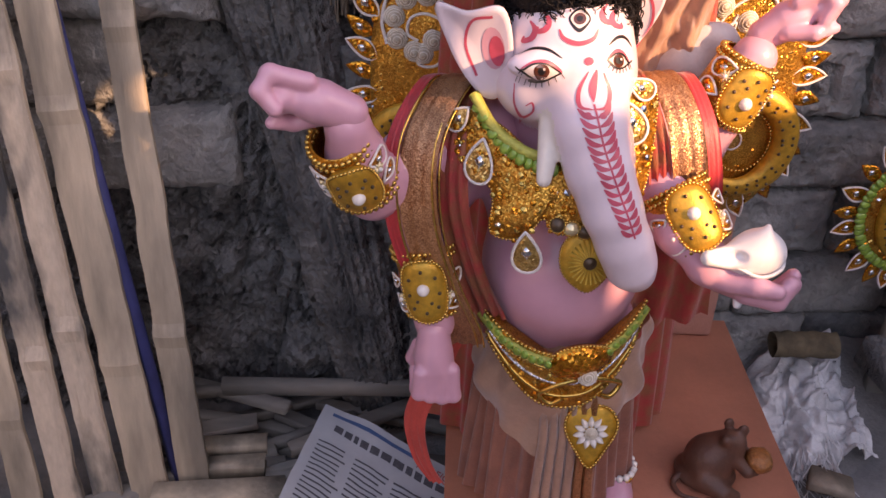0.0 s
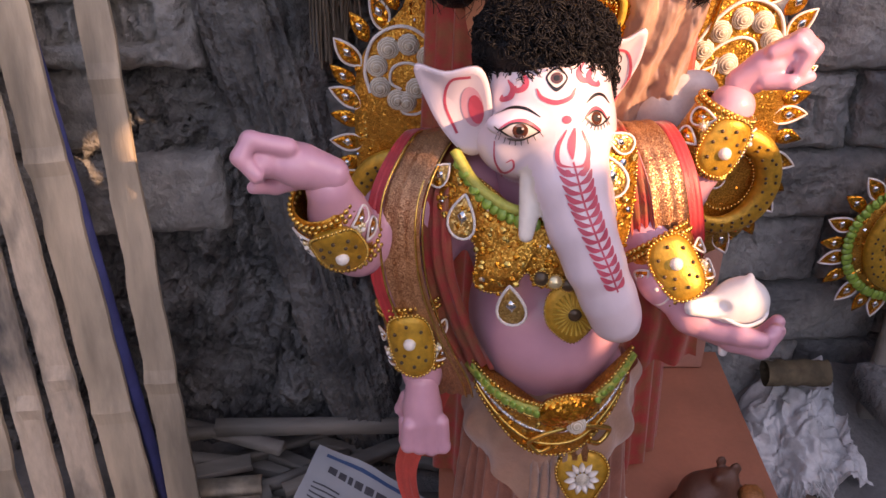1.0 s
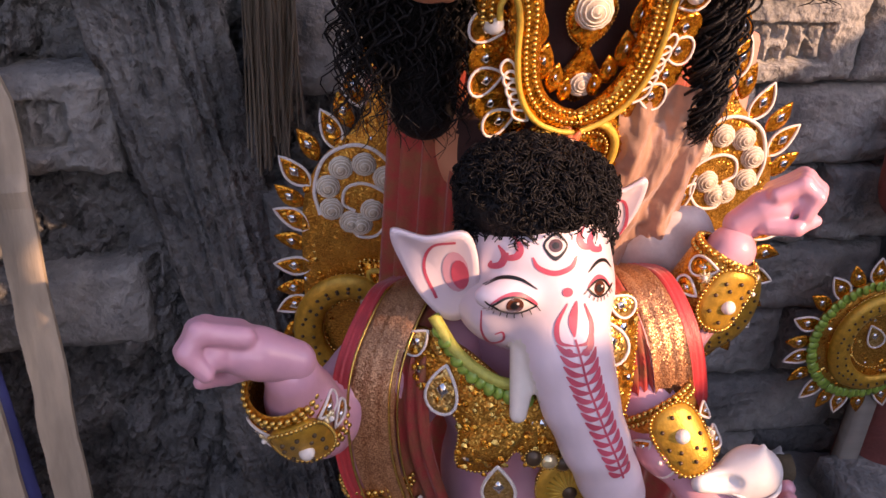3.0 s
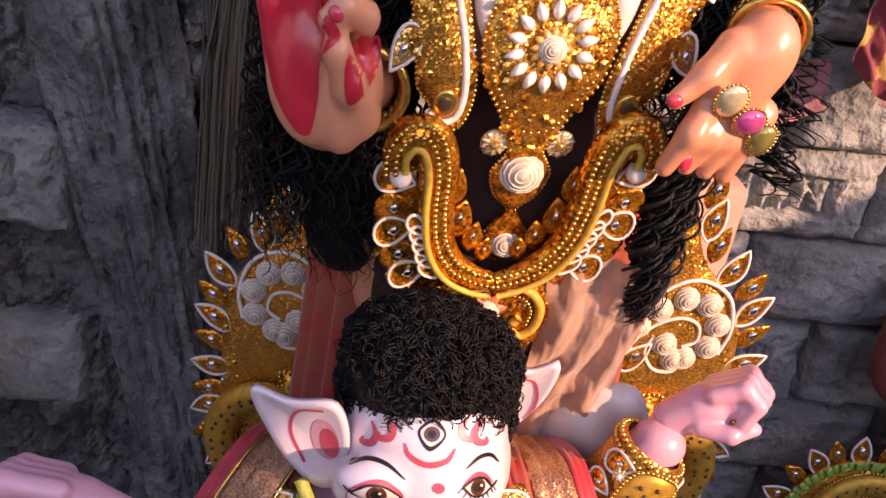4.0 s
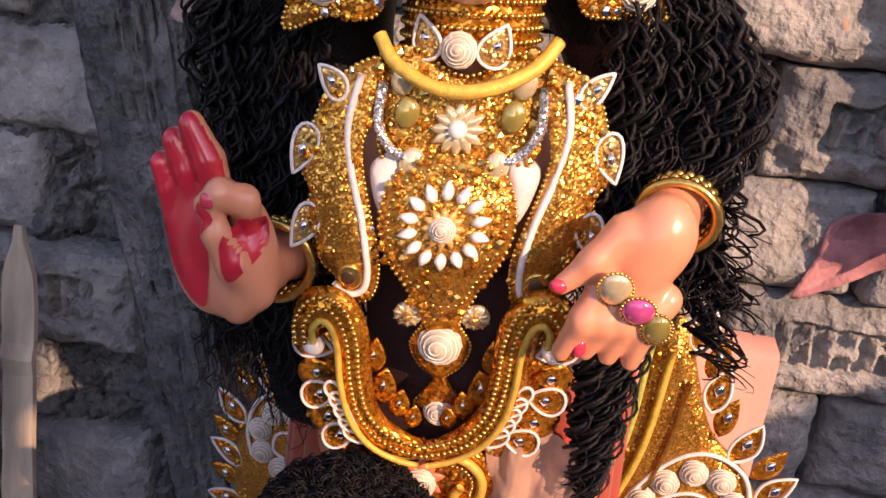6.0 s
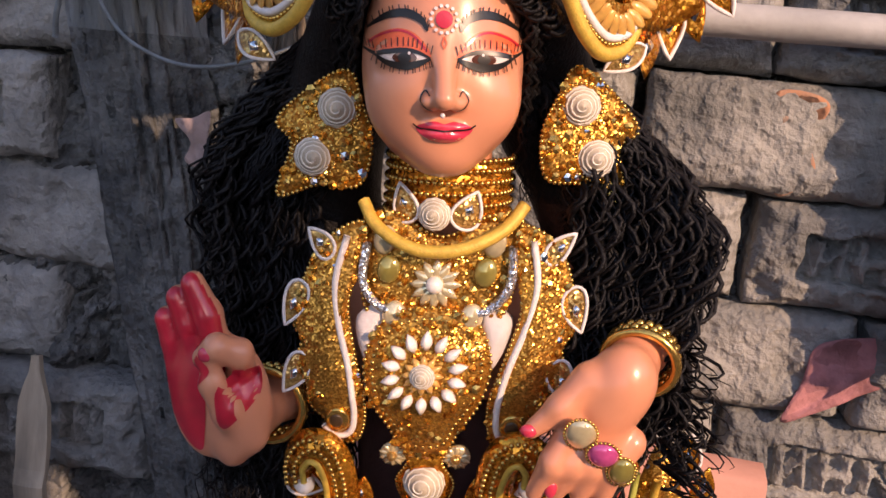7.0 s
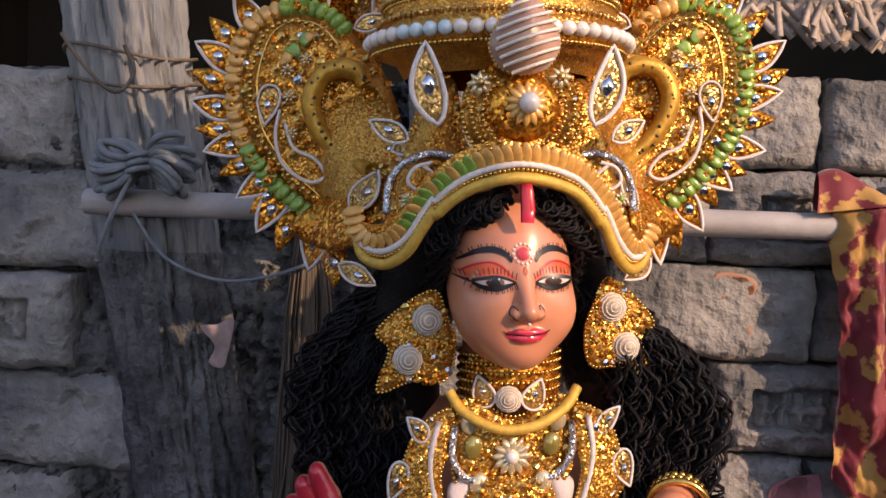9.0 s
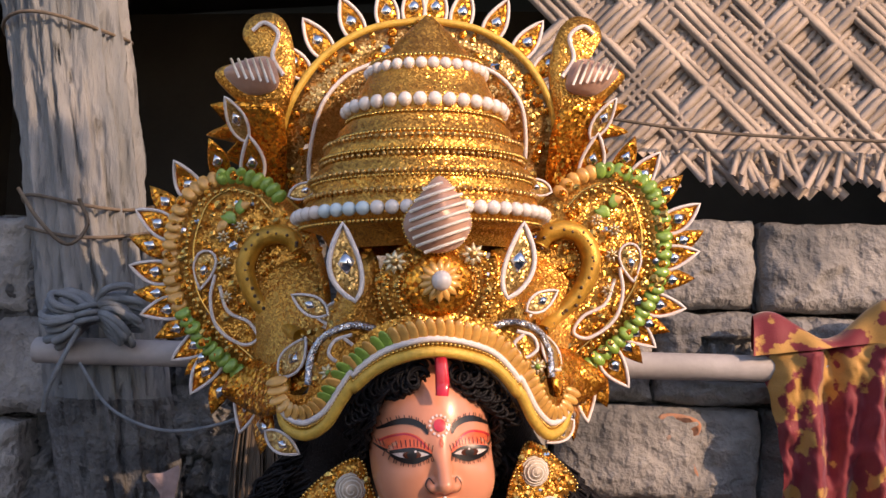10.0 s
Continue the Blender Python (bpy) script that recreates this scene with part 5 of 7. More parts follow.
link("band", (v, [(j * 40 + i, j * 40 + i + 1, (j + 1) * 40 + i + 1, (j + 1) * 40 + i) for j in range(3) for i in range(39)]), AMBER, choker)
for z in (1.177, 1.171, 1.164, 1.157, 1.150, 1.143):
    link("bead_row", beads(nk(.0395, z), .0019, .004), BEAD, choker)
nput = lambda a, b, d: (.1485 + (.040 + d) * math.sin(a / .04), .878 - (.040 + d) * .95 * math.cos(a / .04), b)
nko = Ornament(choker, nput)
nko.shell((.002, 1.146), .0095, .002)
for s in (-1, 1):
    nko.drop((.002 + .019 * s, 1.150), .024, -20 * s, .001, None, GOLD_PALE, WHITE, 1.2)
collar = spline([chest_put(-.053, 1.152, .004), chest_put(-.040, 1.139, .012), chest_put(-.018, 1.129, .020), chest_put(0, 1.126, .022), chest_put(.020, 1.129, .020), chest_put(.040, 1.139, .012), chest_put(.050, 1.152, .004)], 8)
link("collar", tube(collar, .0040, 8), THREAD, choker, "thick yellow piped collar")

# U-shaped waist ornament
def waist_put(u, z, d):
    z = .884 + (z - .884) * 1.10
    return (.153 + .79 * u, .868 - .22 * (z - .884) + .10 * u - d, z + .10 * u)


waist = empty("waist_ornament", "gold U-shaped waist ornament with curled ends and leaf edges", "belt")
wa = Ornament(waist, waist_put)
for s in (-1, 1):
    M = lambda pts: np.asarray(pts, float) * (s, 1)
    arm = spline(M([(.094, .966), (.094, .978), (.084, .988), (.070, .984), (.062, .966), (.060, .940), (.054, .916), (.040, .898), (.020, .888), (.002, .884)]), 6)
    rad = np.interp(np.linspace(0, 1, len(arm)), [0, .15, .4, .8, 1], [.007, .012, .0125, .011, .007])
    link("arm", tube(wa.lift(arm, .010), rad, 10, False, .7), AMBER, waist)
    for dz, m in ((-.006, THREAD), (.000, None), (.006, None)):
        nrm = np.gradient(arm, axis=0)
        nrm = np.stack([-nrm[:, 1], nrm[:, 0]], 1) / np.linalg.norm(nrm, axis=1)[:, None] * s
        q = arm + nrm * dz * -1.2
        if m:
            wa.line("yellow_piping", q, .0022, m, .019)
        else:
            wa.beads("bead_row", q, .0019, BEAD, .018, .0042)
    wing = spline(M([(.104, .962), (.098, .940), (.106, .930), (.098, .915), (.104, .905), (.092, .893), (.090, .882), (.064, .876), (.050, .872), (.046, .894), (.056, .915), (.062, .950), (.080, .968)]), 4, True)
    wa.plate("leaf_web", wing, AMBER, .004, .003, -.004)
    wa.sparkle(wing, 70, .002)
    for at, a, e in (((.088, .958), 75, 1), ((.086, .938), 92, 0), ((.084, .922), 100, 1), ((.078, .905), 108, 0), ((.068, .890), 105, 1)):
        wa.drop((at[0] * s + .006 * s, at[1]), .032, -s * a + 180, .002, None, AMBER, WHITE if e else None, 1.05)
    for k in range(5):
        wa.drop((.072 * s - .006 * s * k * .6, .930 - .008 * k), .020, -50 * s + 180, .014, None, AMBER, WHITE, .9, False)
    for at, L in (((.042, .915), .028), ((.050, .938), .026), ((.028, .905), .022), ((.016, .897), .018)):
        wa.drop((at[0] * s, at[1]), L, 12 * s, .002, leaf(), AMBER, None, 1.5, True, "leaf")
    wa.pearl((.090 * s, .962), .007, .012)
    lowp = spline(M([(0, .880), (.030, .880), (.060, .868), (.072, .850), (.060, .838), (.072, .815), (.050, .822), (.040, .800), (.020, .815), (0, .800)]), 4, True)
    wa.plate("apron", lowp, AMBER, .004, .003, -.004)
    wa.sparkle(lowp, 90, .002)
    wa.line("cord", spline(M([(.004, .878), (.030, .874), (.046, .860), (.046, .842), (.034, .834), (.024, .842), (.030, .850)]), 6), .0035, THREAD, .006)
    wa.beads("bead_row", spline(M([(.004, .870), (.028, .867), (.039, .856), (.038, .844)]), 6), .0016, BEAD, .006)
    wa.drop((.058 * s, .838), .036, -160 * s, .002, leaf(), AMBER, None, .9, True, "leaf")
wa.flower((-.004, .858), .021, 9, .008, mat("coral_petal", (.70, .20, .10), .4, 0, .2, 100, .1), GEM_PALE)
wa.shell((-.004, .858), .011, .012)

# bangles and rings
def bangle(name, c, axis, r, label):
    root = empty(name, label, "bangle", group="bangles")
    pt = facing(c, Vector(axis).orthogonal(), Vector(axis).cross(Vector(axis).orthogonal()))
    for k, (rr, h, m) in enumerate(((r, 0, BEAD), (r + .001, .006, BEAD), (r + .0015, .012, BEAD))):
        ringp = [pt(rr * math.cos(t), rr * math.sin(t), h) for t in np.linspace(0, 2 * math.pi, 30, endpoint=False)]
        link("band" if k == 2 else "bead_row", tube(ringp, .003, 6, True) if k == 2 else beads(ringp, .0032, .0055, True), m, root)
    return root


bangle("bangle", (.054, .838, 1.011), (.05, -1, 0), .0225, "gold beaded bangle on the raised wrist")
bangle("bangle", (.280, .862, 1.074), (-.1, -1, -.25), .020, "gold and white beaded bangle on the drooping wrist")
for c, m, nm, r in (((.2555, .781, 1.036), GEM_PALE, "champagne glass stone", (.0085, .0105)), ((.2690, .7815, 1.026), GEM_PINK, "pink glass stone", (.0085, .0085)), ((.2800, .786, 1.016), GEM_OLIVE, "olive gold stone", (.0075, .0100))):
    c = tuple(np.add(c, HELD))
    root = tagged(empty("ring", "", "ring"), "finger ring with a " + nm + " on the drooping hand", "ring", "rings")
    ro = Ornament(root, facing(c, (1, .1, 0), (-.15, -.35, 1)))
    ro.plate("stone", oval((0, 0), *r, 18), m, .003, .004, 0.0, 4)
    ro.beads("bead_rim", oval((0, 0), r[0] + .0006, r[1] + .0006, 24), .0011, BEAD, .002, .0024, True)
    ring3 = [tuple(Vector(c) + Vector((.0095 * math.cos(t), .010 + .0095 * math.sin(t), -.002))) for t in np.linspace(0, 2 * math.pi, 20, endpoint=False)]
    link("hoop", tube(ring3, .0012, 6, True), BEAD, root)

# ear ornaments
ER = [(-.002, 1.238), (.018, 1.228), (.040, 1.205), (.030, 1.192), (.038, 1.160), (.012, 1.170), (-.012, 1.172), (-.018, 1.198), (-.010, 1.222)]
for s, uc, wc in ((-1, -.054, -.014), (1, .081, -.001)):
    er = empty("ear_ornament", "large gold leaf-shaped ear ornament with two coiled shells", "earring", group="ear ornaments")
    eo = Ornament(er, lambda a, b, d, uc=uc, wc=wc: local(uc + a, b + wc, .016 + d - .25 * a * (1 if a < 0 else .5) * (-1 if uc < 0 else 1)), FRONT)
    out = spline(np.array(ER) * (s, 1), 5, True)
    eo.plate("leaf_plate", out, GOLD, .005, .003, 0.0)
    eo.sparkle(out, 110, .007)
    eo.rim(out, .0015, BEAD, .005, .0032)
    for at, r in (((.003 * s, 1.216), .0112), ((.016 * s, 1.186), .0112)):
        eo.beads("bead_rim", oval(at, r * 1.18, r * 1.18, 24), .0013, BEAD, .007, .0028, True)
        eo.shell(at, r, .006)

# satin drape below the waist, and the salmon cloth folds
def drape_put(u, w):
    x, z = .186 + .080 * u, .905 - .20 * w
    return (x + .008 * math.sin(5 * w + 2 * u), .872 + .005 * math.sin(16 * u + 7 * w) + .010 * lump(u * 1.4, w * 2, 1, 2) + .02 * w, z)


tagged(link("satin_drape", sheet(60, 50, drape_put), SATIN), "crumpled rose satin drape hanging from the waist", "cloth")


def skirt_put(u, w):
    a = -math.pi * (.02 + .96 * u)
    r = .115 + .03 * w + .006 * math.sin(26 * u * math.pi)
    return (.15 + r * 1.1 * math.cos(a), .985 + r * .75 * math.sin(a), .93 - .66 * w)


tagged(link("skirt", sheet(90, 30, skirt_put), BROCADE), "long red brocade skirt of the goddess statue", "skirt")
# ---- gold wings behind the elephant-headed statue ----
WING = [(.100, .500), (.185, .520), (.245, .555), (.264, .610), (.266, .680), (.266, .740), (.260, .790), (.240, .826), (.208, .858), (.188, .905), (.174, .945), (.155, .950), (.122, .800), (.090, .700)]
WTIPS = [(.183, .972), (.200, .945), (.212, .918), (.224, .892), (.244, .872), (.268, .852), (.284, .825), (.291, .795), (.295, .765), (.296, .735), (.297, .706), (.297, .675), (.296, .645), (.292, .612), (.280, .582), (.262, .552), (.235, .530), (.205, .512), (.170, .500)]


def hook_ring(orn, c, s, r, lift=.004):
    """A studded padded serpent curled into a ring."""
    t = np.linspace(-2.2, 2.6, 40)
    p = np.stack([c[0] + s * r * 1.0 * np.cos(t), c[1] + r * 1.15 * np.sin(t)], 1)
    rad = np.interp(np.linspace(0, 1, 40), [0, .3, .8, 1], [.008, .016, .015, .007])
    sn = link("serpent", tube(orn.lift(p, lift + .008), rad, 10, False, .6), SERPENT, orn.root, "padded gold serpent ring with dark studs")
    g = Geo()
    for q in even(p, .012):
        for k in (-.006, .006):
            g.add(ball(orn.put(q[0] + k, q[1] + RNG.uniform(-.004, .004), lift + .0178), (.0020, .0014, .0020), 6, 4))
    link("stud_pattern", g, STUD, sn)
    orn.beads("bead_row", c + (p - c) * 1.22, .0022, BEAD, lift + .004, .0048)
    orn.beads("bead_row", c + (p - c) * .66, .0020, BEAD, lift + .004, .0046)


for s in (-1, 1):
    wput = lambda u, v, d, s=s: (.147 + u if s > 0 else .188 + .96 * u, 1.010 + .10 * abs(u) - d, v - .020 + .02 * u if s > 0 else v - .046)
    wing = empty("gold_wing", "gold tinsel wing with coiled shells and a padded serpent", "ornament", group="gold wings")
    wo = Ornament(wing, wput)
    M = lambda pts: np.asarray(pts, float) * (s, 1)
    o = spline(M(WING), 4, True)
    wo.plate("panel", o, GOLD, .005, .003, -.004, 5)
    wo.sparkle(o, 300, .001, (.0016, .0040))
    leafy_edge(wo, M(WTIPS), np.array([.165 * s, .70]), .042, .95, -.002)
    for a, b, m, r in (((.119, .728), (.163, .930), THREAD, .0034), ((.132, .728), (.182, .905), BEAD, .0018), ((.108, .735), (.146, .935), THREAD_GREEN, .003)):
        wo.line("stem_piping", spline(M([a, ((a[0] + b[0]) / 2 + .012, (a[1] + b[1]) / 2), b]), 8), r, m, .006)
    arc = spline(M([(.140, .745), (.160, .785), (.182, .810), (.207, .822), (.228, .812), (.238, .790), (.232, .768), (.214, .758)]), 8)
    for q in even(arc, .0235):
        wo.shell(q, .0115, .003)
    for q in ((.192, .772), (.204, .756)):
        wo.shell((q[0] * s, q[1]), .0115, .003)
    wo.line("white_piping", spline(M([(.132, .742), (.158, .800), (.185, .832), (.212, .840), (.240, .825), (.251, .792), (.246, .765)]), 8), .0020, WHITE, .004)
    wo.line("white_piping", spline(M([(.150, .748), (.172, .785), (.198, .800), (.218, .795), (.222, .778), (.210, .770)]), 8), .0018, WHITE, .004)
    wo.line("white_piping", spline(M([(.180, .780), (.176, .762), (.188, .744), (.206, .742), (.214, .752)]), 8), .0018, WHITE, .004)
    wo.drop((.168 * s, .757), .038, -40 * s, .003, None, AMBER, WHITE, .9)
    # paisley and serpent ring
    pz = spline(M([(.205, .715), (.170, .712), (.140, .690), (.128, .650), (.138, .622), (.165, .618), (.178, .645), (.192, .680)]), 5, True)
    wo.plate("paisley", pz, AMBER, .006, .006, .002)
    wo.beads("bead_rim", pz, .0024, BEAD, .008, .005, True)
    cpz = pz.mean(0)
    wo.line("cord", cpz + (pz - cpz) * .78, .0030, THREAD, .010, True)
    wo.beads("bead_rim", cpz + (pz - cpz) * .55, .0020, BEAD, .011, .0046, True)
    hook_ring(wo, np.array([.215 * s, .632]), s, .048)
    wo.drop((.200 * s, .640), .034, 20 * s, .006, None, GOLD_PALE, WHITE, 1.0)
    wo.pearl((.200 * s, .668), .006, .010)

# a like ornament of another statue, leaning at the wall
other = empty("gold_disc_ornament", "round gold tinsel ornament with leaf edge leaning by the wall", "ornament")
oo = Ornament(other, lambda u, v, d: (.690 + u, 1.185 - d, .445 + v))
oo.plate("panel", oval((0, 0), .088, .095, 40), GOLD, .005, .003)
oo.sparkle(oval((0, 0), .085, .092, 30), 140, .007, (.0016, .004))
t = np.linspace(0, 2 * math.pi, 22, endpoint=False)
leafy_edge(oo, np.stack([.122 * np.cos(t), .130 * np.sin(t)], 1), np.array([0, 0]), .044, 1.0, 0)
hook_ring(oo, np.array([.01, 0]), -1, .058)
oo.petals(oval((0, 0), .084, .090, 60), .008, PETAL_GREEN, .006, .009)
oo.drop((0, .01), .04, 30, .008, None, GOLD_PALE, WHITE, 1.0)
link("prop", box((.725, 1.20, .19), (.03, .02, .40)), PLANK, other)
bundle = Geo()
add_body(bundle, [ell((.66, 1.20, .74), (.10, .06, .085), 0, .03), ell((.62, 1.19, .68), (.06, .05, .05), 0, .03), ell((.72, 1.19, .70), (.07, .05, .08), 0, .03), cap((.70, 1.22, .70), (.70, 1.22, .05), .05, .06, 0, .03)], .006, None, (.095, .01, -.02))
tagged(link("covered_figure", bundle, mat("dull_maroon_cloth", (.22, .06, .05), .7, 0, .3, 20, .5, 200, depth=.004)), "dull maroon covered form standing beyond the gold disc", "cloth")
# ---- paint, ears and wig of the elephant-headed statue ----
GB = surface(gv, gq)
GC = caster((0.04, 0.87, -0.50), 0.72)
ear_r = spline([(.012, .843), (.036, .838), (.064, .842), (.074, .805), (.068, .768), (.054, .762), (.036, .782), (.022, .810)], 6, True)
ear_l = spline([(.200, .858), (.184, .850), (.166, .846), (.160, .810), (.166, .782), (.176, .786), (.190, .808), (.199, .832)], 6, True)
for o, y0, slope, inner in ((ear_r, .752, -.10, (.058, .806)), (ear_l, .808, .12, (.170, .812))):
    put = lambda a, b, d: (a, y0 + slope * (a - .06 if o is ear_r else a - .19) - d - .25 * (b - .80), b)
    pv, pf = plate(o, put, .006, -.006, 6)
    ganesh.add((pv, pf), PALE)
    eb = surface(pv, [q for q in pf])
    c2 = caster((0, 1, -.2), y0)
    s = 1 if o is ear_r else -1
    dab(ganesh, eb, oval(inner, .009, .018, 16, 10 * s), c2, SKIN, .0006)
    dab(ganesh, eb, oval((inner[0] + .003 * s, inner[1] - .002), .006, .013, 14, 10 * s), c2, ROSY, .0010)
    brush(ganesh, eb, spline([(inner[0] - .002 * s, inner[1] + .026), (inner[0] - .018 * s, inner[1] + .022), (inner[0] - .022 * s, inner[1] + .002), (inner[0] - .012 * s, inner[1] - .024)], 6), .0022, c2, ROSY, .0006)
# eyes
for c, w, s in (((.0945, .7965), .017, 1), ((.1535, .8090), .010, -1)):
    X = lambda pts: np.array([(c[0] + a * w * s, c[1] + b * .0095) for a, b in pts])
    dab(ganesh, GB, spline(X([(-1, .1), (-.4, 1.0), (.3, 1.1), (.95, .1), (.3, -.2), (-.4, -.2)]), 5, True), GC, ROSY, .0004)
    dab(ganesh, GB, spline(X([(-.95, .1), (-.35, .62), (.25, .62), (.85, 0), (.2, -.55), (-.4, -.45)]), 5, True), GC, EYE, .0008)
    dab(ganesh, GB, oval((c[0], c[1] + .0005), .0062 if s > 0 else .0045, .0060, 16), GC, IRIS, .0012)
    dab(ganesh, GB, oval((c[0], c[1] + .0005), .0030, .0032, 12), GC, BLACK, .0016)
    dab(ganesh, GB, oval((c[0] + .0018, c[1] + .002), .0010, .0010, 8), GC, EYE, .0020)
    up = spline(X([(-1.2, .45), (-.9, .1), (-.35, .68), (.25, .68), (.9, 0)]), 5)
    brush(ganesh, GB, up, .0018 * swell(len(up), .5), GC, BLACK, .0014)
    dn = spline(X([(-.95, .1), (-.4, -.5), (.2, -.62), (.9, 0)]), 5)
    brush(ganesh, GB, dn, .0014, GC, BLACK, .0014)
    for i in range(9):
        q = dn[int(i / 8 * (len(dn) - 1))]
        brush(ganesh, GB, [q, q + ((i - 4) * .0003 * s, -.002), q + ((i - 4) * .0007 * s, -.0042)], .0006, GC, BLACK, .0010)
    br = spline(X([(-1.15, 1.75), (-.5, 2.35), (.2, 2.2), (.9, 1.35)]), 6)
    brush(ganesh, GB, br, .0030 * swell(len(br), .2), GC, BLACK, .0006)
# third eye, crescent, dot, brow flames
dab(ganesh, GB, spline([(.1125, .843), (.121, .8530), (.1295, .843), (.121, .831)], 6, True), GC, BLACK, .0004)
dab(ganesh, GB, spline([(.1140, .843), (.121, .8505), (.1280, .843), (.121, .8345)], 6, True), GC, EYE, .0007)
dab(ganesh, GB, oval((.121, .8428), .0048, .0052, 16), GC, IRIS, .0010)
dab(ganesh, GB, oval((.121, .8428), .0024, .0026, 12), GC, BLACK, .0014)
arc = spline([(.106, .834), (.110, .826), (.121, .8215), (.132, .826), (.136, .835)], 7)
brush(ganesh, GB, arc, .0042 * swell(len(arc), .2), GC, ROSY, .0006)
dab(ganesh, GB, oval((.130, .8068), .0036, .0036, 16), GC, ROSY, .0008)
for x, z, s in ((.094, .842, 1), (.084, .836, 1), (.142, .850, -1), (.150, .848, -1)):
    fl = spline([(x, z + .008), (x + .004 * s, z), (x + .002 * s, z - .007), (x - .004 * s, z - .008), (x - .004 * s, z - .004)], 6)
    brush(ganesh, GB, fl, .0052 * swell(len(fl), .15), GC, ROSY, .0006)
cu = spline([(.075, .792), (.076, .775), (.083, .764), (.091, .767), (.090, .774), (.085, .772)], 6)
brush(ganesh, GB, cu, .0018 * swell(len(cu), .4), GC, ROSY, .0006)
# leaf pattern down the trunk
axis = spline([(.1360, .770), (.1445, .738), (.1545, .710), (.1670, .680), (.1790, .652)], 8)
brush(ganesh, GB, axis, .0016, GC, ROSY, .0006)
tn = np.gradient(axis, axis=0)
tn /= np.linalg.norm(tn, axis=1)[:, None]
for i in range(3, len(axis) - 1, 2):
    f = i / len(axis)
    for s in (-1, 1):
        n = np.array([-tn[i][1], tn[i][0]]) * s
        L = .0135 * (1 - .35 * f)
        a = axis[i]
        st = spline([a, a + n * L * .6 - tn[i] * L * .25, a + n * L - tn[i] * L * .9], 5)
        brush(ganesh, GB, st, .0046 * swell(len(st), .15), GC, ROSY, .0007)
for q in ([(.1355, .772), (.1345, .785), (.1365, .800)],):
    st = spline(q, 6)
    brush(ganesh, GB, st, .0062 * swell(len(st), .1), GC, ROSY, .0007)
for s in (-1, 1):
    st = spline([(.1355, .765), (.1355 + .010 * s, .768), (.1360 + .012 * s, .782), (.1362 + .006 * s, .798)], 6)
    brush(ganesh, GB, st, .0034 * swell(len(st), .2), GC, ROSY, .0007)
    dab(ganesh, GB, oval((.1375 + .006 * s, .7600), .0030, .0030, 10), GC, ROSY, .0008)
wig = Geo()
add_body(wig, [ell((.114, .786, .848), (.056, .054, .034), 0, .01), ell((.074, .785, .822), (.014, .022, .040), 0, .01), ell((.164, .795, .835), (.011, .022, .034), 0, .01)], .003)
for i in range(2400):
    a, b = RNG.uniform(0, 2 * math.pi), RNG.uniform(.0, 1.0)
    if i % 8 == 0:
        c = np.array((.072 + RNG.uniform(-.012, .010), .768 + RNG.uniform(-.012, .015), RNG.uniform(.785, .85)))
    elif i % 8 == 1:
        c = np.array((.166 + RNG.uniform(-.006, .008), .782 + RNG.uniform(-.012, .012), RNG.uniform(.805, .86)))
    elif i % 8 == 2:
        q = RNG.uniform(-1, 1)
        c = np.array((.118 + .050 * q, .730 + .030 * q * q + RNG.uniform(0, .012), .846 - .010 * abs(q) + RNG.uniform(-.009, .012)))
    else:
        r = math.sqrt(b)
        c = np.array((.116 + .058 * r * math.cos(a), .784 + .054 * r * math.sin(a), .850 + .034 * math.sqrt(max(0, 1 - b)) + RNG.uniform(-.003, .004)))
    R = RNG.uniform(.0024, .0052)
    t = np.linspace(0, RNG.uniform(1.2, 2.4) * 2 * math.pi, 18)
    m = turn_matrix(RNG.uniform(0, 180), RNG.uniform(0, 180), RNG.uniform(0, 180))
    p = np.stack([R * np.cos(t), R * np.sin(t), R * .5 * t / 6], 1) @ m.T + c
    wig.add(tube(p, RNG.uniform(.0003, .0007), 4))
tagged(link("curly_wig", wig, HAIR), "short curly black wig on the elephant head", "hair", kind="stuff")


# ---- its jewellery ----
def bib_put(u, z, d):
    return (.128 + u, .718 + 2.8 * u * u + .30 * max(0, z - .665) - .25 * min(0, z - .665) * .2 - d, z)


bib = empty("bib_necklace", "broad gold glitter bib with white-edged drops under the trunk", "necklace")
bo = Ornament(bib, bib_put, (0, -.95, .3))
BIB = [(-.094, .750), (-.060, .742), (-.028, .722), (.020, .730), (.046, .775), (.062, .780), (.068, .755), (.064, .700), (.052, .686), (.030, .690), (.012, .662), (-.010, .660), (-.022, .672), (-.036, .654), (-.054, .648), (-.066, .656), (-.066, .690), (-.096, .714)]
bib_o = spline(BIB, 5, True)
bo.plate("bib", bib_o, GOLD, .005, .005, .002, 5)
bo.sparkle(bib_o, 260, .011)
bo.rim(bib_o, .0015, BEAD, .007, .0032)
bo.line("green_collar", spline([(-.084, .766), (-.066, .742), (-.040, .727), (-.018, .724)], 8), .0048, THREAD_GREEN, .012)
bo.petals(spline([(-.080, .756), (-.062, .733), (-.038, .719), (-.016, .716)], 6), .0055, PETAL_GREEN, .013, .0075)
for at, L, a in (((-.077, .713), .038, -8), ((-.096, .744), .026, -40), ((-.034, .640), .042, 6), ((.046, .752), .038, 25), ((.052, .778), .026, 60)):
    bo.drop(at, L, a, .010, None, GOLD_PALE, WHITE, 1.0)
for k in range(4):
    bo.plate("disc", oval((-.010 + .012 * k, .670 - .003 * k), .006, .006, 14), GEM_PALE if k % 2 else STUD, .003, .002, .010)
    bo.beads("bead_rim", oval((-.010 + .012 * k, .670 - .003 * k), .0068, .0068, 16), .0012, BEAD, .012, .0026, True)
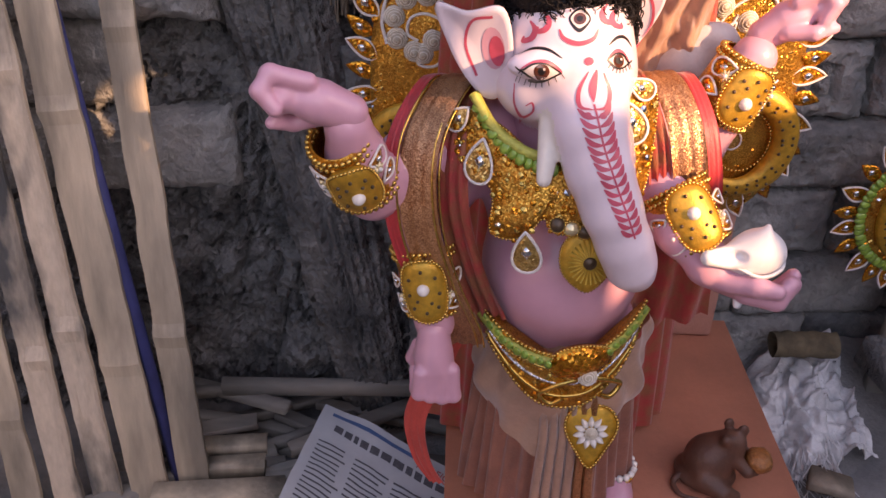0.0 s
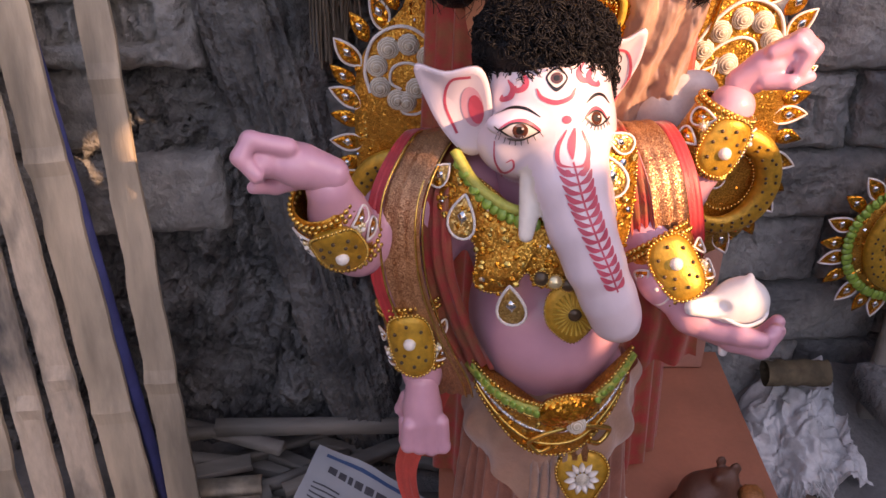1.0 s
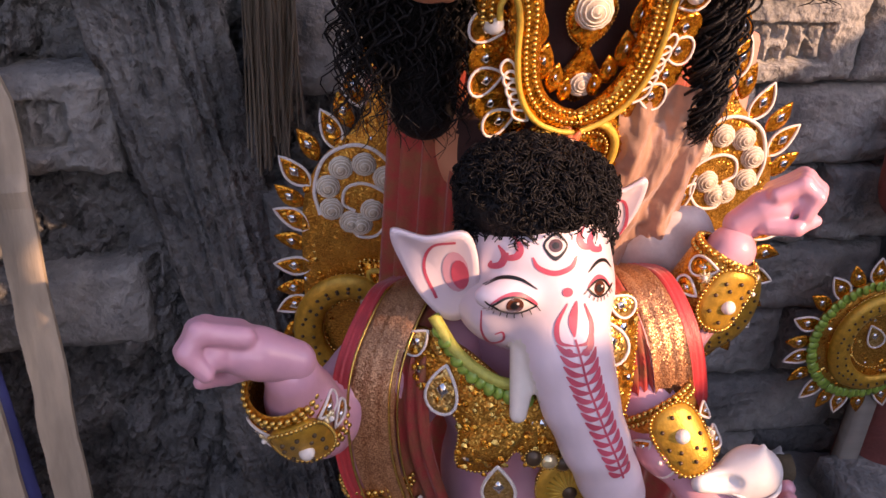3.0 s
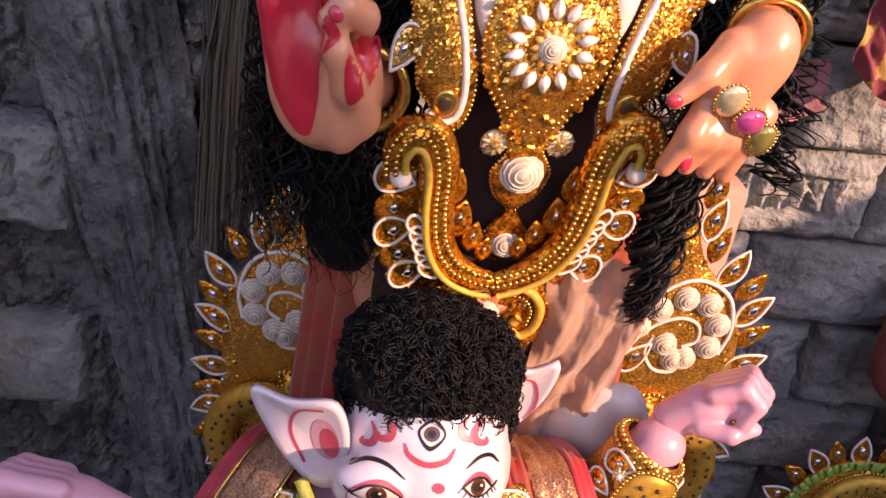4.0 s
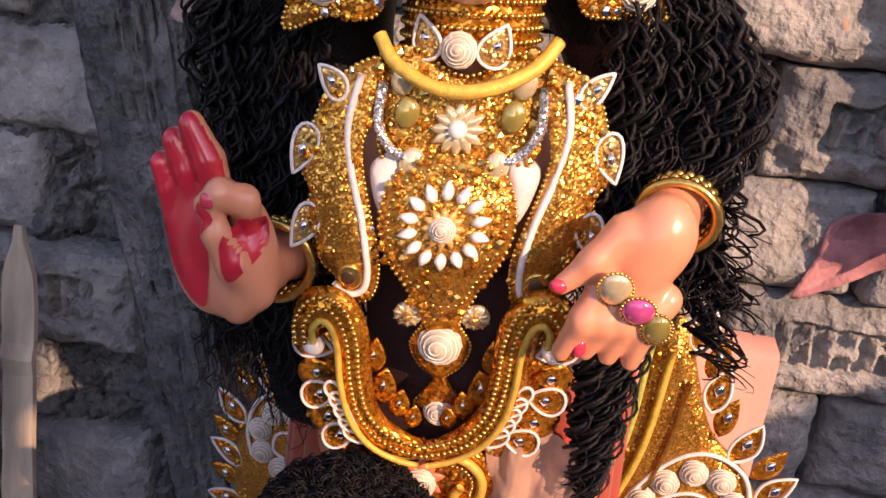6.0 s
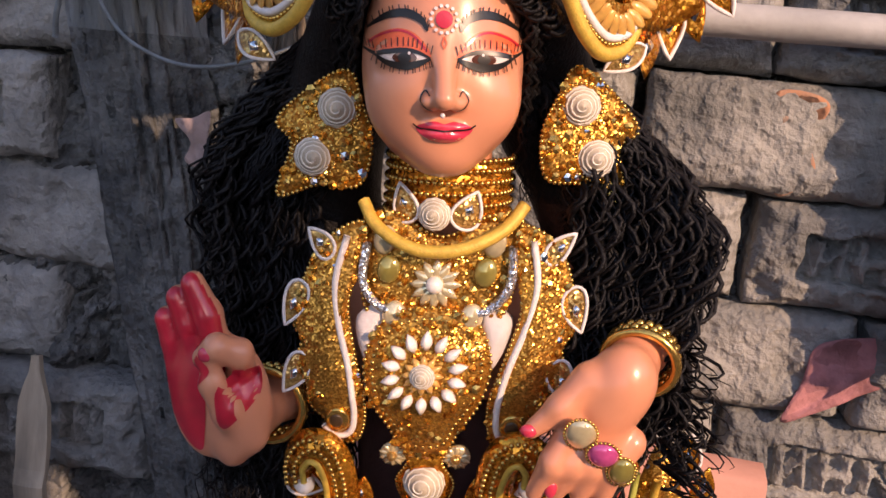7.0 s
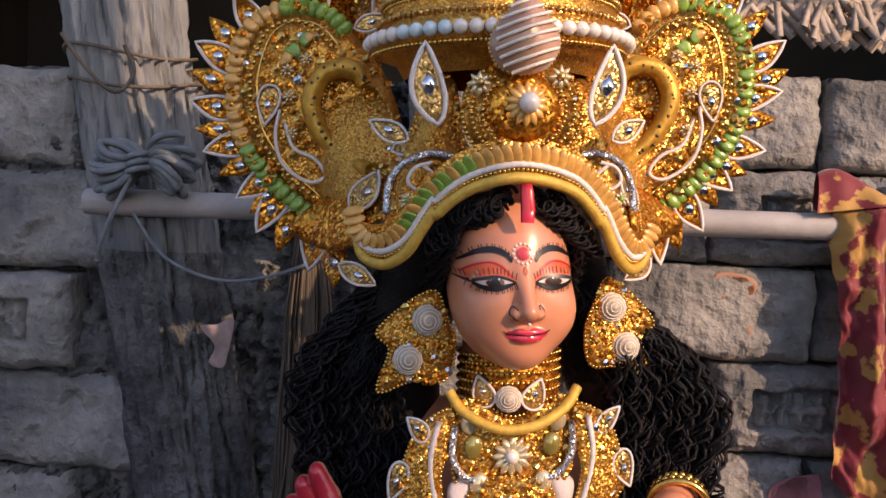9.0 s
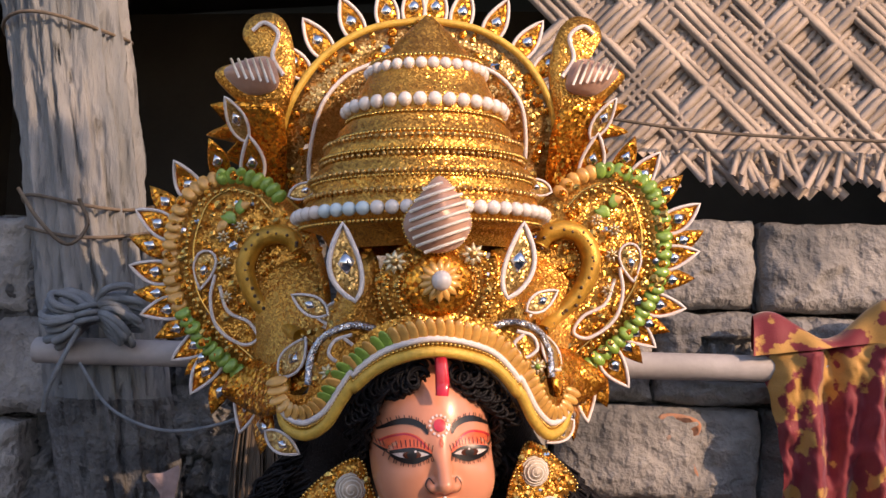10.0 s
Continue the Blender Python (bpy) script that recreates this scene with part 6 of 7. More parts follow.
medal = empty("belly_medallion", "yellow radially stitched medallion hanging on the belly", "pendant")
mo = Ornament(medal, facing((.1465, .7175, .632), (1, .02, 0), (.05, .18, 1)))
mo_o = spline([(-.022, .010), (-.010, .026), (.010, .028), (.024, .016), (.024, -.006), (.008, -.028), (-.004, -.028), (-.020, -.012)], 5, True)
mo.plate("disc", mo_o, SERPENT, .005, .003)
for i in range(26):
    a = 2 * math.pi * i / 26
    mo.line("stitch", [(.003 + .006 * math.cos(a), -.002 + .006 * math.sin(a)), (.003 + .019 * math.cos(a), -.001 + .021 * math.sin(a))], .0008, THREAD, .0075, sides=4)
mo.plate("stud", oval((.003, -.002), .006, .006, 14), STUD, .002, .002, .006)
mo.rim(mo_o, .0014, BEAD, .004, .003)


def belt_put(u, z, d):
    q = max(0.05, 1 - (u / .092) ** 2)
    return (.139 + u, .806 - .086 * math.sqrt(q) - d + .10 * max(0, .52 - z), z)


belt = empty("belt", "gold and lime beaded belt with a fan buckle and rosette pendant", "belt")
be = Ornament(belt, belt_put, (0, -.9, .35))
BT = [(-.078, .552), (-.048, .535), (-.010, .526), (.022, .528), (.052, .545), (.076, .566)]
BL = [(-.072, .520), (-.046, .485), (-.020, .462), (.012, .458), (.036, .468), (.062, .505), (.076, .545)]
ring_o = np.vstack([spline(BT, 6), spline(BL, 6)[::-1]])
be.plate("band", ring_o, GOLD, .004, .002, .002, 4)
be.sparkle(ring_o, 130, .007)
up_l = spline(BT, 8)
be.line("lime_band", up_l - (0, .008), .0062, THREAD_GREEN, .005)
be.petals(up_l - (0, .008), .0048, PETAL_GREEN, .010, .0075)
be.beads("bead_row", up_l, .0021, BEAD, .007, .0044)
be.beads("bead_row", up_l - (0, .017), .0019, BEAD, .007, .004)
be.beads("bead_row", spline(BL, 8), .0021, BEAD, .006, .0044)
for k in (.25, .5, .75):
    p = spline(BT, 8)[:40:1]
    q = spline(BL, 7)
    n = min(len(p), len(q))
    be.line("cord", (p[:n] * (1 - k) + q[:n] * k), .0020, SILVER if k == .5 else BEAD, .007)
fan = spline([(-.012, .508), (-.010, .530), (.010, .540), (.036, .536), (.044, .522), (.030, .506), (.010, .500)], 5, True)
be.plate("fan_buckle", fan, AMBER, .006, .006, .006)
be.rim(fan, .0018, BEAD, .010, .0036)
be.shell((.022, .506), .009, .014)
for s in (-1, 1):
    be.line("scroll", spline([(.020 + .006 * s, .500), (.020 + .024 * s, .492), (.020 + .040 * s, .478), (.020 + .030 * s, .466), (.020 + .018 * s, .474)], 6), .0028, BEAD, .010)
pend_put = facing((.176, .738, .412), (1, .05, 0), (.02, .28, 1))
pe = Ornament(belt, pend_put, (0, -.95, .3))
pd = spline([(0, .032), (.020, .026), (.028, .006), (.016, -.020), (.001, -.040), (-.014, -.020), (-.026, .006), (-.020, .026)], 5, True)
pe.plate("pendant", pd, SERPENT, .006, .004)
pe.rim(pd, .0019, BEAD, .007, .0038)
for i in range(11):
    a = 2 * math.pi * i / 11
    o = placed(leaf(12), (.006 * math.sin(a), .002 + .006 * math.cos(a)), (.0125, .0125), -math.degrees(a))
    link("pearl", plate(o, lambda x, y, h: pend_put(x, y, h + .009), .002, .004, 3), PEARL, belt)
pe.shell((0, .002), .0065, .012)


def cuff(name, a, b, r, out, label, plate_len=.05):
    """A wrist ornament: two beaded rings, a glitter sleeve, a studded shield and two drops."""
    root = empty(name, label, "bracelet", group="wrist ornaments")
    A, B = Vector(a), Vector(b)
    ax = (B - A).normalized()
    o = (Vector(out) - ax * Vector(out).dot(ax)).normalized()
    s = ax.cross(o)
    P = lambda h, w, k: tuple(A + (B - A) * h + (o * math.cos(w) + s * math.sin(w)) * (r[0] + (r[1] - r[0]) * h + k))
    n = 28
    v = [P(h, 2 * math.pi * i / n, k) for h, k in ((0, .0), (.05, .003), (.95, .003), (1, 0)) for i in range(n)]
    link("sleeve", (v, [(j * n + i, j * n + (i + 1) % n, (j + 1) * n + (i + 1) % n, (j + 1) * n + i) for j in range(3) for i in range(n)]), GOLD, root)
    for h in (.02, .12, .86, .96):
        link("bead_row", beads([P(h, 2 * math.pi * i / 40, .004) for i in range(40)], .0026, .0052, True), BEAD, root)
    L = (B - A).length
    pt = lambda u, w, d: P(.5 + w / L, u / (r[0] + .004), .004 + d)
    co = Ornament(root, pt, tuple(o))
    sh = spline([(0, plate_len * .55), (.017, plate_len * .40), (.019, -plate_len * .15), (.010, -plate_len * .45), (-.010, -plate_len * .45), (-.019, -plate_len * .15), (-.017, plate_len * .40)], 4, True)
    co.plate("shield", sh, SERPENT, .005, .003, .001)
    co.beads("bead_rim", sh, .0017, BEAD, .006, .0034, True)
    co.pearl((0, -.002), .0058, .009)
    g = Geo()
    for x, y in ((-.010, .014), (0, .018), (.010, .014), (-.012, .003), (.012, .003), (-.010, -.010), (.010, -.010), (0, -.016), (-.005, .010), (.006, .008)):
        g.add(ball(pt(x, y * plate_len / .05, .0085), .0018, 7, 4))
    link("stud_pattern", g, STUD, root)
    for sg in (-1, 1):
        co.drop((.030 * sg, plate_len * .30), .024, 70 * sg, .002, None, AMBER, WHITE, 1.1)
        co.drop((.032 * sg, -plate_len * .10), .020, 100 * sg, .002, None, AMBER, WHITE, 1.1)
        co.flower((.024 * sg, .010), .006, 8, .004, GEM_PALE, PEARL)
    return root


cuff("wrist_ornament", (-.046, .738, .690), (-.063, .702, .748), (.027, .022), (.1, -1, -.1), "gold beaded cuff with a studded shield on a raised arm", .052)
cuff("wrist_ornament", (.004, .752, .622), (.015, .738, .556), (.026, .020), (-.1, -1, .2), "gold beaded cuff with a studded shield on the lowered arm", .060)
cuff("wrist_ornament", (.263, .815, .730), (.286, .815, .785), (.027, .022), (.15, -1, .1), "gold beaded cuff with a pearl on the other raised arm", .052)
cuff("wrist_ornament", (.222, .758, .682), (.250, .728, .640), (.028, .021), (.1, -1, .2), "gold beaded cuff on the arm that holds the conch", .056)
# upper ruffle of cream cloth behind the raised arm
puff = ball((.255, .868, .752), (.036, .022, .050), 40, 24, turn_matrix(0, 30, 0))
puff[0][:] += np.array([[0.0022 * math.sin(130 * q[0] + 60 * q[2]), 0.003 * math.sin(90 * q[0] + 110 * q[2]), 0] for q in puff[0]])
tagged(link("cream_sleeve", puff, CREAM), "puffed cream cloth sleeve behind the raised arm", "cloth")


# ---- its clothes ----
def ribbon(path, side, width, folds=0.0, n=10, m=9, freq=3.0):
    """A band of cloth along a path, with lengthwise folds."""
    p = spline(path, n)
    v = []
    k = len(p)
    for j in range(m):
        w = j / (m - 1) - .5
        for i in range(k):
            s = np.asarray(side[0]) * (1 - i / (k - 1)) + np.asarray(side[1]) * (i / (k - 1))
            nn = np.cross(np.gradient(p, axis=0)[i], s)
            nn /= np.linalg.norm(nn) + 1e-9
            v.append(p[i] + s * w * width + nn * folds * math.sin(freq * 2 * math.pi * w + i * .15))
    f = [(j * k + i, j * k + i + 1, (j + 1) * k + i + 1, (j + 1) * k + i) for j in range(m - 1) for i in range(k - 1)]
    return np.array(v), f


shawl = empty("shawl", "red shawl with a wide copper border over the shoulder", "shawl", group="shawls")
P1 = [(.046, .835, .752), (.026, .788, .765), (.002, .742, .728), (.002, .724, .665), (.020, .722, .600), (.040, .732, .545), (.046, .742, .515)]
off = lambda pts, d: [tuple(np.asarray(q) + d) for q in pts]
link("copper_border", ribbon(P1, ((.9, -.3, .1), (.9, -.3, .2)), .036, .0015), ZARI, shawl)
link("red_edge", ribbon(off(P1, (-.024, .004, -.002)), ((.9, -.1, .1), (.9, -.3, .2)), .014, .001), RED_EDGE, shawl)
link("brocade_fold", ribbon(off(P1[1:], (.028, .016, .004)), ((.9, -.25, .1), (.9, -.2, .2)), .030, .004), BROCADE, shawl)
for d in (-.018, .018, .012):
    link("gold_line", tube(spline(off(P1, (d, -.004, 0)), 8), .0011, 5), BEAD, shawl)
shawl2 = empty("shawl", "red shawl with a wide pale gold border hanging to the platform", "shawl", group="shawls")
P2 = [(.200, .850, .752), (.210, .800, .770), (.224, .762, .742), (.234, .748, .695), (.238, .752, .662)]
link("gold_border", ribbon(P2, ((.95, .1, 0), (.95, 0, .1)), .032, .002), ZARI, shawl2)
link("red_edge", ribbon(off(P2, (.023, .006, -.002)), ((.95, .3, 0), (.95, .2, 0)), .014, .001), RED_EDGE, shawl2)
link("brocade_fold", ribbon(off(P2, (-.026, .002, 0)), ((.95, -.1, 0), (.95, -.1, 0)), .020, .003), BROCADE, shawl2)
link("hanging_end", ribbon([(.232, .815, .690), (.245, .822, .620), (.258, .825, .550), (.262, .828, .485)], ((.9, -.2, 0), (1, 0, .25)), .085, .008, 10, 15, 2.5), BROCADE, shawl2)
tail = empty("red_sash", "flat scarlet sash end hanging past the lowered hand", "cloth")
link("sash", ribbon([(.030, .775, .500), (.012, .775, .440), (-.004, .770, .390), (.004, .765, .340), (.022, .760, .305)], ((.9, -.3, 0), (.5, -.2, .1)), .034, .002), mat("scarlet_felt", (.58, .06, .04), .7, 0, .2, 40, .3, 400, sheen=.3), tail)


def dhoti_put(u, w):
    a = -math.pi * (-.05 + 1.1 * u)
    pl = .004 * math.sin(34 * u * math.pi) * min(1, w * 2) + .003 * math.sin(11 * u * math.pi + 3 * w)
    r = .076 + .022 * w + pl
    return (.146 + r * 1.0 * math.cos(a), .812 + r * .74 * math.sin(a), .515 - .235 * w)


dhoti = empty("lower_garment", "pleated rose satin and brown lower garment with gold lines", "garment")
link("skirt", sheet(160, 40, dhoti_put), mat("brown_silk", (.33, .12, .075), .45, .1, .3, 40, .3, 400, sheen=.4), dhoti)


def swag_put(u, w):
    a = -math.pi * (.98 - .50 * u)
    r = .084 + .008 * math.sin(math.pi * w) + .004 * math.sin(9 * w + 6 * u) + .003 * math.sin(21 * u + 4 * w)
    return (.146 + r * math.cos(a), .806 + r * .78 * math.sin(a), .520 - (.085 + .07 * u) * w - .01 * math.sin(3 * u))


link("left_swag", sheet(60, 30, swag_put), SATIN, dhoti)
link("right_swag", sheet(60, 30, lambda u, w: (lambda p: (.292 - p[0], p[1], p[2]))(swag_put(u * .8, w * .8))), SATIN, dhoti)
for k in range(6):
    x = .128 + .010 * k
    link("pleat", tube([(x, .742, .455), (x + .002, .735, .40), (x + .001 * k, .738, .33), (x + .002 * k, .742, .284)], [.004, .005, .0055, .006], 6), SATIN if k < 4 else ZARI, dhoti)
for x, y, z, r in ((.222, .795, .308, .024), (.110, .790, .302, .024)):
    an = empty("anklet", "pearl and gold beaded anklet", "anklet", group="anklets")
    cpts = [(x + r * math.cos(t), y + r * math.sin(t), z) for t in np.linspace(0, 2 * math.pi, 30, endpoint=False)]
    link("bead_row", beads(cpts, .0045, .0085, True), PEARL, an)
    link("bead_row", beads([(p[0], p[1], p[2] - .008) for p in cpts], .0026, .005, True), BEAD, an)

# ---- conch, mouse and sweet ----
conch = Geo()
add_body(conch, [ell((.290, .708, .648), (.024, .020, .022), 0, .008), cap((.290, .706, .655), (.292, .704, .676), .014, .003, 0, .008), cap((.275, .705, .646), (.246, .698, .648), .013, .007, 0, .008), ell((.262, .694, .652), (.014, .006, .006), 0, .003, cut=True),
                 cap((.285, .712, .625), (.280, .700, .600), .010, .004, 0, .006)], .002)
conch.add(tube(spline([(.270, .694, .642), (.288, .686, .638), (.306, .692, .642), (.313, .708, .648)], 6), .0018, 5))
tagged(link("conch_shell", conch, CONCH), "white clay conch shell held in the open hand", "shell")
mouse = Geo()
add_body(mouse, [
    ell((.342, .850, .288), (.030, .028, .032), 0, .015, (0, 25, 0)), ell((.360, .848, .312), (.020, .018, .018), 0, .012), cap((.362, .845, .322), (.350, .836, .330), .013, .006, 0, .008),
    ell((.372, .848, .334), (.007, .004, .009), 0, .003), ell((.358, .858, .336), (.006, .004, .008), 0, .003),
    *chain([(.362, .838, .305), (.380, .828, .290), (.392, .832, .286)], [.009, .007, .005], 0, .004), *chain([(.368, .860, .305), (.388, .855, .290), (.396, .845, .288)], [.009, .007, .005], 0, .004),
    *chain([(.335, .830, .275), (.352, .815, .268), (.368, .815, .264)], [.016, .010, .006], 0, .006), ell((.340, .85, .268), (.036, .034, .010), 0, .008)], .0022)
mouse.add(tube(spline([(.318, .846, .272), (.300, .835, .264), (.305, .815, .263), (.330, .808, .263)], 6), np.linspace(.005, .0015, 19), 6))
tagged(link("mouse_statue", mouse, MOUSE), "small dark brown clay mouse statue sitting on the platform", "statue")
sweet = Geo().add(ball((.394, .838, .298), (.016, .016, .015), 18, 12))
sweet.v[0] += .0012 * np.sin(sweet.v[0] * 900)
tagged(link("round_sweet", sweet, mat("golden_sweet", (.42, .16, .05), .4, .2, .4, 200, .8, 300)), "round golden sweet held by the clay mouse", "food")
# ---- bamboo, offcuts, paper and sack on the floor ----
def split_pole(a, b, width, hollow, m, label, nodes=3, thick=.007):
    """Half a bamboo stem leaning at the wall: a curved stave with node rings, some with the hollow side out."""
    A, B = np.array(a, float), np.array(b, float)
    ax = (B - A) / np.linalg.norm(B - A)
    side = np.cross(ax, (0, -1, 0))
    side /= np.linalg.norm(side)
    out = np.cross(side, ax)
    out *= -1 if out[1] > 0 else 1
    nu, nv = 9, 46
    at = (np.arange(nodes) + .55 + RNG.uniform(-.15, .15, nodes)) / nodes
    def layer(k):
        v = []
        for j in range(nv):
            h = j / (nv - 1)
            bump = sum(math.exp(-((h - q) / .010) ** 2) for q in at)
            taper = 1 - .15 * h if h < .94 else (1 - .15 * h) * max(.25, (1 - h) / .06)
            for i in range(nu):
                x = -1 + 2 * i / (nu - 1)
                arc = (-.20 if hollow else .07) * width * (1 - x * x)
                wob = .003 * lump(h * 6 + a[0] * 9, i * .3, 0, 2)
                q = A + (B - A) * h + side * (x * width / 2 * taper * (1 + .05 * bump) + wob) + out * (arc + k + (.006 * bump if not hollow else .010 * bump * (1 - x * x)))
                v.append(q)
        return v
    v = layer(0) + layer(-thick)
    n = nu * nv
    f = [(j * nu + i, j * nu + i + 1, (j + 1) * nu + i + 1, (j + 1) * nu + i) for j in range(nv - 1) for i in range(nu - 1)]
    f += [tuple(n + q for q in reversed(x)) for x in f]
    for j in range(nv - 1):
        f += [(j * nu, (j + 1) * nu, n + (j + 1) * nu, n + j * nu), (j * nu + nu - 1, n + j * nu + nu - 1, n + (j + 1) * nu + nu - 1, (j + 1) * nu + nu - 1)]
    f += [tuple(i for i in range(nu)) + tuple(n + i for i in reversed(range(nu))), tuple((nv - 1) * nu + i for i in reversed(range(nu))) + tuple(n + (nv - 1) * nu + i for i in range(nu))]
    return tagged(link("bamboo_stave", (v, f), m, smooth=False), label, "bamboo", "bamboo staves")


split_pole((-.672, .965, 0), (-.706, 1.14, .62), .050, False, BAMBOO, "weathered split bamboo stave leaning by the wall")
split_pole((-.587, .978, 0), (-.641, 1.15, .80), .044, False, BAMBOO, "pale split bamboo stave leaning by the wall")
split_pole((-.527, .985, .003), (-.594, 1.15, .86), .044, True, BAMBOO_IN, "split bamboo stave with a dark-blotched hollow side out", 2)
split_pole((-.469, .990, .003), (-.548, 1.15, .88), .044, True, BAMBOO_IN, "split bamboo stave with dark blotches on its hollow side, set outwards", 2)
split_pole((-.407, .998, 0), (-.492, 1.150, .84), .058, False, BAMBOO, "broad pale split bamboo stave with a node", 2)
split_pole((-.345, 1.010, 0), (-.390, 1.155, .850), .046, False, BAMBOO, "narrow greenish split bamboo stave cut to a point", 2)
ax = link("blue_edged_plank", box((0, 0, 0), (.80, .018, .016), 0, 0), BLUE)
ax.matrix_world = look((-.420, 1.085, .375), (-.478, 1.155, .80)) @ pose(0, 0, 0, 0, 90, 0)
tagged(ax, "narrow plank with a dark blue painted edge behind the staves", "plank")

top_plank = tagged(link("offcut", box((-.182, 1.185, .088), (.31, .022, .026), 2, 0, .002), PLANK), "long pale sawn batten on top of the pile", "wood", "offcuts")
for i in range(22):
    x, y = RNG.uniform(-.40, -.02), RNG.uniform(1.02, 1.20)
    z = .012 + .055 * (i % 4) / 3 * (y - .95) / .25
    tagged(link("offcut", box((x, y, z), (RNG.uniform(.12, .34), RNG.uniform(.014, .034), RNG.uniform(.012, .022)), RNG.uniform(-28, 28), RNG.uniform(-5, 5), .002), PLANK), "grey weathered wood offcut in a heap by the wall", "wood", "offcuts")
for x, y, L, w in ((-.305, 1.085, .11, .030), (-.300, 1.040, .11, .030), (-.30, .985, .19, .045)):
    tagged(link("offcut", box((x, y, .050), (L, w, .020), 6, 0, .002), BAMBOO), "pale sawn bamboo slat end on the heap", "wood", "offcuts")

# newspaper
NA, NB, NCC = np.array((-.157, 1.111, .118)), np.array((-.195, .940, .104)), np.array((.085, .966, .112))


def news_put(u, w):
    p = NA + (NCC - NA) * u * 1.25 + (NB - NA) * w * 1.5
    return tuple(p + (0, 0, .006 * math.sin(7 * u + 3 * w) + .004 * lump(u * 3, w * 3, 2, 2)))


news = empty("newspaper", "creased grey-blue newspaper sheet lying on the offcuts", "newspaper")
link("sheet", sheet(30, 24, news_put), PAPER, news)


def print_bar(u0, u1, w0, w1, m, name="print_line"):
    v = [tuple(np.array(news_put(u0 + (u1 - u0) * i / 7, w)) + (0, 0, .0012)) for w in (w0, w1) for i in range(8)]
    link(name, (v, [(i, i + 1, 9 + i, 8 + i) for i in range(7)]), m, news)


print_bar(.06, .50, .045, .070, PRINT_BLUE, "rule")
print_bar(.72, .98, .045, .070, PRINT_BLUE, "rule")
u = .10
for k in range(11):
    L = RNG.uniform(.02, .055)
    print_bar(u, u + L, .130, .175, PRINT)
    u += L + .012
for col in range(5):
    for r in range(22):
        print_bar(.05 + .19 * col, .05 + .19 * col + RNG.uniform(.13, .17), .26 + .032 * r, .270 + .032 * r, PRINT)
print_bar(.60, .72, .22, .36, PRINT, "picture")
tx = bpy.data.curves.new("heading", "FONT")
tx.body, tx.size, tx.extrude = "FOREIGN", .016, .0002
tx.materials.append(PRINT_RED)
head_t = new("heading", tx)
head_t.parent = news
xa = Vector(NCC - NA).normalized()
ya = -Vector(NB - NA).normalized()
za = xa.cross(ya).normalized()
ya = za.cross(xa)
head_t.matrix_world = Matrix.Translation(Vector(news_put(.50, .115)) + za * .003) @ Matrix((xa, ya, za)).transposed().to_4x4()


# rubble bank, sack, log and brick on the other side
def bank_put(u, w):
    x, y = .44 + .9 * u, .80 + .48 * w
    h = .19 * max(0, (w - .15)) ** 1.3 * min(1, u * 6) + .010 * lump(x, y, 0, 14) * min(1, u * 8)
    return (x, y, max(-.01, h - .004))


tagged(link("rubble_bank", sheet(60, 40, bank_put), GROUND), "grey bank of dust and rubble along the wall", "rubble", kind="structure")


def sack_put(u, w):
    x = .470 + .19 * u + .03 * w
    y = 1.225 - .20 * w + .05 * u
    b = bank_put((x - .44) / .9, (y - .80) / .48)[2]
    return (x + .012 * lump(u * 4, w * 4, 3, 1.5), y + .012 * lump(u * 4, w * 4, 9, 1.5), b + .016 + .030 * abs(lump(u * 5, w * 5, 1, 1.6)) + .012 * math.sin(14 * u + 9 * w))


tagged(link("plastic_sack", sheet(70, 60, sack_put), SACK), "crumpled pale plastic sack on the rubble bank", "sack")
fr = Geo()
for i in range(70):
    x = .50 + .13 * RNG.random()
    y = 1.06 + RNG.uniform(-.02, .03)
    b = bank_put((x - .44) / .9, (y - .80) / .48)[2] + .022
    fr.add(tube([(x, y + .02, b + .012), (x + RNG.uniform(-.02, .02), y - .015, b), (x + RNG.uniform(-.03, .03), y - .05, b - .008)], .0009, 4))
tagged(link("sack_fringe", fr, SACK), "frayed pale threads at the sack's torn edge", "thread", kind="stuff")
log = Geo().add(sheet(20, 16, lambda u, w: (.545 + .10 * w, 1.205 + (.022 + .004 * lump(w * 5, u * 2, 0, 2)) * math.cos(2 * math.pi * u), .190 + (.020 + .004 * lump(w * 5, u * 2, 3, 2)) * math.sin(2 * math.pi * u)), True))
tagged(link("log_end", log, mat("dark_bark", (.16, .12, .07), .9, 0, .5, 40, .8, 120)), "short dark log on the rubble bank", "wood")
tagged(link("loose_brick", box((.80, 1.17, .185), (.22, .11, .06), 12, 4, .003), CLAY), "loose grey brick lying on the rubble bank", "brick")
tagged(link("loose_tile", box((.60, 1.02, .075), (.06, .04, .014), -20, 3, .003), mat("buff_shard", (.38, .30, .22), .9, 0, .3, 40, .4, 200)), "buff brick shard on the rubble bank", "brick")

# ---- up the wall: pipe, cloth, rope, fibre and mat ----
def pipe_put(u, w):
    a = 2 * math.pi * u
    r = .0155 + .0008 * lump(w * 9, a, 0, 1)
    return (-.36 + 1.5 * w, 1.160 + .12 * w + r * math.cos(a), 1.281 + .008 * w + r * math.sin(a))


tagged(link("pole_rail", sheet(16, 60, pipe_put, True), PIPE), "chalky grey horizontal pole tied along the wall", "rail")


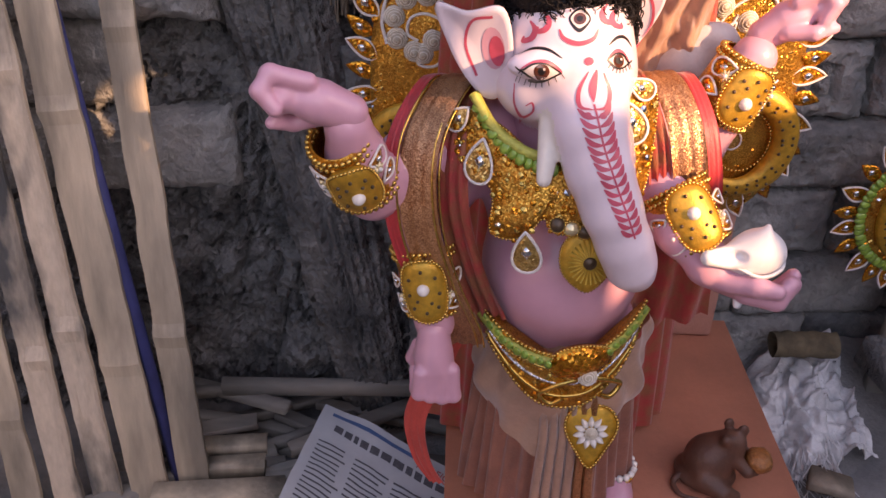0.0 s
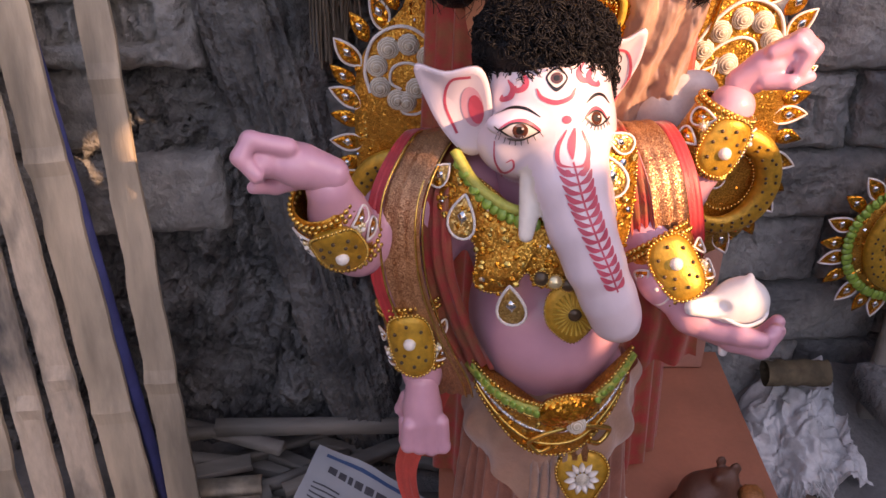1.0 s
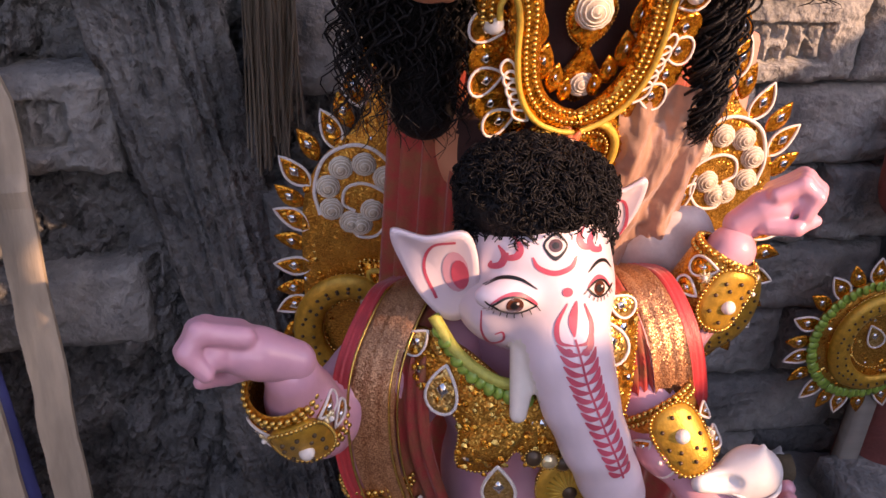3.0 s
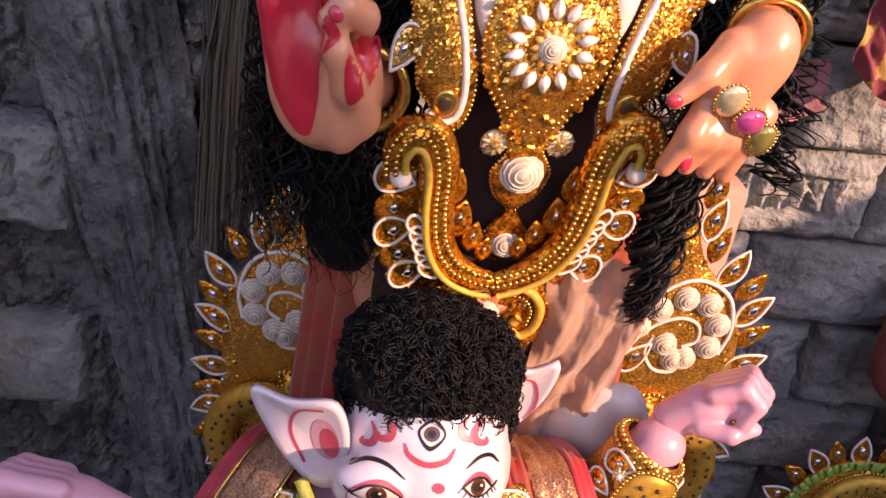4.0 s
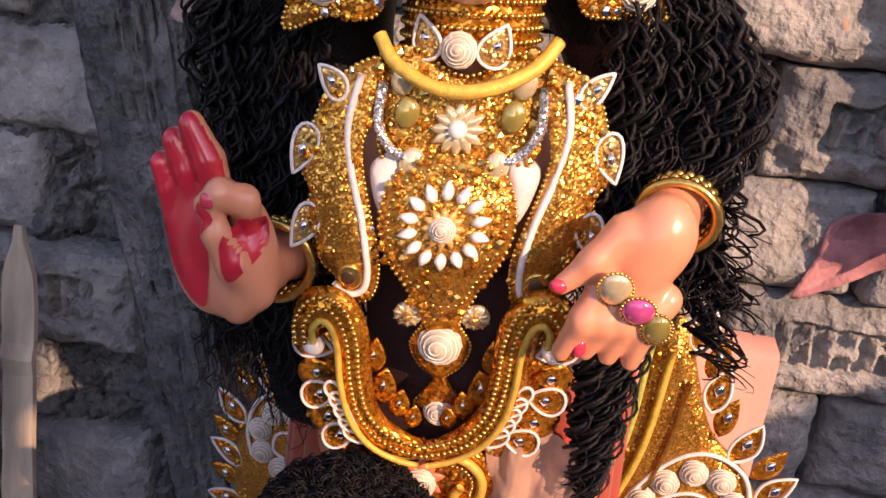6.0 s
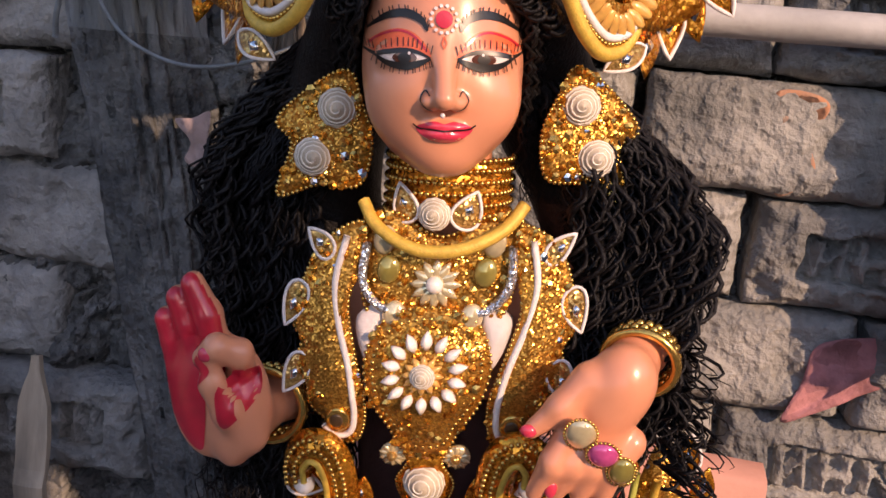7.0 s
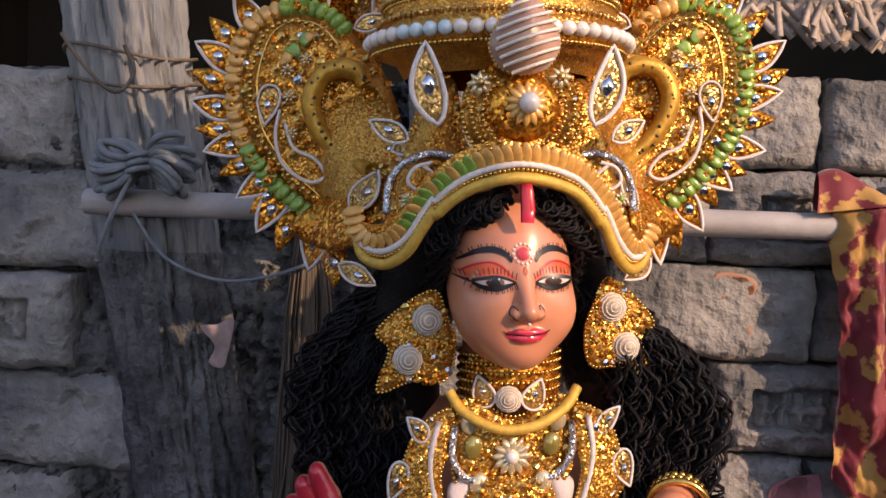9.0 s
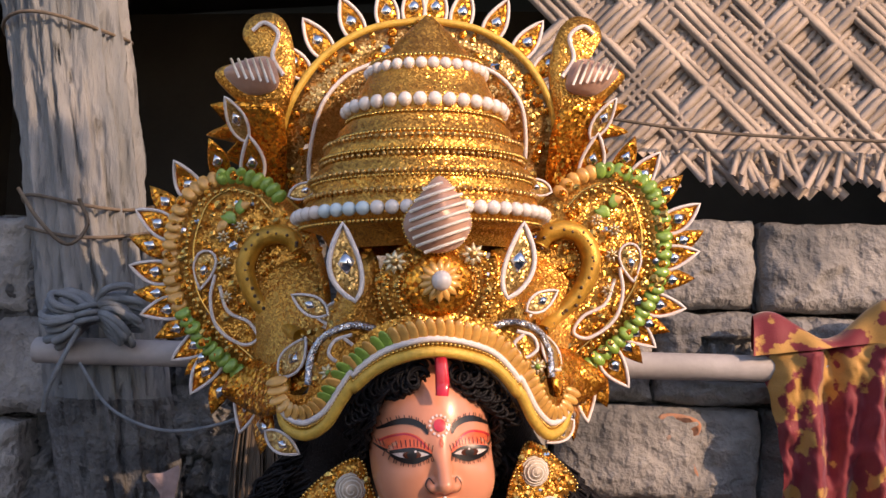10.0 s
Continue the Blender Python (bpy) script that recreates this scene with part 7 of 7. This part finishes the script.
def drape2_put(u, w):
    fold = .024 * math.sin(15 * u + 2 * w + 1.5 * math.sin(5 * w)) + .013 * math.sin(31 * u + 7 * w + 1)
    x = .474 + .045 * w + (.21 - .05 * math.sin(math.pi * w)) * u + .012 * math.sin(4 * w)
    if w < .12:
        a = math.pi * (1 - w / .12)
        return (x, 1.224 - .024 * math.cos(math.pi - a) + fold * .2, 1.300 + (.030 + .020 * math.sin(9 * u + 1)) * math.sin(a) + .03 * u)
    return (x, 1.205 + fold * .5 + .010 * lump(u * 4, w * 6, 0, 1.5), 1.300 + .03 * u - (.30 + .04 * math.sin(7 * u)) * (w - .12) / .88)


tagged(link("printed_cloth", sheet(110, 80, drape2_put), mat("maroon_gold_print", (.19, .014, .022), .65, .1, .3, 26, .3, 500, spread=(.43, .46), color2=(.46, .25, .055), sheen=.3, depth=.001)), "maroon cloth with gold print hung over the rail", "cloth")

rope = empty("rope_hank", "grey hank of rope knotted at the post", "rope")
for s in (-1, 1):
    for i in range(24):
        f = i / 23
        R = RNG.uniform(.040, .064)
        an = radians(-38 + 76 * f)
        cx, cz = -.278, 1.328
        d = np.array((math.cos(an) * s, math.sin(an)))
        n = np.array((-d[1], d[0]))
        y = 1.128 + RNG.uniform(-.012, .012)
        pts = [(cx, y + .01, cz), (cx + d[0] * R * .6 + n[0] * .008, y - .01, cz + d[1] * R * .6 + n[1] * .008 - .004), (cx + d[0] * R, y, cz + d[1] * R - .008), (cx + d[0] * R * .6 - n[0] * .006, y + .012, cz + d[1] * R * .6 - n[1] * .006 - .006), (cx, y + .012, cz - .004)]
        link("loop", tube(spline(pts, 5), .0042, 6), ROPE, rope)
for k in range(3):
    link("binding", tube([(-.278 + .016 * math.cos(t), 1.130 + .022 * math.sin(t), 1.318 + .008 * k + .004 * math.cos(t)) for t in np.linspace(0, 2 * math.pi, 18, endpoint=False)], .0036, 6, True), ROPE, rope)
link("loose_end", tube(spline([(-.285, 1.115, 1.310), (-.300, 1.105, 1.270), (-.315, 1.110, 1.240), (-.325, 1.120, 1.215)], 6), .003, 6), ROPE, rope)
link("slack_cord", tube(spline([(-.285, 1.120, 1.270), (-.240, 1.110, 1.222), (-.180, 1.115, 1.200), (-.120, 1.130, 1.208), (-.060, 1.150, 1.235)], 8), .0019, 6), ROPE, rope)
ties = empty("post_lashing", "thin dark cord lashed round the post", "cord")
for z, dx in ((1.462, .0), (1.425, .01), (1.690, -.01)):
    c = post_x(z)
    link("turn", tube([(c + .080 * math.cos(t), 1.238 + .072 * math.sin(t), z + .008 * math.sin(2 * t + dx * 90)) for t in np.linspace(0, 2 * math.pi, 26, endpoint=False)], .0024, 5, True), JUTE, ties)
link("loop", tube(spline([(-.38, 1.130, 1.470), (-.345, 1.122, 1.430), (-.315, 1.130, 1.405), (-.300, 1.145, 1.430), (-.310, 1.140, 1.460)], 6), .0024, 5), JUTE, ties)
fib = Geo()
for i in range(130):
    x, y = -.096 + RNG.normal(0, .010), 1.165 + RNG.normal(0, .007)
    zb = RNG.uniform(.70, .84)
    fib.add(tube(spline([(-.100 + (x + .10) * .5, 1.175, 1.262), (x + .004, y, 1.15), (x + RNG.uniform(-.006, .006), y, 1.0), (x - .004 + RNG.uniform(-.006, .006), y, .90), (x - .008 + RNG.uniform(-.008, .008), y + .01, zb)], 5), RNG.uniform(.0008, .0019), 4))
tagged(link("jute_hank", fib, JUTE), "brown jute fibre hank hanging down the wall", "fibre", kind="stuff")

mat_root = empty("woven_mat", "torn woven cane mat closing the gap above the wall", "mat")
for d in (-1, 1):
    for i in range(30):
        c = .24 + .026 * i
        L0 = RNG.uniform(1.490, 1.545)
        for h in range(2):
            off = c + .0125 * h
            x0 = off if d > 0 else off + .02
            q = []
            for k in range(16):
                z = L0 + (1.90 - L0) * k / 15
                x = x0 + d * (z - 1.70) * .95
                ph = (x * 1 + z) / .104 * math.pi + (i // 2) * math.pi
                q.append((x, 1.262 - .006 * math.sin(ph) * d + RNG.uniform(-.0012, .0012), z))
            if .20 < q[8][0] < .95:
                link("strip", tube(q, RNG.uniform(.0050, .0066), 4, False, .28), CANE, mat_root)
for i in range(26):
    x = .36 + .30 * RNG.random()
    tagged(link("strip", tube([(x, 1.250, 1.545), (x + RNG.uniform(-.03, .03), 1.235, 1.505 + RNG.uniform(-.01, .012))], .0042, 4, False, .3), CANE, mat_root))
link("tie_cord", tube(spline([(.30, 1.240, 1.585), (.45, 1.236, 1.565), (.70, 1.24, 1.555)], 8), .0022, 5), JUTE, mat_root)

def smear(name, line, y, m, label):
    """A thin patch of colour on the wall, following its bumps."""
    tagged(link(name, plate(spline(line, 6, True), lambda a, b, d: (a, y(a) + .005 * lump(a, 0, b, 30) - d * .3, b), .003, .002, 10), m), label, "stain")


DULL_PINK = mat("dull_pink", (.46, .20, .21), .95, 0, .4, 30, .6, 90, depth=.006)
smear("pink_patch", [(.438, .885), (.452, .930), (.456, .968), (.476, .982), (.520, .990), (.600, .998), (.600, .950), (.540, .942), (.490, .912)], lambda a: wall_y(a) - .025, DULL_PINK, "faded pink patch on the brick wall")
smear("orange_patch", [(.376, 1.222), (.404, 1.226), (.428, 1.214), (.416, 1.180), (.424, 1.148), (.396, 1.122), (.380, 1.150), (.388, 1.190)], lambda a: wall_y(a) - .027, mat("dull_orange", (.44, .21, .12), .95, 0, .45, 24, .6, 90, color2=(.31, .25, .21), depth=.006), "faint orange patch on the brick wall")
# a small sun patch on the post, put in as pale pink colour
smear("sun_patch", [(-.226, 1.138), (-.206, 1.142), (-.186, 1.150), (-.190, 1.118), (-.196, 1.092), (-.214, 1.096), (-.208, 1.116)], lambda a: 1.180, mat("sunlit_pale_pink", (.46, .33, .30), .95, 0, .3, 40, .6, 120, depth=.004), "pale pink patch of sunlight painted on the post")
tagged(link("elephant_headed_statue", ganesh, STATUE_MATS), "standing pink painted clay elephant-headed statue with four arms", "statue")
tagged(link("goddess_statue", goddess, [PEACH, PEACH, ALTA, INK, EYEWHITE, BROWN_EYE, CORAL, NAIL, mat("dark_cloth_with_shade", (0.045, 0.014, 0.012), 0.8, 0, 0.3, 60, 0.3, 400)]), "peach painted clay goddess statue behind the elephant-headed one", "statue")

# the elephant-headed statue and all that it wears stand a little back on the platform
WORN = ("elephant_headed_statue", "curly_wig", "bib_necklace", "belly_medallion", "belt", "wrist_ornament", "cream_sleeve", "shawl", "red_sash", "lower_garment", "anklet", "conch_shell")
for ob in [o for o in scene.collection.all_objects if o.parent is None and o.name.split(".")[0] in WORN]:
    ob.location = (0, .026, -.005)
